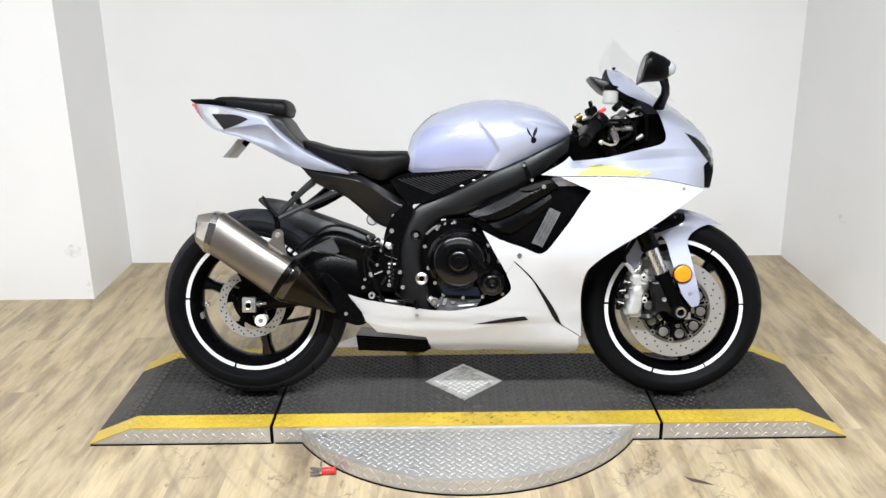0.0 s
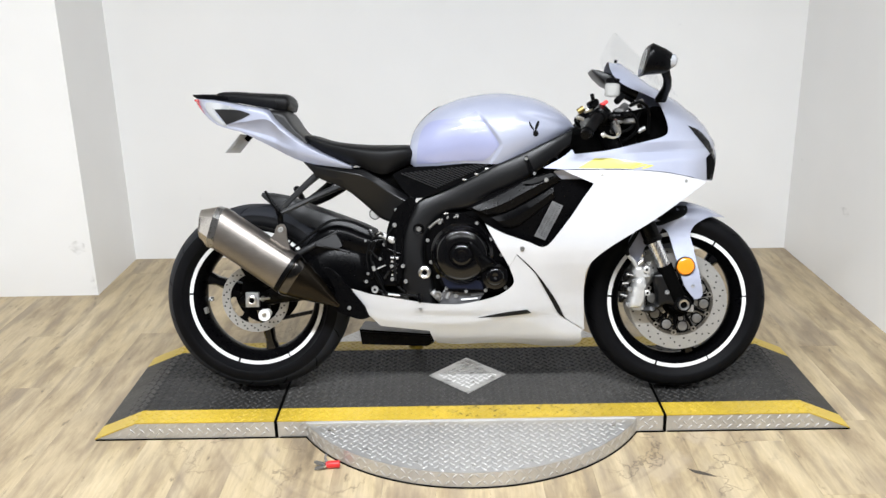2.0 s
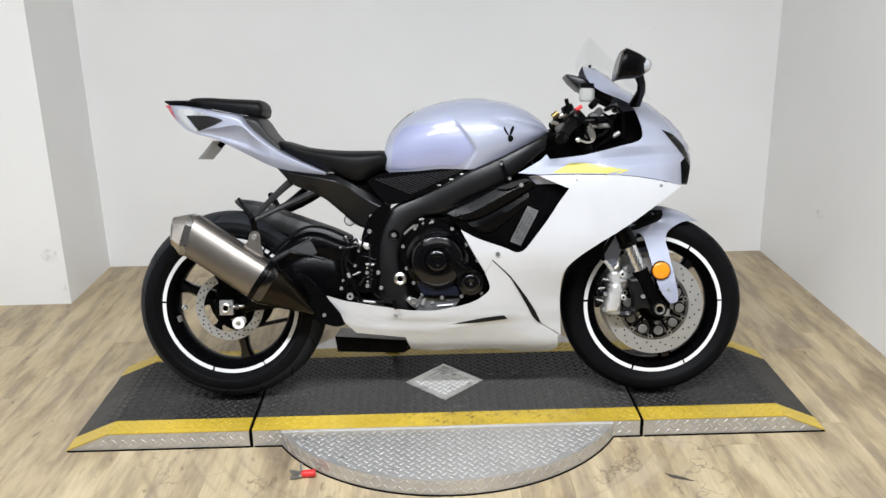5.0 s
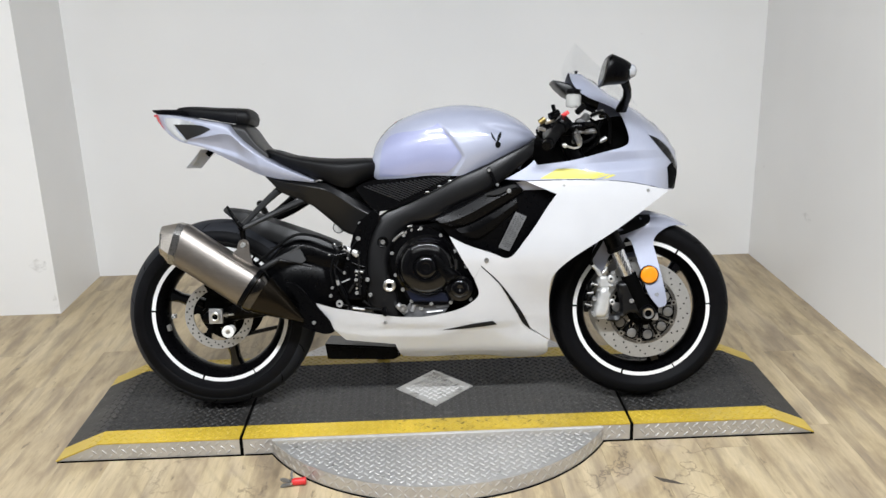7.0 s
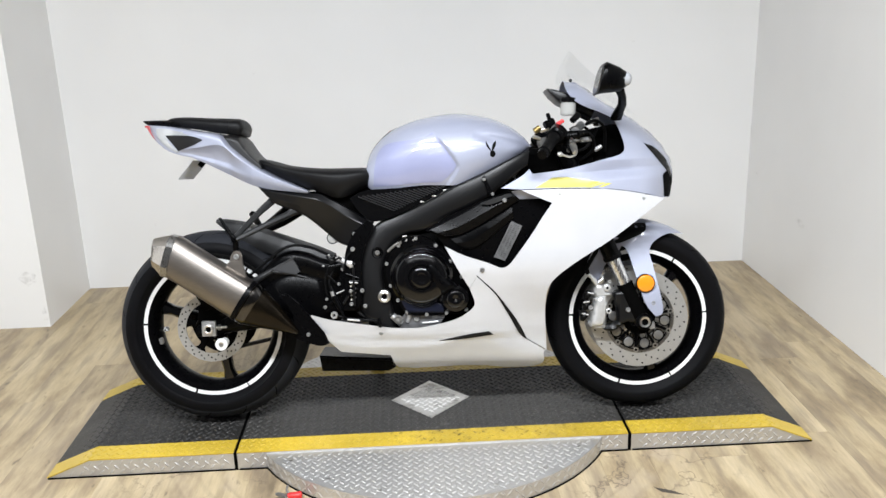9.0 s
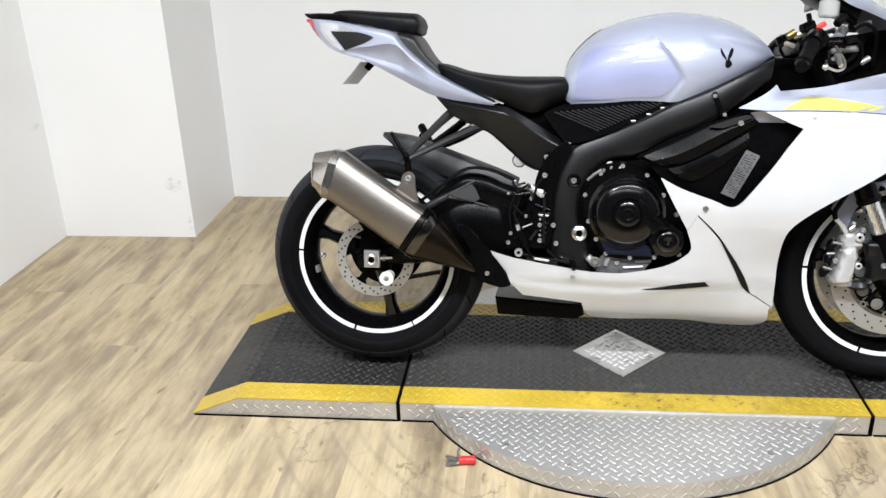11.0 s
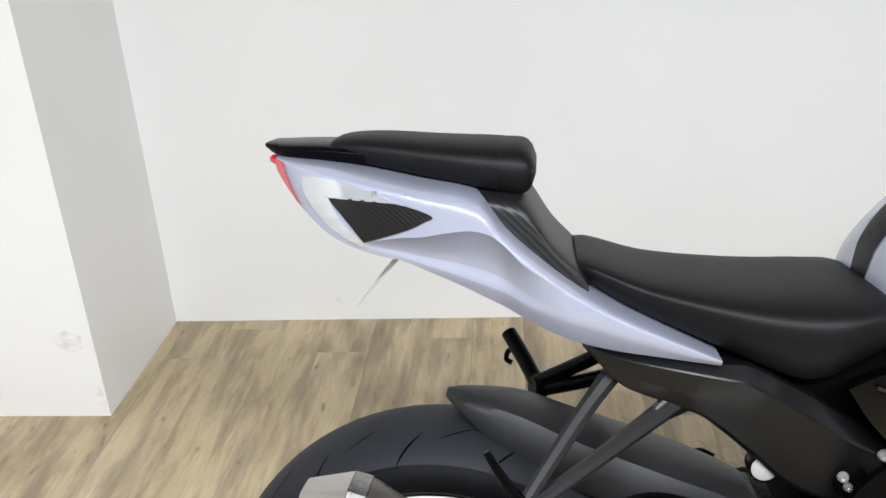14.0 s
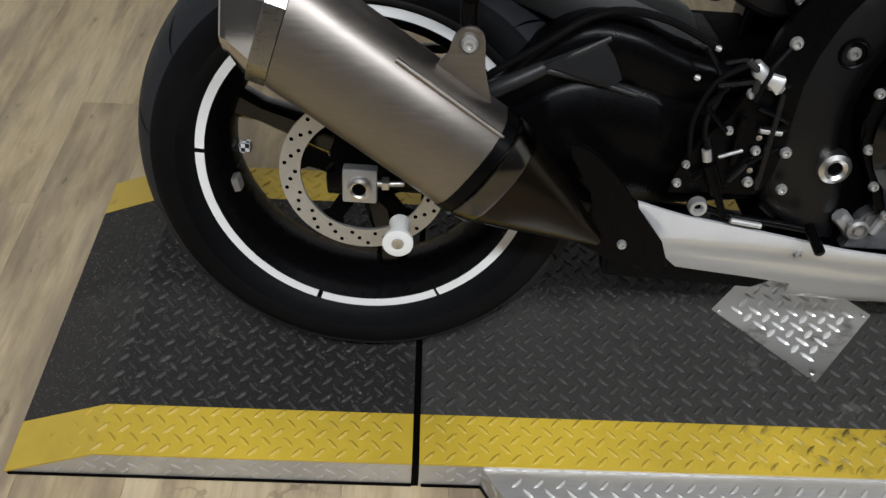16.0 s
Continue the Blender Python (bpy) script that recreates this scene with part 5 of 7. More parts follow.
part("push_rod", rod((-0.270, -0.170, 0.372), (-0.257, -0.172, 0.343), 0.0045), SATIN, mc)
part("hose_union", rod((-0.291, -0.168, 0.414), (-0.295, -0.168, 0.428), 0.0055), BOLT, mc)
for pts in ([(-0.295, -0.168, 0.43), (-0.302, -0.165, 0.46), (-0.29, -0.155, 0.50), (-0.31, -0.140, 0.535)], [(-0.272, -0.165, 0.53), (-0.30, -0.16, 0.505), (-0.315, -0.16, 0.46), (-0.31, -0.160, 0.415)], [(-0.22, -0.155, 0.56), (-0.245, -0.168, 0.53), (-0.255, -0.168, 0.49)]):
    part("cable", hose(pts, 0.0033), RUBBER, rs, "thin black cable")
part("linkage", hose([(-0.272, -0.165, 0.534), (-0.259, -0.166, 0.522), (-0.257, -0.166, 0.50)], 0.0045, 8), DARKALLOY, rs, "dark brake light switch body")
for a, b, r in (((-0.281, -0.172, 0.421), (-0.255, -0.172, 0.432), 0.0026), ((-0.249, -0.176, 0.341), (-0.211, -0.176, 0.336), 0.0045), ((-0.322, -0.15, 0.507), (-0.316, -0.152, 0.5055), 0.0042), ((-0.305, -0.145, 0.540), (-0.299, -0.146, 0.538), 0.0042)):
    part("link_rod", rod(a, b, r * 0.85, bevel=0.001), CAST, rs, "bright link rod")
part("switch_body", loft([((-0.262, -0.160, 0.532), (0.5, 0, -1), 0.005, 0.006), ((-0.257, -0.163, 0.523), (0.5, 0, -1), 0.0095, 0.009), ((-0.250, -0.163, 0.512), (0.5, 0, -1), 0.006, 0.007)], 12, 3), CAST, rs, "small silver switch body")
part("hose_bracket", loft([((-0.250, -0.162, 0.514), (1, 0, 0.2), 0.005, 0.004), ((-0.242, -0.165, 0.513), (1, 0, 0.2), 0.010, 0.007), ((-0.232, -0.165, 0.509), (1, 0, -0.3), 0.011, 0.007), ((-0.226, -0.162, 0.505), (1, 0, -0.3), 0.006, 0.004)], 12, 3), SILVERCAST, rs, "bright alloy hose bracket")
part("spacer", rod((-0.240, -0.164, 0.4545), (-0.214, -0.164, 0.4525), 0.0042, bevel=0.001, seg=10), CAST, rs, "grey alloy spacer")
part("peg_bolt", turned([(-0.172, 0.004), (-0.178, 0.006), (-0.178, 0.010), (-0.168, 0.0115)], (-0.290, 0.355), 16, False), CAST, rs, "dull brass coloured bush")
for i in range(7):
    part("chain_guard_slot", turned([(-0.1585, 0.0003), (-0.1592, 0.0036)], (-0.236 + 0.012 * (i % 2), 0.40 + 0.007 * i), 8, False), STEEL, rs)
for a, b, r, m_ in (((-0.298, 0.531), (-0.274, 0.537), 0.004, SATIN), ((-0.251, 0.521), (-0.221, 0.510), 0.0055, SATIN), ((-0.249, 0.482), (-0.210, 0.467), 0.004, SATIN), ((-0.240, 0.459), (-0.210, 0.457), 0.0035, SATIN), ((-0.287, 0.504), (-0.306, 0.480), 0.004, SATIN), ((-0.306, 0.480), (-0.277, 0.450), 0.004, SATIN), ((-0.299, 0.444), (-0.285, 0.407), 0.006, FRAMEBLACK), ((-0.285, 0.407), (-0.301, 0.389), 0.005, SATIN), ((-0.261, 0.388), (-0.245, 0.412), 0.005, FRAMEBLACK), ((-0.245, 0.412), (-0.214, 0.435), 0.004, SATIN), ((-0.217, 0.362), (-0.196, 0.344), 0.006, SATIN), ((-0.269, 0.339), (-0.233, 0.332), 0.005, SATIN), ((-0.226, 0.50), (-0.226, 0.38), 0.005, FRAMEBLACK), ((-0.30, 0.505), (-0.262, 0.512), 0.005, SATIN), ((-0.262, 0.47), (-0.262, 0.41), 0.006, SATIN)):
    part("linkage_piece", rod((a[0], -0.166, a[1]), (b[0], -0.166, b[1]), r * 0.75, bevel=0.001, seg=8), m_, rs, "small linkage piece")
cup_ = part("fluid_cup", turned([(-0.050, 0.0003), (-0.050, 0.0185), (-0.070, 0.0190), (-0.0735, 0.0180), (-0.0735, 0.0160), (-0.0715, 0.0158)], (-0.297, 0.586), 28, False), SATIN, rs, "black rimmed brake fluid cup")
part("cup_window", turned([(-0.0745, 0.0003), (-0.0740, 0.0080), (-0.0715, 0.0160)], (-0.297, 0.586), 28, False), FLUID, cup_, "clouded cup face")
part("shock_absorber", rod((-0.22, 0.0, 0.36), (-0.19, 0.0, 0.62), 0.03, bevel=0.005), MATT, bike, "black rear shock")

# ---- black sub-frame cover, ribbed panel, pillion hangers ----


def cover_depth(x, z):
    """The cover draws in towards its front end and, behind that, towards its lower edge."""
    f = min(1, max(0, (x + 0.36) / 0.16))
    k = min(1, max(0, (-0.20 - x) / 0.16))
    f, k = f * f * (3 - 2 * f), k * k * (3 - 2 * k)
    low = max(0.0, 0.715 - z)
    return 0.119 - 0.013 * f - 0.42 * k * low * min(1, low / 0.03)


for s in (-1, 1):
    cover_top = [(-0.513, 0.757), (-0.486, 0.748), (-0.42, 0.739), (-0.358, 0.731), (-0.325, 0.727), (-0.284, 0.705), (-0.235, 0.676), (-0.196, 0.650), (-0.172, 0.634)]
    cover_low = [(-0.512, 0.752), (-0.474, 0.709), (-0.445, 0.691), (-0.409, 0.674), (-0.377, 0.659), (-0.352, 0.638), (-0.315, 0.604), (-0.279, 0.573), (-0.236, 0.560), (-0.200, 0.575)]
    bm = spar(cover_top, cover_low, cover_depth, [(0, -0.012), (0.02, -0.007), (0.18, 0.0055), (0.21, 0.0065), (0.24, 0.0060), (0.60, 0.0052), (0.92, 0.003), (0.97, 0.0), (1, -0.007)], 0.03, s, 60)
    part("subframe_cover", bm, GREYPLASTIC, bike, "dark grey plastic sub-frame cover", 16)
part("cut_out", turned([(-0.1165, 0.0003), (-0.1165, 0.0170), (-0.1150, 0.0195)], (-0.214, 0.594), 24, False), MATT, bike, "dark round cut-out in the cover")
for bx, bz, rr in ((-0.224, 0.600, 0.0075), (-0.218, 0.588, 0.0060), (-0.182, 0.627, 0.0085)):
    bolt_head(bx, -0.1165, bz, rr, bike)
rib_line = [(-0.232, 0.712, 1), (-0.181, 0.734), (-0.079, 0.739), (0.003, 0.745), (0.085, 0.738, 1), (0.028, 0.707), (-0.061, 0.667), (-0.137, 0.640), (-0.175, 0.640, 1), (-0.205, 0.672)]
for s in (-1, 1):
    rp = part("side_panel", shell(rib_line, lambda x, z: 0.140 + 0.05 * (x + 0.2) * 0.3, 0.02, 0.03, s), GLOSSY, bike, "black panel under the tank")
    if s < 0:
        for i in range(19):
            x0, z0 = -0.205 + 0.0142 * i, 0.7165 + 0.0014 * i
            run = (z0 - 0.650 - 0.44 * (x0 + 0.137)) / 0.86
            part("rib", rod((x0, -0.1450, z0), (x0 + run, -0.1462, z0 - 0.42 * run), 0.0021, seg=6), RIBPLASTIC, rp)
        for bx, bz in ((-0.008, 0.694), (0.030, 0.711), (0.063, 0.727)):
            part("clip", box((bx - 0.006, -0.152, bz - 0.002), (bx + 0.006, -0.146, bz + 0.0025), 0.001), STEEL, rp)
for s in (-1,):
    hg = part("pillion_hanger", hose([(-0.466, s * 0.085, 0.722), (-0.51, s * 0.13, 0.680), (-0.576, s * 0.206, 0.606)], 0.0135, 8, 6, 0.0075), HUGGER, bike, "black pillion footrest hanger")
    part("strut", hose([(-0.403, s * 0.09, 0.678), (-0.47, s * 0.14, 0.648), (-0.572, s * 0.208, 0.600)], 0.0130, 8, 6, 0.0075), HUGGER, hg)
    part("foot", loft([((-0.385, s * 0.085, 0.690), (1, 0, 0.35), 0.022, 0.009), ((-0.435, s * 0.112, 0.664), (1, 0, 0.35), 0.009, 0.009)], 10, 3), FRAMEBLACK, hg)
    part("node", rod((-0.576, s * 0.214, 0.602), (-0.576, s * 0.192, 0.602), 0.0105, bevel=0.003), SATIN, hg)
    bolt_head(-0.576, s * 0.214, 0.602, 0.006, hg, material=SATIN, side=s)
    part("peg", hose([(-0.576, s * 0.212, 0.605), (-0.595, s * 0.214, 0.632), (-0.616, s * 0.214, 0.668)], 0.008, 10, 6, 0.004), SATIN, hg, "folded black pillion peg")
    part("can_tab", hose([(-0.576, s * 0.196, 0.602), (-0.577, s * 0.190, 0.575), (-0.574, s * 0.188, 0.553)], 0.009, 10), SATIN, hg)
hook = part("far_hanger", hose([(-0.435, 0.06, 0.705), (-0.50, 0.10, 0.655), (-0.562, 0.135, 0.612)], 0.011, 10), SATIN, bike, "black far side pillion hanger with a strap hook")
part("strut", hose([(-0.405, 0.06, 0.672), (-0.48, 0.10, 0.632), (-0.562, 0.135, 0.600)], 0.011, 10), SATIN, hook)
part("node", rod((-0.572, 0.13, 0.606), (-0.553, 0.14, 0.604), 0.017, bevel=0.003), SATIN, hook)
part("hook_arm", hose([(-0.564, 0.138, 0.606), (-0.585, 0.175, 0.634), (-0.607, 0.208, 0.661)], 0.012, 10), SATIN, hook)
part("hook_end", hose([(-0.592, 0.19, 0.640), (-0.606, 0.195, 0.638), (-0.611, 0.197, 0.624), (-0.602, 0.195, 0.618)], 0.004, 8), SATIN, hook)

# ---- tail ----
arch_line = curve([(-0.868, 0.9535), (-0.80, 0.902), (-0.745, 0.876), (-0.708, 0.881), (-0.687, 0.882), (-0.657, 0.887), (-0.634, 0.889), (-0.612, 0.884), (-0.596, 0.872), (-0.578, 0.853), (-0.552, 0.834), (-0.523, 0.815), (-0.471, 0.785), (-0.422, 0.764), (-0.362, 0.738)])
keel_line = curve([(-0.868, 0.951), (-0.80, 0.892), (-0.745, 0.866), (-0.718, 0.859), (-0.665, 0.839), (-0.629, 0.825), (-0.599, 0.814), (-0.569, 0.801), (-0.539, 0.791), (-0.509, 0.782), (-0.475, 0.771), (-0.422, 0.755), (-0.362, 0.7355)])


def scallop(x, z):
    """A hollow between an arched edge and a rounded keel, under which the skin turns inwards."""
    za, zk = arch_line(x), keel_line(x)
    size = 0.20 * min(1, max(0, za - zk - 0.006) / 0.05) ** 0.8 * min(1, max(0, (-0.53 - x) / 0.07))
    dip = 0.0
    if z < za:
        v = min(1, (za - z) / (za - zk))
        dip = size * (1 - (1 - min(1, v / 0.85)) ** 1.7 - 0.16 * max(0, v - 0.75) / 0.25)
    under = zk - z
    tuck = 0.5 * (under + math.sqrt(under * under + 0.00006)) * 4.2 * min(1, max(0.25, (x + 0.80) / 0.12))
    return 1 - dip - tuck


tail_hull = Hull([(-0.868, 0.962), (-0.795, 0.955), (-0.693, 0.936), (-0.623, 0.920), (-0.599, 0.890), (-0.57, 0.862), (-0.522, 0.823), (-0.471, 0.792), (-0.422, 0.768), (-0.362, 0.740)],
                 [(-0.868, 0.945), (-0.850, 0.926), (-0.832, 0.908), (-0.793, 0.878), (-0.737, 0.858), (-0.712, 0.852), (-0.686, 0.840), (-0.629, 0.810), (-0.599, 0.794), (-0.569, 0.779), (-0.539, 0.765), (-0.515, 0.756), (-0.477, 0.747), (-0.428, 0.740), (-0.362, 0.731)],
                 [(-0.868, 0.055), (-0.83, 0.095), (-0.78, 0.125), (-0.7, 0.145), (-0.6, 0.148), (-0.5, 0.141), (-0.42, 0.135), (-0.362, 0.130)], 0.80, 3.6, 0.04, scallop)
tail = part("tail_fairing", tail_hull.lined(120, (keel_line, arch_line), (8, 20, 24)), SILVER, bike, "silver-blue tail fairing", 16)


def on_tail(lift):
    return lambda x, z: tail_hull.depth(x, z) + lift


for s in (-1, 1):
    part("tail_grille", shell([(-0.795, 0.925, 1), (-0.716, 0.919), (-0.674, 0.906), (-0.682, 0.899), (-0.704, 0.889), (-0.752, 0.874, 1), (-0.771, 0.898)], on_tail(0.0022), 0.004, 0.015, s), CARBON, tail, "black woven grille insert")
    part("tail_lens", shell([(-0.825, 0.944, 1), (-0.805, 0.945), (-0.771, 0.940), (-0.735, 0.929), (-0.712, 0.919, 1), (-0.791, 0.923, 1), (-0.777, 0.896), (-0.749, 0.871, 1), (-0.760, 0.870), (-0.800, 0.894), (-0.824, 0.926)], on_tail(0.0022), 0.004, 0.012, s), CLEARLENS, tail, "clear turn signal lens")
    bolt_head(-0.736, s * (tail_hull.depth(-0.736, 0.929) + 0.001), 0.929, 0.004, tail, side=s, deep=0.002)
    part("tail_light", shell([(-0.868, 0.960, 1), (-0.856, 0.957, 1), (-0.846, 0.932), (-0.832, 0.910, 1), (-0.850, 0.927), (-0.866, 0.946)], on_tail(0.0032), 0.006, 0.012, s), REDLENS, tail, "red tail light lens")
part("tail_light_centre", loft([((-0.869, 0, 0.953), (1, 0, 0), 0.008, 0.046), ((-0.880, 0, 0.957), (1, 0, 0), 0.005, 0.040)], 20, 3), REDLENS, tail)
part("tail_cover", Hull([(-0.886, 0.977), (-0.85, 0.977), (-0.79, 0.975), (-0.76, 0.972)], [(-0.886, 0.971), (-0.87, 0.962), (-0.80, 0.955), (-0.76, 0.951)], [(-0.886, 0.035), (-0.85, 0.055), (-0.76, 0.066)], 0.5, 3, 0.1).mesh(16, 10), SATIN, tail, "black tail top cover")
part("undertray", Hull([(-0.80, 0.885), (-0.60, 0.80), (-0.45, 0.75), (-0.36, 0.735)], [(-0.80, 0.880), (-0.71, 0.850), (-0.60, 0.800), (-0.50, 0.755), (-0.36, 0.715)], [(-0.80, 0.03), (-0.6, 0.055), (-0.36, 0.09)], 0.5, 4, 0.2).mesh(20, 10), MATT, tail, "black tail undertray")
pill = part("pillion_seat", Hull([(-0.809, 0.972), (-0.80, 0.981), (-0.76, 0.984), (-0.68, 0.979), (-0.600, 0.974), (-0.578, 0.972), (-0.567, 0.962), (-0.563, 0.948)], [(-0.809, 0.962), (-0.75, 0.950), (-0.69, 0.938), (-0.636, 0.928), (-0.600, 0.921), (-0.578, 0.918), (-0.567, 0.926), (-0.563, 0.938)], [(-0.809, 0.05), (-0.77, 0.064), (-0.7, 0.076), (-0.62, 0.086), (-0.578, 0.085), (-0.567, 0.080), (-0.563, 0.066)], 0.45, 2.8, 0.12).mesh(48, 18), VINYL, bike, "black vinyl pillion seat pad")
band_hull = Hull([(-0.640, 0.9768), (-0.604, 0.9748)], [(-0.640, 0.9285), (-0.604, 0.9210)], [(-0.640, 0.0858), (-0.604, 0.0880)], 0.45, 2.8, 0.12)
part("strap", band_hull.mesh(4, 18), VINYL, pill, "black grab strap across the pad")
part("seat_cowl", Hull([(-0.640, 0.925), (-0.582, 0.919), (-0.570, 0.910), (-0.544, 0.868), (-0.514, 0.835), (-0.505, 0.822)], [(-0.640, 0.895), (-0.60, 0.872), (-0.56, 0.842), (-0.505, 0.805)], [(-0.640, 0.10), (-0.58, 0.108), (-0.505, 0.105)], 0.6, 3, 0.0).mesh(24, 14), COWLWEAVE, bike, "black textured cowl between the seats")
part("rider_seat", Hull([(-0.528, 0.828), (-0.515, 0.842), (-0.498, 0.840), (-0.429, 0.820), (-0.325, 0.808), (-0.222, 0.806), (-0.182, 0.804), (-0.166, 0.791), (-0.156, 0.775)], [(-0.528, 0.820), (-0.504, 0.812), (-0.45, 0.783), (-0.357, 0.745), (-0.29, 0.718), (-0.263, 0.713), (-0.202, 0.735), (-0.168, 0.752), (-0.156, 0.768)], [(-0.528, 0.070), (-0.50, 0.092), (-0.42, 0.112), (-0.32, 0.136), (-0.25, 0.142), (-0.19, 0.128), (-0.156, 0.104)], 0.60, 3.2, 0.22).mesh(64, 40), VINYL, bike, "black vinyl rider seat")
part("plate_holder", loft([((-0.70, 0, 0.86), (0.62, 0, 0.78), 0.014, 0.010), ((-0.725, 0, 0.828), (0.62, 0, 0.78), 0.010, 0.008)], 8, 3), MATT, tail)
pm = Matrix.Translation((-0.7465, 0.0, 0.816)) @ Matrix.Rotation(radians(-48.5), 4, "Y")
part("number_plate", box((-0.0385, -0.089, -0.0008), (0.0385, 0.089, 0.0008), 0.0005, m=pm), PLATE, tail, "pale grey number plate")
for lo, hi in (((-0.026, -0.05, 0.0007), (0.026, -0.036, 0.0013)), ((-0.026, -0.036, 0.0007), (-0.016, 0.03, 0.0013)), ((0.016, -0.036, 0.0007), (0.026, 0.03, 0.0013)), ((-0.004, 0.0, 0.0007), (0.016, 0.014, 0.0013))):
    part("plate_mark", box(lo, hi, m=pm), PLASTICWHITE, tail, "pale bar on the plate")
    part("plate_mark", box((lo[0], lo[1], -hi[2]), (hi[0], hi[1], -lo[2]), m=pm), PLASTICWHITE, tail, "pale bar on the plate")

# ---- tank ----


def knee(x, z):
    """The hollow for the knee ends at a slanting crease."""
    edge = 0.113 - 0.72 * math.sqrt((z - 0.798) ** 2 + 0.00012)
    t = min(1, max(0, (edge - x) / 0.015 + 0.5))
    high = min(1, max(0, (0.915 - z) / 0.045))
    groove = math.exp(-((z - 0.893 + 0.24 * (x - 0.159)) / 0.014) ** 2) * min(1, max(0, (x - 0.15) / 0.06))
    return (1 - 0.055 * t * t * (3 - 2 * t) * high) * (1 - 0.06 * groove)


tank_hull = Hull([(-0.186, 0.790), (-0.182, 0.812), (-0.175, 0.840), (-0.152, 0.876), (-0.109, 0.915), (-0.05, 0.943), (0.016, 0.960), (0.1, 0.968), (0.165, 0.961), (0.224, 0.947), (0.282, 0.918), (0.322, 0.885), (0.338, 0.858)],
                 [(-0.186, 0.752), (-0.173, 0.741), (-0.154, 0.734), (-0.079, 0.737), (0.003, 0.745), (0.088, 0.742), (0.16, 0.769), (0.253, 0.809), (0.318, 0.843), (0.338, 0.852)],
                 [(-0.186, 0.100), (-0.17, 0.122), (-0.12, 0.146), (-0.05, 0.165), (0.03, 0.180), (0.1, 0.186), (0.2, 0.174), (0.28, 0.140), (0.338, 0.085)], 0.34, 2.3, 0.13, knee)
tank = part("fuel_tank", tank_hull.mesh(220, 60, 0.3), SILVER, bike, "silver-blue fuel tank")
for s in (-1, 1):
    part("knee_panel", shell([(-0.158, 0.745, 1), (-0.150, 0.815), (-0.134, 0.858), (-0.10, 0.878), (-0.03, 0.884), (0.010, 0.893), (0.030, 0.905, 1), (0.050, 0.880), (0.074, 0.844), (0.098, 0.807), (0.095, 0.792), (0.074, 0.768), (0.052, 0.752, 1), (-0.02, 0.752), (-0.10, 0.746)], lambda x, z: tank_hull.depth(x, z) + 0.0018, 0.005, 0.005, s), VIOLET, tank, "violet tinted knee panel")
    # small black mark of two upright ovals over a round one
    for pts in ([(0.192, 0.872), (0.198, 0.862), (0.208, 0.843), (0.203, 0.845), (0.193, 0.858)], [(0.222, 0.873), (0.223, 0.862), (0.213, 0.842), (0.209, 0.847), (0.213, 0.862)], [(0.206, 0.842), (0.216, 0.842), (0.221, 0.834), (0.217, 0.826), (0.209, 0.824), (0.204, 0.831)]):
        part("mark", shell(pts, lambda x, z: tank_hull.depth(x, z) + 0.0008, 0.0015, 0.012, s), BLACKFILM, tank, "small black film mark")
bm = rod((0.135, 0, 0.935), (0.137, 0, 0.9610), 0.04, bevel=0.003, seg=28)
part("filler_cap", bm, SATIN, tank, "black filler cap")
pad = part("tank_pad", tank_hull.patch(-0.1845, -0.085, 0.988, 0.0012), SATIN, tank, "black rubber tank pad")
part("pad_mark", tank_hull.patch(-0.112, -0.102, 0.996, 0.0024), REDPLASTIC, pad, "small red film bar")

# ---- fairing ----
fair_z = curve([(0.14, 0.040), (0.150, 0.056), (0.165, 0.078), (0.185, 0.098), (0.22, 0.119), (0.26, 0.141), (0.30, 0.166), (0.36, 0.188), (0.41, 0.205), (0.45, 0.222), (0.49, 0.235), (0.55, 0.240), (0.65, 0.24), (0.8, 0.215), (0.95, 0.165), (1.05, 0.12)])
fair_x = curve([(0.5, 1.0), (0.62, 0.93), (0.72, 0.80), (0.80, 0.60), (0.86, 0.35), (0.90, 0.1)])
pan_x = curve([(-0.45, 0.92), (-0.36, 0.93), (-0.25, 0.96), (-0.15, 1.0), (-0.06, 1.08), (0.03, 1.10), (0.12, 1.03), (0.2, 0.98), (0.3, 0.90), (0.38, 0.82)])


def fair(x, z):
    low = min(1, max(0, (0.44 - z) / 0.13))
    low = low * low * (3 - 2 * low)
    return fair_z(z) * (fair_x(x) + (pan_x(x) - fair_x(x)) * low)


shelf = curve([(-0.36, 0.325), (-0.322, 0.276), (-0.283, 0.256), (-0.181, 0.247), (-0.081, 0.243), (0.03, 0.249), (0.194, 0.277), (0.371, 0.273)])


def crease(x, z):
    """The belly pan has a shelf along its middle and turns in below it."""
    line = shelf(x)
    tuck = 0.10 * max(0.0, line - z) * min(1, max(0, (0.32 - x) / 0.14))
    return fair(x, z) - tuck + 0.0012 * math.exp(-((z - line) / 0.014) ** 2) * min(1, max(0, (0.22 - x) / 0.1))


upper_line = [(0.292, 0.721, 1), (0.416, 0.7215), (0.561, 0.715), (0.663, 0.698), (0.727, 0.682, 1), (0.645, 0.626), (0.562, 0.57), (0.454, 0.505), (0.394, 0.46), (0.366, 0.421), (0.361, 0.354), (0.367, 0.26), (0.371, 0.21, 1), (0.306, 0.256, 1), (0.285, 0.3), (0.252, 0.352), (0.205, 0.417), (0.151, 0.47, 1), (0.129, 0.429, 1), (0.094, 0.491), (0.056, 0.563, 1), (0.109, 0.535), (0.184, 0.508), (0.218, 0.493), (0.236, 0.493), (0.253, 0.505), (0.281, 0.541), (0.32, 0.593), (0.35, 0.639), (0.381, 0.681, 1), (0.335, 0.701)]
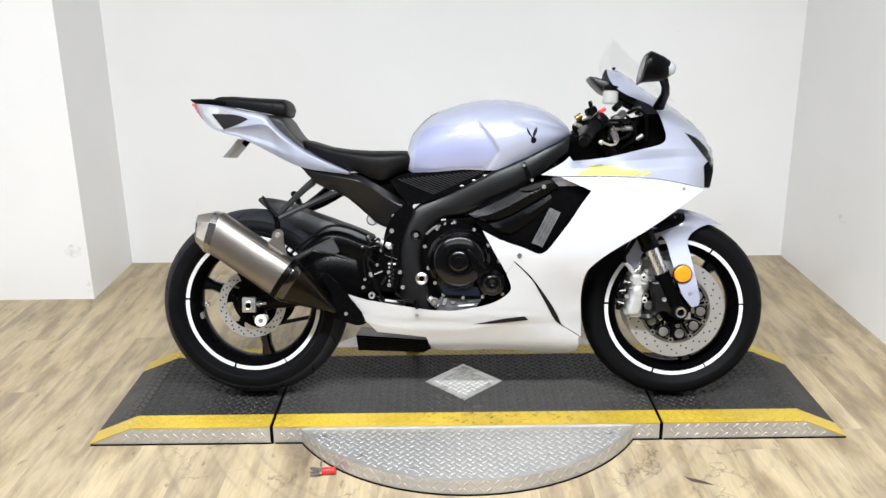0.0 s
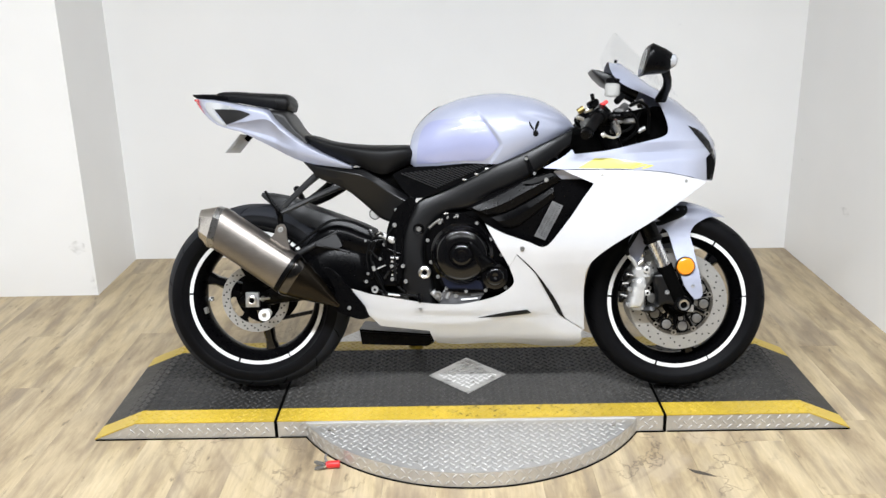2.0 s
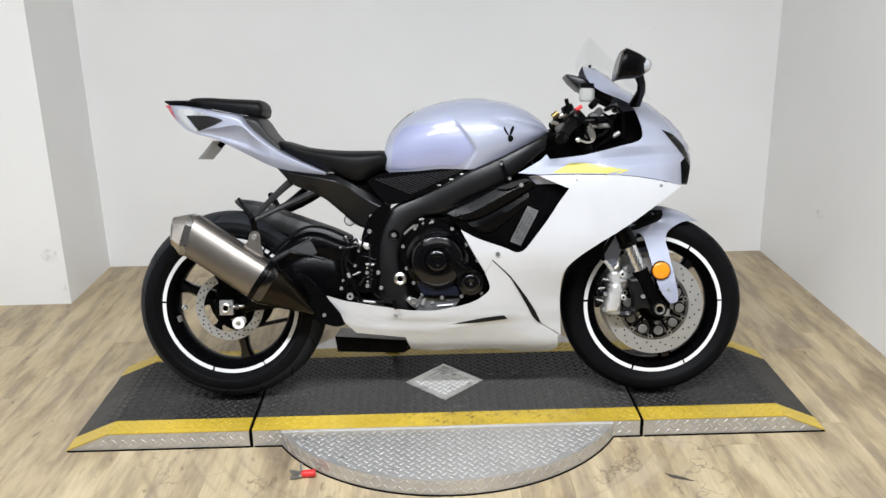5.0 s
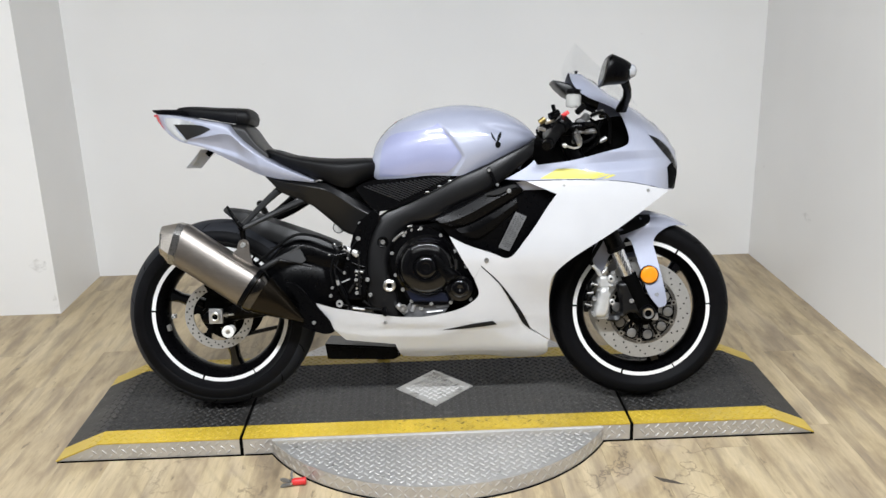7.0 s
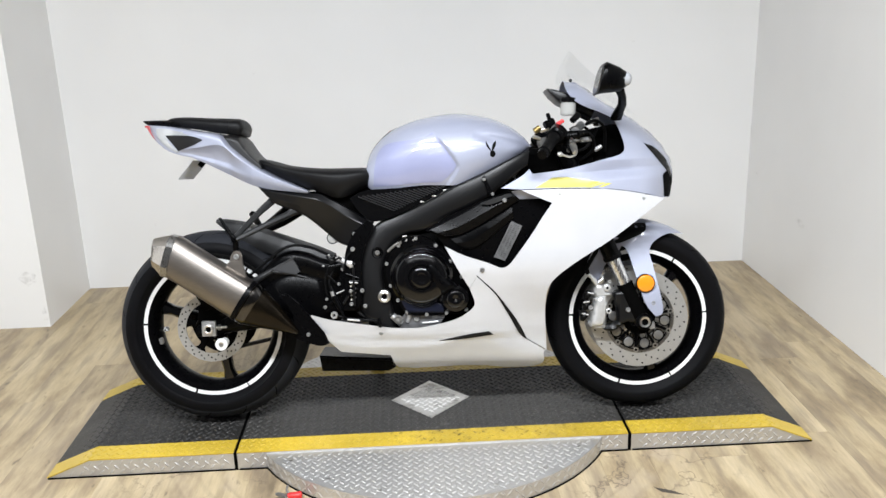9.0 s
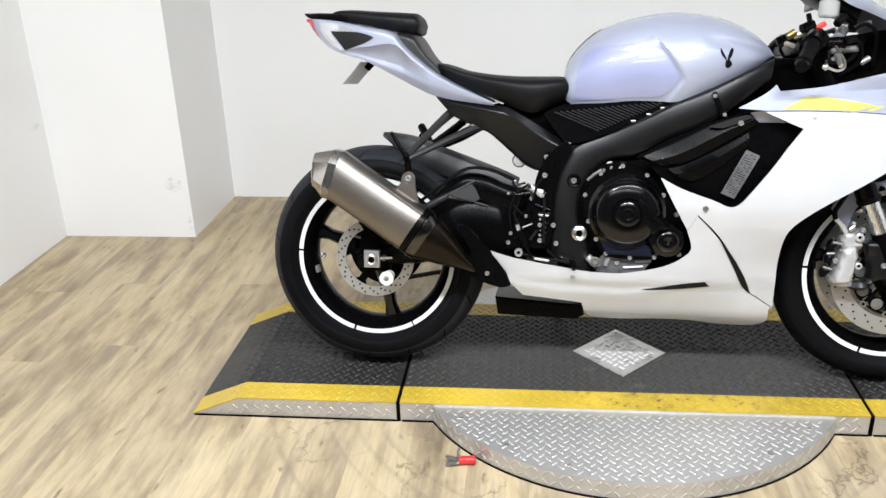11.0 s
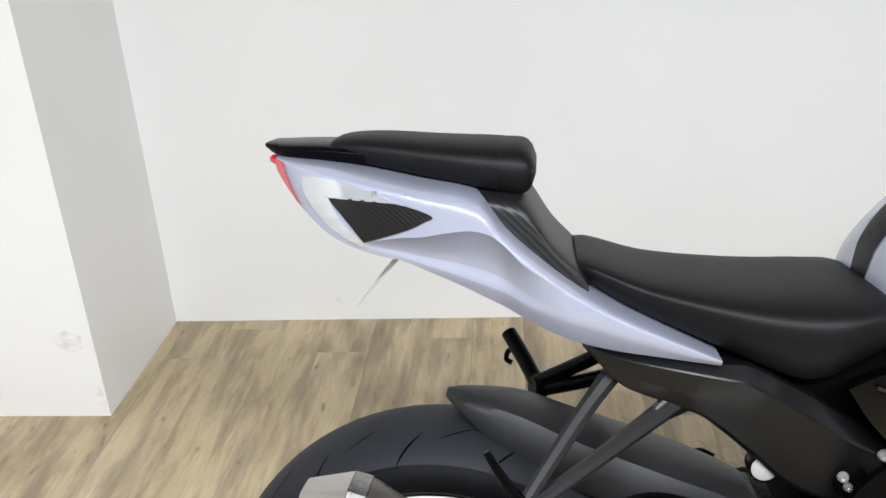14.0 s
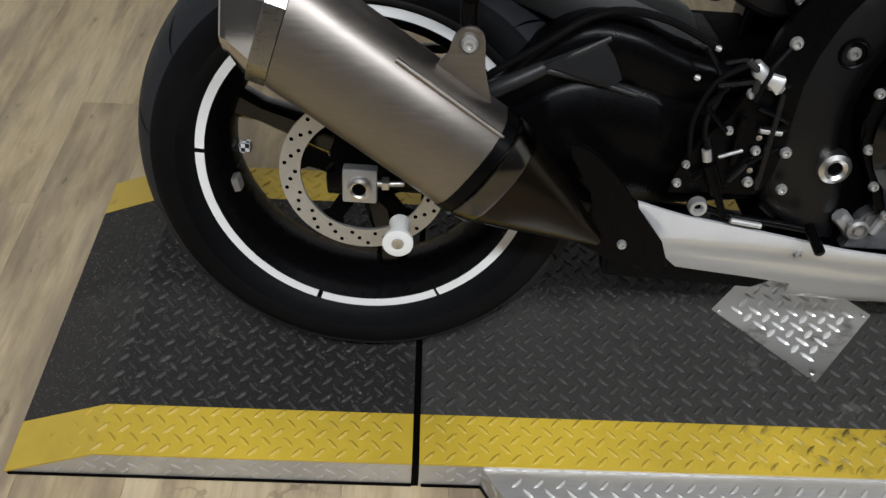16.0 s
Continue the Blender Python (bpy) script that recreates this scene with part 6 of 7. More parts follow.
belly_line = [(0.15, 0.467, 1), (0.203, 0.412), (0.25, 0.349), (0.283, 0.297), (0.303, 0.253, 1), (0.371, 0.207, 1), (0.362, 0.205), (0.364, 0.17), (0.345, 0.152), (0.31, 0.147), (0.24, 0.147), (0.17, 0.158), (0.07, 0.164), (-0.03, 0.16), (-0.1, 0.164, 1), (-0.112, 0.178), (-0.124, 0.212, 1), (-0.28, 0.229, 1), (-0.318, 0.273), (-0.347, 0.321), (-0.362, 0.359, 1), (-0.309, 0.342), (-0.266, 0.334), (-0.131, 0.312), (-0.069, 0.309), (-0.015, 0.311), (0.078, 0.331), (0.121, 0.353), (0.143, 0.38), (0.129, 0.427, 1)]
for s in (-1, 1):
    uf = part("side_fairing", shell(upper_line, fair, 0.005, 0.02, s), WHITE, bike, "gloss white side fairing")
    bp = part("belly_pan", shell(belly_line, crease, 0.005, 0.016, s), WHITE, bike, "gloss white belly pan")
    part("side_vent", shell([(0.205, 0.413, 1), (0.251, 0.354), (0.284, 0.3), (0.306, 0.251, 1), (0.281, 0.275), (0.255, 0.324), (0.225, 0.378)], lambda x, z: fair(x, z) + 0.0025, 0.006, 0.02, s), BLACKFILM, uf, "slim black air slot")
    part("belly_vent", shell([(0.029, 0.262, 1), (0.12, 0.279), (0.186, 0.287, 1), (0.200, 0.274, 1), (0.109, 0.264)], lambda x, z: crease(x, z) + 0.0015, 0.006, 0.02, s), BLACKFILM, bp, "slim black air slot")
    bolt_head(0.167, s * (fair(0.167, 0.487) - 0.001), 0.487, 0.0085, uf, DULL, side=s)
    bolt_head(-0.149, s * (fair(-0.149, 0.291) - 0.001), 0.291, 0.007, bp, side=s)
    bolt_head(0.660, s * (fair(0.66, 0.688) - 0.002), 0.685, 0.006, uf, side=s)
    bolt_head(0.405, s * (fair(0.405, 0.708) - 0.001), 0.7085, 0.005, uf, PLASTICWHITE, side=s)
part("belly_floor", box((-0.08, -0.07, 0.185), (0.28, 0.07, 0.20), 0.006), MATT, bike, "black belly pan floor")
part("collector_box", prism([(-0.361, 0.202, 1), (-0.119, 0.185, 1), (-0.114, 0.157, 1), (-0.137, 0.145, 1), (-0.353, 0.151, 1)], -0.038, 0.12, 4, 0.006), SATIN, bike, "black exhaust collector box under the belly")

# inner side panel with its sticker
inner_line = [(-0.002, 0.607, 1), (0.071, 0.649), (0.127, 0.672), (0.184, 0.697), (0.279, 0.724, 1), (0.39, 0.682, 1), (0.36, 0.637), (0.33, 0.591), (0.29, 0.537), (0.258, 0.497), (0.232, 0.484), (0.186, 0.500), (0.110, 0.528), (0.054, 0.565, 1), (0.022, 0.598)]
for s in (-1, 1):
    ip = part("inner_panel", shell(inner_line, lambda x, z: 0.198 - 0.10 * max(0, 0.60 - z) - 0.02 * max(0, 0.15 - x), 0.006, 0.03, s), SATIN, bike, "black inner fairing panel")
    if s < 0:
        part("duct_blade", spar([(0.013, 0.612), (0.098, 0.650), (0.184, 0.692), (0.262, 0.717)], [(0.060, 0.590), (0.120, 0.598), (0.200, 0.640), (0.285, 0.692)], lambda x, z: 0.205, [(0, 0.0), (0.04, 0.005), (0.30, 0.009), (0.52, 0.013), (0.56, 0.0125), (0.97, 0.003), (1, -0.002)], 0.02, -1, 24), SATIN, ip, "black air duct blade", 25)
        part("lower_blade", spar([(0.075, 0.582), (0.125, 0.597), (0.205, 0.638), (0.262, 0.672)], [(0.112, 0.552), (0.150, 0.552), (0.200, 0.585), (0.268, 0.640)], lambda x, z: 0.201, [(0, 0.0), (0.05, 0.004), (0.45, 0.008), (0.5, 0.0075), (0.96, 0.002), (1, -0.002)], 0.02, -1, 20), SATIN, ip, "black lower duct blade", 25)
        part("duct_mesh", shell([(0.165, 0.686, 1), (0.25, 0.712), (0.262, 0.705, 1), (0.20, 0.682)], lambda x, z: 0.224, 0.004, 0.02), CARBON, ip)
        bolt_head(0.240, -0.222, 0.693, 0.008, ip)
        st = part("sticker", shell([(0.260, 0.629, 1), (0.293, 0.614, 1), (0.238, 0.509, 1), (0.205, 0.522, 1)], lambda x, z: 0.2055, 0.002, 0.03), LABELGREY, ip, "silver sticker with small dark print")
        ta, tb, tc = Vector((0.260, 0.629)), Vector((0.293, 0.614)), Vector((0.205, 0.522))
        dn = (tc - ta).normalized() * 0.0016
        for col, count in ((0, 19), (1, 19), (2, 19)):
            for k in range(count):
                f = 0.05 + 0.9 * k / count
                if (k * 7 + col * 5) % 6 == 0:
                    continue
                ln = 0.24 - 0.05 * ((k * 5 + col) % 3)
                p0 = ta.lerp(tc, f) + (tb - ta) * (0.10 + 0.28 * col)
                p1 = p0 + (tb - ta) * ln
                part("print_bar", prism([(p0.x, p0.y, 1), (p1.x, p1.y, 1), (p1.x + dn.x, p1.y + dn.y, 1), (p0.x + dn.x, p0.y + dn.y, 1)], -0.2062, -0.2054), BLACKFILM, st)
    part("cowl_wedge", shell([(0.262, 0.718, 1), (0.290, 0.722), (0.305, 0.715), (0.383, 0.680, 1), (0.36, 0.676), (0.315, 0.680), (0.29, 0.692)], lambda x, z: 0.202 + 0.7 * (z - 0.70), 0.01, 0.012, s), SILVER, ip, "silver cowl edge set back under the fairing")

# nose: both sides meet on the middle line
SIL = list(((0.452, 1.062), (0.471, 1.057), (0.506, 1.046), (0.584, 0.988), (0.649, 0.949), (0.701, 0.910), (0.747, 0.868), (0.780, 0.822), (0.795, 0.784), (0.796, 0.732), (0.786, 0.680)))


def nose(x, z):
    u = min(1, to_line(x, z, SIL) / 0.15)
    ridge = 0.013 * max(0, 1 - abs(z - 0.775 - 0.05 * (x - 0.6)) / 0.028) * min(1, max(0, (x - 0.45) / 0.1))
    return max(0.0006, (fair(x, z) - ridge) * math.sqrt(max(0, 1 - (1 - u) ** 2)))


nose_line = [(0.230, 0.729, 1), (0.292, 0.763), (0.317, 0.784, 1), (0.326, 0.769, 1), (0.429, 0.780), (0.526, 0.802), (0.590, 0.818), (0.609, 0.838), (0.604, 0.881), (0.588, 0.928), (0.551, 0.950), (0.497, 0.972), (0.465, 0.997), (0.450, 1.030), (0.452, 1.062, 1), (0.471, 1.057), (0.506, 1.046), (0.584, 0.988), (0.649, 0.949), (0.701, 0.910), (0.747, 0.868), (0.780, 0.822), (0.795, 0.784), (0.796, 0.732), (0.786, 0.680, 1), (0.727, 0.684, 1), (0.663, 0.700), (0.561, 0.717), (0.416, 0.7235), (0.292, 0.7235, 1)]
for s in (-1, 1):
    nf = part("nose_fairing", shell(nose_line, nose, 0.004, 0.013, s), SILVER, bike, "silver-blue nose fairing")
    for k in range(3):
        f = 0.018 * k
        pts = [(0.332, 0.7275, 1), (0.385, 0.756, 1), (0.430, 0.756, 1), (0.530, 0.7385, 1), (0.486, 0.7245, 1)] if k == 0 else [(0.482 + 2 * f - 0.034, 0.7235, 1), (0.487 + 2 * f - 0.026, 0.7235, 1), (0.556 + f * 0.9 - 0.028, 0.7365 - 0.002 * k, 1), (0.546 + f * 0.9 - 0.028, 0.7395 - 0.002 * k, 1)]
        part("yellow_flash", shell(pts, lambda x, z: nose(x, z) + 0.001, 0.002, 0.02, s), YELLOWFILM, nf, "acid yellow film flash")
    part("headlight", shell([(0.678, 0.853, 1), (0.718, 0.838), (0.754, 0.806), (0.776, 0.772), (0.784, 0.742, 1), (0.764, 0.758), (0.738, 0.786), (0.708, 0.816)], lambda x, z: nose(x, z) + 0.002, 0.006, 0.014, s), SATIN, nf, "dark slanted headlight")
    part("air_intake", shell([(0.735, 0.752, 1), (0.760, 0.766), (0.786, 0.752), (0.790, 0.720), (0.776, 0.684, 1), (0.742, 0.686, 1)], lambda x, z: nose(x, z) + 0.002, 0.006, 0.02, s), MATT, nf, "black ram air intake")
    part("inner_cowl", shell([(0.31, 0.770, 1), (0.43, 0.775), (0.53, 0.795), (0.62, 0.815, 1), (0.63, 0.89), (0.60, 0.915), (0.53, 0.905, 1), (0.47, 0.872), (0.40, 0.835), (0.33, 0.825, 1)], lambda x, z: 0.085 if s < 0 else 0.12, 0.004, 0.04, s), MATT, nf, "black inside of the nose")
SCREEN = [(0.474, 1.156), (0.514, 1.116), (0.555, 1.074), (0.628, 1.002), (0.70, 0.93)]
screen_line = [(0.452, 1.050, 1), (0.446, 1.090), (0.474, 1.156, 1), (0.555, 1.074), (0.600, 1.030), (0.640, 0.985), (0.662, 0.945, 1), (0.584, 0.985), (0.506, 1.043)]
for s in (-1, 1):
    sc = part("windscreen", shell(screen_line, lambda x, z: max(0.0004, 0.125 * math.sqrt(max(0, 1 - (1 - min(1, to_line(x, z, SCREEN) / 0.10)) ** 2))), 0.0025, 0.02, s), GLASS, bike, "clear tall windscreen")
    sc.visible_shadow = False
    bolt_head(0.462, s * 0.105, 1.052, 0.006, sc, SATIN, side=s)

# ---- fork, front brake and mudguard ----
fd_ = Vector((-0.3987, 0, 0.917))
for s in (-1, 1):
    foot = Vector((0.664, s * 0.108, 0.312))
    leg = part("fork_tube", rod(foot + fd_ * 0.205, foot + fd_ * 0.66, 0.0275, bevel=0.003, seg=24), SATIN, bike, "black upside-down fork leg")
    part("stanchion", rod(foot + fd_ * 0.10, foot + fd_ * 0.206, 0.0215, seg=24), CHROME, leg, "chrome fork stanchion")
    part("dust_seal", rod(foot + fd_ * 0.198, foot + fd_ * 0.214, 0.030, bevel=0.003, seg=24), RUBBER, leg)
    part("fork_bottom", loft([(foot + fd_ * 0.115, fd_, 0.024, 0.025), (foot + fd_ * 0.06, fd_, 0.024, 0.026), (foot, fd_, 0.024, 0.025), (foot - fd_ * 0.022 + Vector((0.006, 0, 0)), fd_, 0.019, 0.022)], 24, 2.6), MATT, leg, "black cast fork bottom")
    part("axle_boss", turned([(s * 0.10, 0.018), (s * 0.10, 0.026), (s * 0.134, 0.026), (s * 0.137, 0.023), (s * 0.137, 0.018)], (FX + 0.002, FZ), 28), SATIN, leg)
    bracket = [(0.582, 0.388, 1), (0.606, 0.396), (0.641, 0.390, 1), (0.659, 0.336), (0.686, 0.300), (0.678, 0.279, 1), (0.654, 0.289), (0.619, 0.295), (0.584, 0.268), (0.551, 0.271, 1), (0.548, 0.286, 1), (0.578, 0.289), (0.595, 0.307), (0.589, 0.355)]
    part("caliper_mount", shell(bracket, puffed(bracket, lambda x, z: 0.116, 0.010, 0.012), 0.03, 0.012, s), GREYPLASTIC, leg, "black cast caliper mount")
    bolt_head(0.625, s * 0.128, 0.335, 0.0085, leg, CAST, side=s)
    ax_ = part("front_axle", turned([(s * 0.13, 0.011), (s * 0.147, 0.011), (s * 0.148, 0.0165), (s * 0.13, 0.0175)], (FX + 0.002, FZ), 24), STEEL, leg, "bright hollow axle end")
    part("axle_bore", turned([(s * 0.140, 0.0002), (s * 0.140, 0.0112)], (FX + 0.002, FZ), 20, False), MATT, ax_)
    body = [(0.524, 0.374, 1), (0.539, 0.384), (0.556, 0.381, 1), (0.561, 0.357), (0.557, 0.333), (0.551, 0.298), (0.540, 0.286, 1), (0.513, 0.286, 1), (0.507, 0.298), (0.515, 0.334)]
    cal = part("front_caliper", shell(body, puffed(body, lambda x, z: 0.128, 0.012, 0.014), 0.05, 0.008, s), SILVERCAST, leg, "silver radial brake caliper")
    block = [(0.519, 0.398, 1), (0.528, 0.416), (0.548, 0.416), (0.557, 0.398), (0.572, 0.386), (0.568, 0.377, 1), (0.522, 0.377, 1)]
    part("caliper_block", shell(block, puffed(block, lambda x, z: 0.122, 0.010, 0.008), 0.04, 0.008, s), SILVERCAST, cal)
    foot_ = [(0.500, 0.302, 1), (0.512, 0.300), (0.541, 0.292), (0.556, 0.296, 1), (0.553, 0.278, 1), (0.530, 0.276), (0.503, 0.284, 1)]
    part("caliper_foot", shell(foot_, puffed(foot_, lambda x, z: 0.120, 0.010, 0.006), 0.04, 0.008, s), CAST, cal)
    for bx, bz, r in ((0.560, 0.407, 0.0105), (0.563, 0.334, 0.0085)):
        eye_ = part("lug", turned([(s * 0.118, 0.0042), (s * 0.118, r), (s * 0.136, r), (s * 0.137, r * 0.8), (s * 0.137, 0.0042)], (bx, bz), 18), SILVERCAST, cal, "drilled mounting lug")
        part("lug_bore", turned([(s * 0.133, 0.0002), (s * 0.133, 0.0044)], (bx, bz), 12, False), MATT, eye_)
    for bx, bz, r in ((0.508, 0.345, 0.0100), (0.502, 0.297, 0.0075), (0.545, 0.286, 0.0070), (0.568, 0.425, 0.0090), (0.520, 0.372, 0.0065)):
        bolt_head(bx, s * 0.126, bz, r * 0.85, cal, CAST, side=s, deep=0.007)
    for y_, zc in ((0.496, 0.352), (0.488, 0.318), (0.500, 0.385)):
        part("pad_pin", loft([((y_ - 0.006, s * 0.112, zc - 0.016), (0.2, 0, 1), 0.006, 0.010), ((y_, s * 0.114, zc), (0.2, 0, 1), 0.013, 0.014), ((y_ + 0.005, s * 0.112, zc + 0.014), (0.2, 0, 1), 0.006, 0.010)], 12, 3), SATIN, cal, "black caliper inner half")
    for a_, b_ in (((0.480, 0.328), (0.502, 0.322)), ((0.486, 0.362), (0.506, 0.364)), ((0.500, 0.392), (0.520, 0.388))):
        part("pad_clip", rod((a_[0], s * 0.124, a_[1]), (b_[0], s * 0.126, b_[1]), 0.0036, bevel=0.001, seg=8), DULL, cal)
    for a_, b_, r in (((0.532, 0.415), (0.518, 0.436), 0.0075), ((0.518, 0.436), (0.503, 0.451), 0.006), ((0.538, 0.420), (0.548, 0.444), 0.006)):
        part("hose_union", rod((a_[0], s * 0.122, a_[1]), (b_[0], s * 0.120, b_[1]), r, bevel=0.001, seg=10), SILVERCAST, cal, "bright hose union")
    part("brake_hose", hose([(0.503, s * 0.12, 0.451), (0.500, s * 0.12, 0.470), (0.512, s * 0.115, 0.490), (0.54, s * 0.10, 0.54), (0.53, s * 0.08, 0.60)], 0.0065), RUBBER, cal)
    part("hose_bolt", rod((0.535, s * 0.128, 0.424), (0.548, s * 0.128, 0.435), 0.008, bevel=0.001), STEEL, cal)
    part("steering_stop", box((0.43, s * 0.05 - 0.05, 0.79), (0.53, s * 0.05 + 0.05, 0.82), 0.008), MATT, leg)
part("speed_sensor", box((0.696, -0.096, 0.266), (0.717, -0.076, 0.288), 0.003), CAST, bike, "small pale wheel speed sensor")
part("triple_clamp", box((0.38, -0.14, 0.855), (0.47, 0.14, 0.885), 0.01, m=Matrix.Identity(4)), SATIN, bike, "black top triple clamp")
fender_line = [(0.560, 0.540, 1), (0.605, 0.556), (0.638, 0.590), (0.668, 0.611), (0.715, 0.610), (0.776, 0.590), (0.830, 0.560, 1), (0.768, 0.566), (0.722, 0.545), (0.703, 0.514), (0.709, 0.476), (0.722, 0.40), (0.733, 0.327), (0.709, 0.313, 1), (0.675, 0.360), (0.653, 0.443), (0.632, 0.520), (0.60, 0.536)]
FEND = [(0.54, 0.555), (0.605, 0.580), (0.638, 0.596), (0.668, 0.613), (0.715, 0.613), (0.776, 0.592), (0.835, 0.560)]


def guard(x, z):
    top = min(1, to_line(x, z, FEND) / 0.055)
    leg_ = min(1, max(0, (0.56 - z) / 0.2))
    return max(0.0006, 0.082 * math.sqrt(max(0, 1 - (1 - top) ** 2)) + 0.055 * leg_ * leg_ * (3 - 2 * leg_))


for s in (-1, 1):
    ff = part("front_mudguard", shell(fender_line, guard, 0.004, 0.018, s), SILVER, bike, "silver-blue front mudguard")
    part("rear_blade", shell([(0.505, 0.470, 1), (0.545, 0.545), (0.60, 0.560), (0.628, 0.545, 1), (0.60, 0.50), (0.565, 0.47), (0.545, 0.40, 1), (0.53, 0.43)], lambda x, z: 0.070, 0.004, 0.02, s), SILVER, ff, "silver-blue mudguard blade")
    # dark skin laid on the guard paints in the shading near its top
    part("shade_skin", shell([(0.560, 0.546, 1), (0.605, 0.560), (0.655, 0.598), (0.70, 0.602, 1), (0.69, 0.575), (0.64, 0.552), (0.60, 0.540)], lambda x, z: guard(x, z) + 0.002, 0.003, 0.02, s), GREYPLASTIC, ff, "dark grey skin painting shade on the upper mudguard")
    am = part("reflector", turned([(s * 0.130, 0.0275), (s * 0.139, 0.0275), (s * 0.141, 0.0255)] + [(s * (0.141 + 0.001 * k), 0.0255 * (1 - (k / 5) ** 2) + 0.0002) for k in range(1, 6)], (0.679, 0.418), 32, False), AMBER, ff, "round amber side reflector")
    part("reflector_ring", turned([(s * 0.130, 0.0276), (s * 0.130, 0.0295), (s * 0.140, 0.0295), (s * 0.1415, 0.0278)], (0.679, 0.418), 32), SATIN, am)
    bolt_head(0.703, s * 0.133, 0.355, 0.008, ff, side=s)

# ---- handlebars, dash, mirrors ----
for s in (-1, 1):
    g0, g1 = Vector((0.412, s * 0.165, 0.893)), Vector((0.343, s * 0.325, 0.822))
    gd = (g1 - g0).normalized()
    bar = part("handlebar", rod(g0 - gd * 0.02, g1, 0.011, seg=16), SATIN, bike, "black clip-on handlebar")
    part("grip", loft([(g0 + gd * 0.045, gd, 0.0165, 0.0165), (g0 + gd * 0.05, gd, 0.019, 0.019), (g0 + gd * 0.06, gd, 0.0165, 0.0165), (g0 + gd * 0.155, gd, 0.0165, 0.0165), (g0 + gd * 0.163, gd, 0.019, 0.019), (g0 + gd * 0.168, gd, 0.018, 0.018)], 20, 2), RUBBER, bar, "black ribbed rubber grip")
    part("bar_end", rod(g0 + gd * 0.168, g0 + gd * 0.188, 0.0165, 0.014, bevel=0.002), SATIN, bar)
    sw = part("switch_block", loft([(g0 - gd * 0.005, gd, 0.020, 0.022), (g0, gd, 0.024, 0.026), (g0 + gd * 0.035, gd, 0.024, 0.026), (g0 + gd * 0.042, gd, 0.018, 0.020)], 16, 4), SATIN, bar, "black switch block")
    if s < 0:
        part("kill_switch", box((-0.012, -0.012, -0.004), (0.012, 0.012, 0.008), 0.003, m=Matrix.Translation(g0 + gd * 0.010 + Vector((0.010, 0, 0.030))) @ Matrix.Rotation(radians(-32), 4, "Y")), REDPLASTIC, sw, "red kill switch")
        part("cable_union", rod(g0 + Vector((-0.03, -0.02, 0.012)), g0 + Vector((-0.055, -0.012, 0.004)), 0.008, bevel=0.001), STEEL, sw)
        part("throttle_cable", hose([g0 + Vector((-0.055, -0.012, 0.004)), g0 + Vector((-0.08, 0.0, -0.02)), g0 + Vector((-0.06, 0.05, -0.04))], 0.004), RUBBER, sw)
    lv0 = g0 + Vector((0.055, 0, -0.012))
    lever = part("hand_lever", hose([(0.447, s * 0.205, 0.872), (0.453, s * 0.25, 0.843), (0.447, s * 0.285, 0.823), (0.425, s * 0.31, 0.815), (0.400, s * 0.325, 0.822)], 0.0032, 10), STEEL, bar, "bare alloy hand lever")
    part("lever_ball", loft([((0.402, s * 0.324, 0.8215), (-1, 0, 0.2), 0.004, 0.004), ((0.396, s * 0.326, 0.823), (-1, 0, 0.2), 0.0085, 0.0085), ((0.388, s * 0.328, 0.8245), (-1, 0, 0.2), 0.004, 0.004)], 12, 2), STEEL, lever)
    part("perch", rod(lv0 + Vector((-0.03, 0, 0)), lv0 + Vector((0.012, 0, 0)), 0.015, bevel=0.003), SATIN, bar)
    if s < 0:
        part("master_cylinder", rod(lv0 + Vector((0.0, 0.02, 0.012)), lv0 + Vector((0.03, 0.09, 0.035)), 0.013, bevel=0.002), CAST, bar, "silver brake master cylinder")
        for a, b, r, m_ in (((0.373, -0.235, 0.946), (0.378, -0.235, 0.926), 0.006, SATIN), ((0.352, -0.215, 0.906), (0.334, -0.215, 0.894), 0.009, GOLD), ((0.395, -0.20, 0.925), (0.366, -0.21, 0.912), 0.011, SATIN), ((0.330, -0.22, 0.880), (0.352, -0.21, 0.872), 0.006, STEEL), ((0.455, -0.17, 0.925), (0.478, -0.15, 0.945), 0.010, RUBBER), ((0.468, -0.20, 0.884), (0.498, -0.18, 0.890), 0.007, SATIN), ((0.442, -0.235, 0.853), (0.449, -0.26, 0.826), 0.0075, STEEL), ((0.480, -0.15, 0.866), (0.520, -0.14, 0.870), 0.008, CAST), ((0.53, -0.12, 0.835), (0.552, -0.12, 0.848), 0.007, CAST)):
            part("control_fitting", rod(a, b, r, bevel=0.0015, seg=12), m_, bar, "small control fitting")
        cup = part("brake_reservoir", rod((0.453, s * 0.10, 0.945), (0.455, s * 0.10, 0.985), 0.024, bevel=0.003, seg=24), FLUID, bar, "clouded brake fluid reservoir")
        part("reservoir_cap", rod((0.455, s * 0.10, 0.985), (0.456, s * 0.10, 1.0), 0.0255, bevel=0.003, seg=24), SATIN, cup)
        part("reservoir_stay", hose([(0.475, s * 0.10, 0.95), (0.50, s * 0.10, 0.94), (0.52, s * 0.09, 0.93)], 0.007, 10), SATIN, cup)
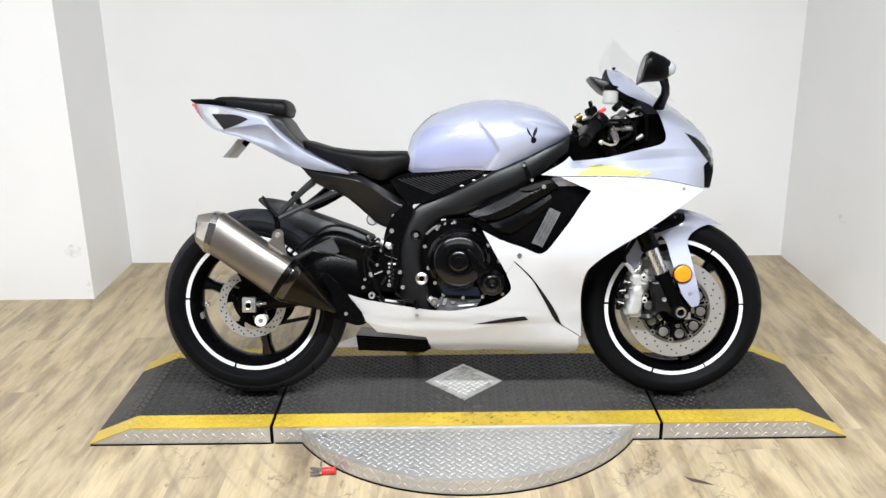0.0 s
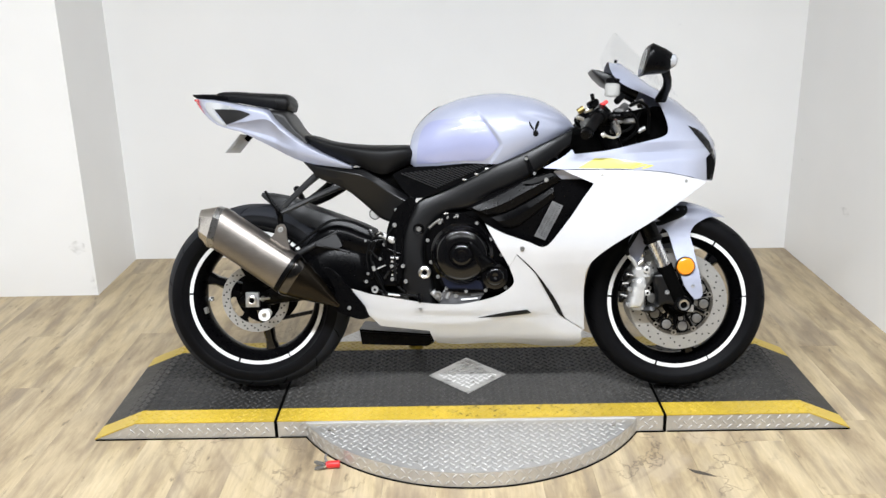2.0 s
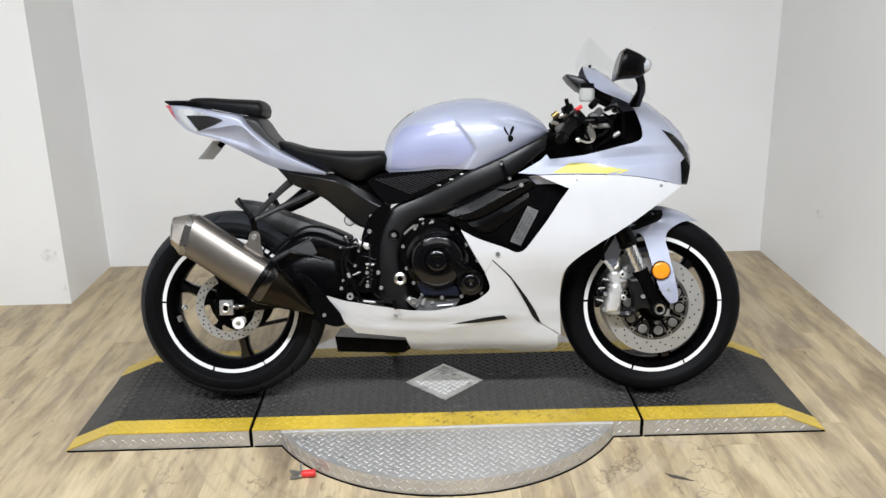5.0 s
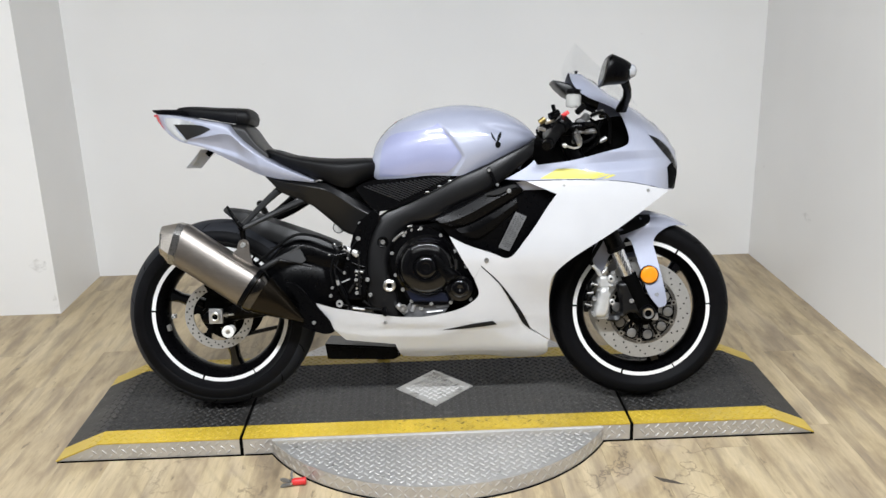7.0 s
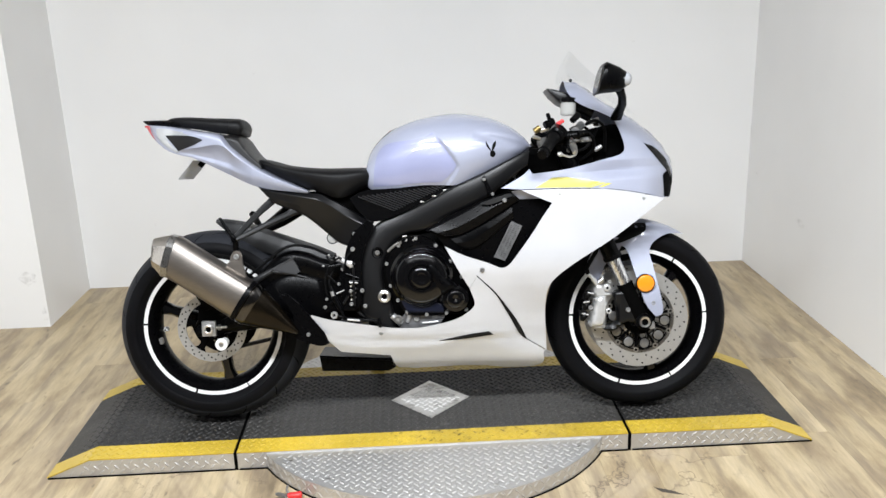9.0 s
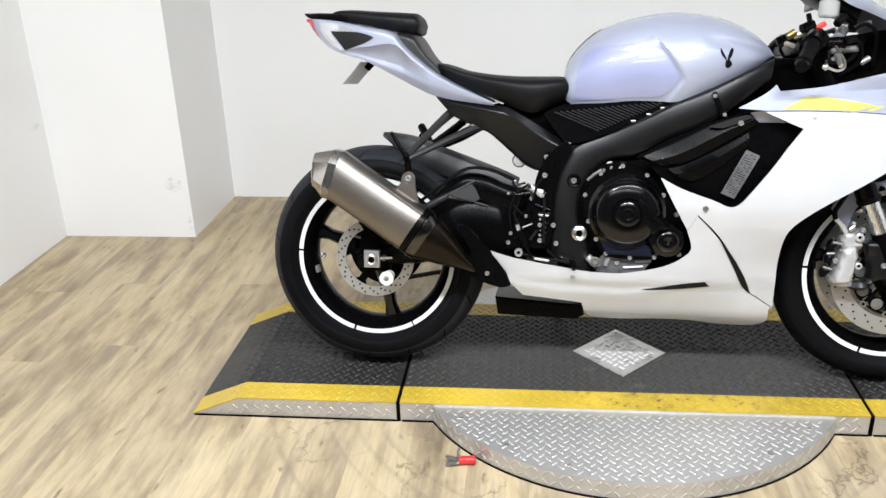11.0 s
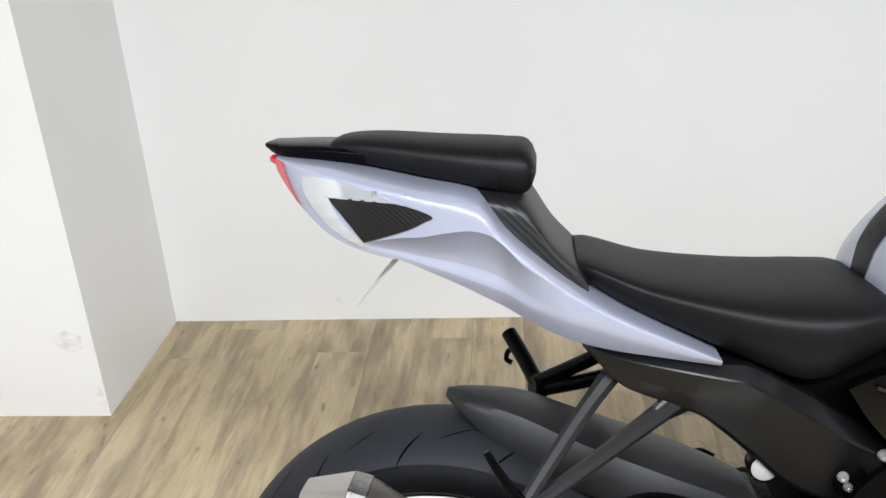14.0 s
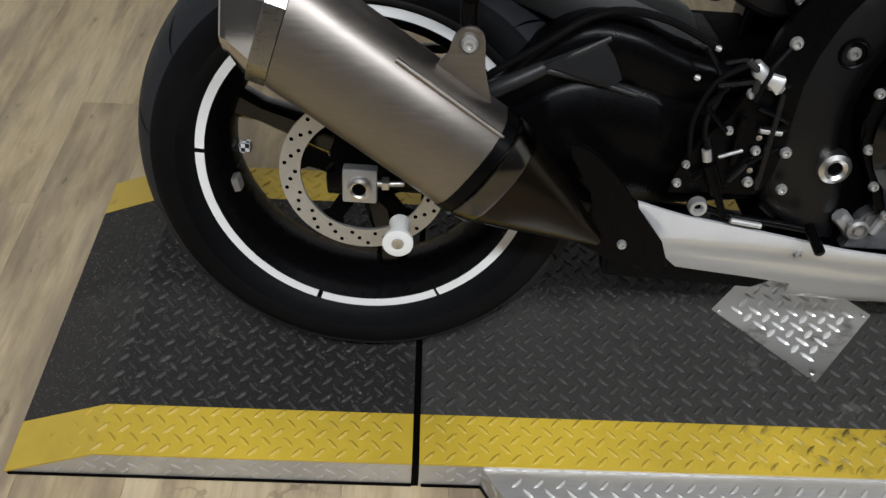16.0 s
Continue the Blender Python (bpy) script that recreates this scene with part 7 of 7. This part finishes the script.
    for pts in ([g0 + Vector((0.06, s * -0.02, 0.0)), (0.51, s * 0.16, 0.885), (0.525, s * 0.13, 0.84), (0.48, s * 0.10, 0.80)], [g0 + Vector((0.03, 0, -0.03)), (0.45, s * 0.17, 0.835), (0.50, s * 0.15, 0.845), (0.54, s * 0.11, 0.90)], [g0 + Vector((0.085, 0, 0.02)), (0.53, s * 0.15, 0.925), (0.56, s * 0.13, 0.90), (0.565, s * 0.10, 0.83)]):
        part("control_cable", hose(pts, 0.005), RUBBER, bar, "black control cable")
    for a, b in (((0.445, s * 0.175, 0.862), (0.478, s * 0.165, 0.868)), ((0.50, s * 0.16, 0.915), (0.54, s * 0.14, 0.93)), ((0.44, s * 0.16, 0.835), (0.47, s * 0.15, 0.85))):
        part("fitting", rod(a, b, 0.0065, bevel=0.002), DULL, bar, "bright fitting")
    head = [((0.511, s * 0.302, 1.030), 0.036, 0.046), ((0.513, s * 0.302, 1.031), 0.045, 0.056), ((0.522, s * 0.302, 1.035), 0.0465, 0.058), ((0.532, s * 0.302, 1.035), 0.043, 0.055), ((0.560, s * 0.302, 1.030), 0.036, 0.050), ((0.580, s * 0.302, 1.025), 0.029, 0.042), ((0.591, s * 0.302, 1.022), 0.016, 0.026)]
    mm = part("mirror", loft([(c, (1, 0, -0.26), a, b) for c, a, b in head], 24, 3.2), SATIN, bike, "black mirror on a flared stalk")
    part("mirror_glass", loft([((0.5115, s * 0.302, 1.030), (1, 0, -0.26), 0.037, 0.047), ((0.5095, s * 0.302, 1.0305), (1, 0, -0.26), 0.035, 0.045)], 24, 3.2), DARKCHROME, mm)
    part("signal_lens", loft([((0.578, s * 0.308, 1.030), (1, 0, -0.26), 0.022, 0.037), ((0.592, s * 0.308, 1.028), (1, 0, -0.26), 0.021, 0.033), ((0.603, s * 0.308, 1.026), (1, 0, -0.26), 0.012, 0.018)], 20, 2.6), SIGNALLENS, mm, "clear turn signal lens")
    part("stalk", loft([((0.574, s * 0.296, 1.004), (0.15, -s * 0.9, -1), 0.014, 0.010), ((0.588, s * 0.265, 0.984), (0.2, -s * 1.0, -1), 0.012, 0.009), ((0.598, s * 0.215, 0.966), (0.1, -s * 1.2, -1), 0.013, 0.010), ((0.596, s * 0.180, 0.950), (0, -s * 0.8, -1), 0.015, 0.011), ((0.592, s * 0.158, 0.934), (0, -s * 0.5, -1), 0.018, 0.012), ((0.592, s * 0.150, 0.926), (0, -s * 0.5, -1), 0.017, 0.010)], 16, 2.6), SATIN, mm, "flared black mirror stalk")
part("dash", loft([((0.396, 0, 1.033), (1, 0, -0.3), 0.003, 0.055), ((0.412, 0, 1.022), (1, 0, -0.3), 0.012, 0.065), ((0.44, 0, 1.006), (1, 0, -0.35), 0.020, 0.072), ((0.48, 0, 0.988), (1, 0, -0.4), 0.022, 0.07), ((0.54, 0, 0.955), (1, 0, -0.4), 0.022, 0.06)], 20, 4), GREYPLASTIC, bike, "dark grey instrument dash")
part("nose_frame", box((0.50, -0.06, 0.80), (0.66, 0.06, 0.905), 0.02), MATT, bike, "black nose sub-frame")
part("steering_head", box((0.30, -0.08, 0.68), (0.42, 0.08, 0.85), 0.02), MATT, bike, "black steering head")
part("seat_base", box((-0.34, -0.085, 0.655), (-0.15, 0.085, 0.750), 0.015), MATT, bike, "black seat base")
part("airbox", box((-0.14, -0.11, 0.60), (0.30, 0.11, 0.76), 0.03), MATT, bike, "black airbox below the tank")

# ---- side stand on the far side ----
ss = part("side_stand", hose([(-0.10, 0.13, 0.26), (-0.15, 0.24, 0.165), (-0.20, 0.335, 0.082)], 0.010, 10), SATIN, bike, "black side stand")
part("stand_foot", box((-0.225, 0.315, 0.070), (-0.175, 0.352, 0.078), 0.003), SATIN, ss)

# ---- floor boards ----
bm = box((-0.5, -0.5, -0.004), (0.5, 0.5, 0.0))
bmesh.ops.bevel(bm, geom=[e for e in bm.edges if all(v.co.z > -0.001 for v in e.verts)], offset=0.0004, segments=1, affect="EDGES")
plank_mesh = bpy.data.meshes.new("plank")
bm.to_mesh(plank_mesh)
bm.free()
plank_mesh.materials.append(PLANK)
PW = 0.152
rng = random.Random(7)
cols = int((XR - XL) / PW) + 1
for i in range(cols):
    x0 = XL + i * PW
    x1 = min(XR, x0 + PW)
    y = YF - rng.uniform(0.1, 1.1)
    while y < YB:
        long = 1.22
        y0, y1 = max(YF, y), min(YB, y + long)
        if y1 - y0 > 0.02 and x1 - x0 > 0.01:
            ob = new("plank", plank_mesh)
            ob.parent = FLOOR
            ob.matrix_basis = Matrix.LocRotScale(((x0 + x1) / 2, (y0 + y1) / 2, 0), None, (x1 - x0 - 0.0004, y1 - y0 - 0.0004, 1))
        y += long
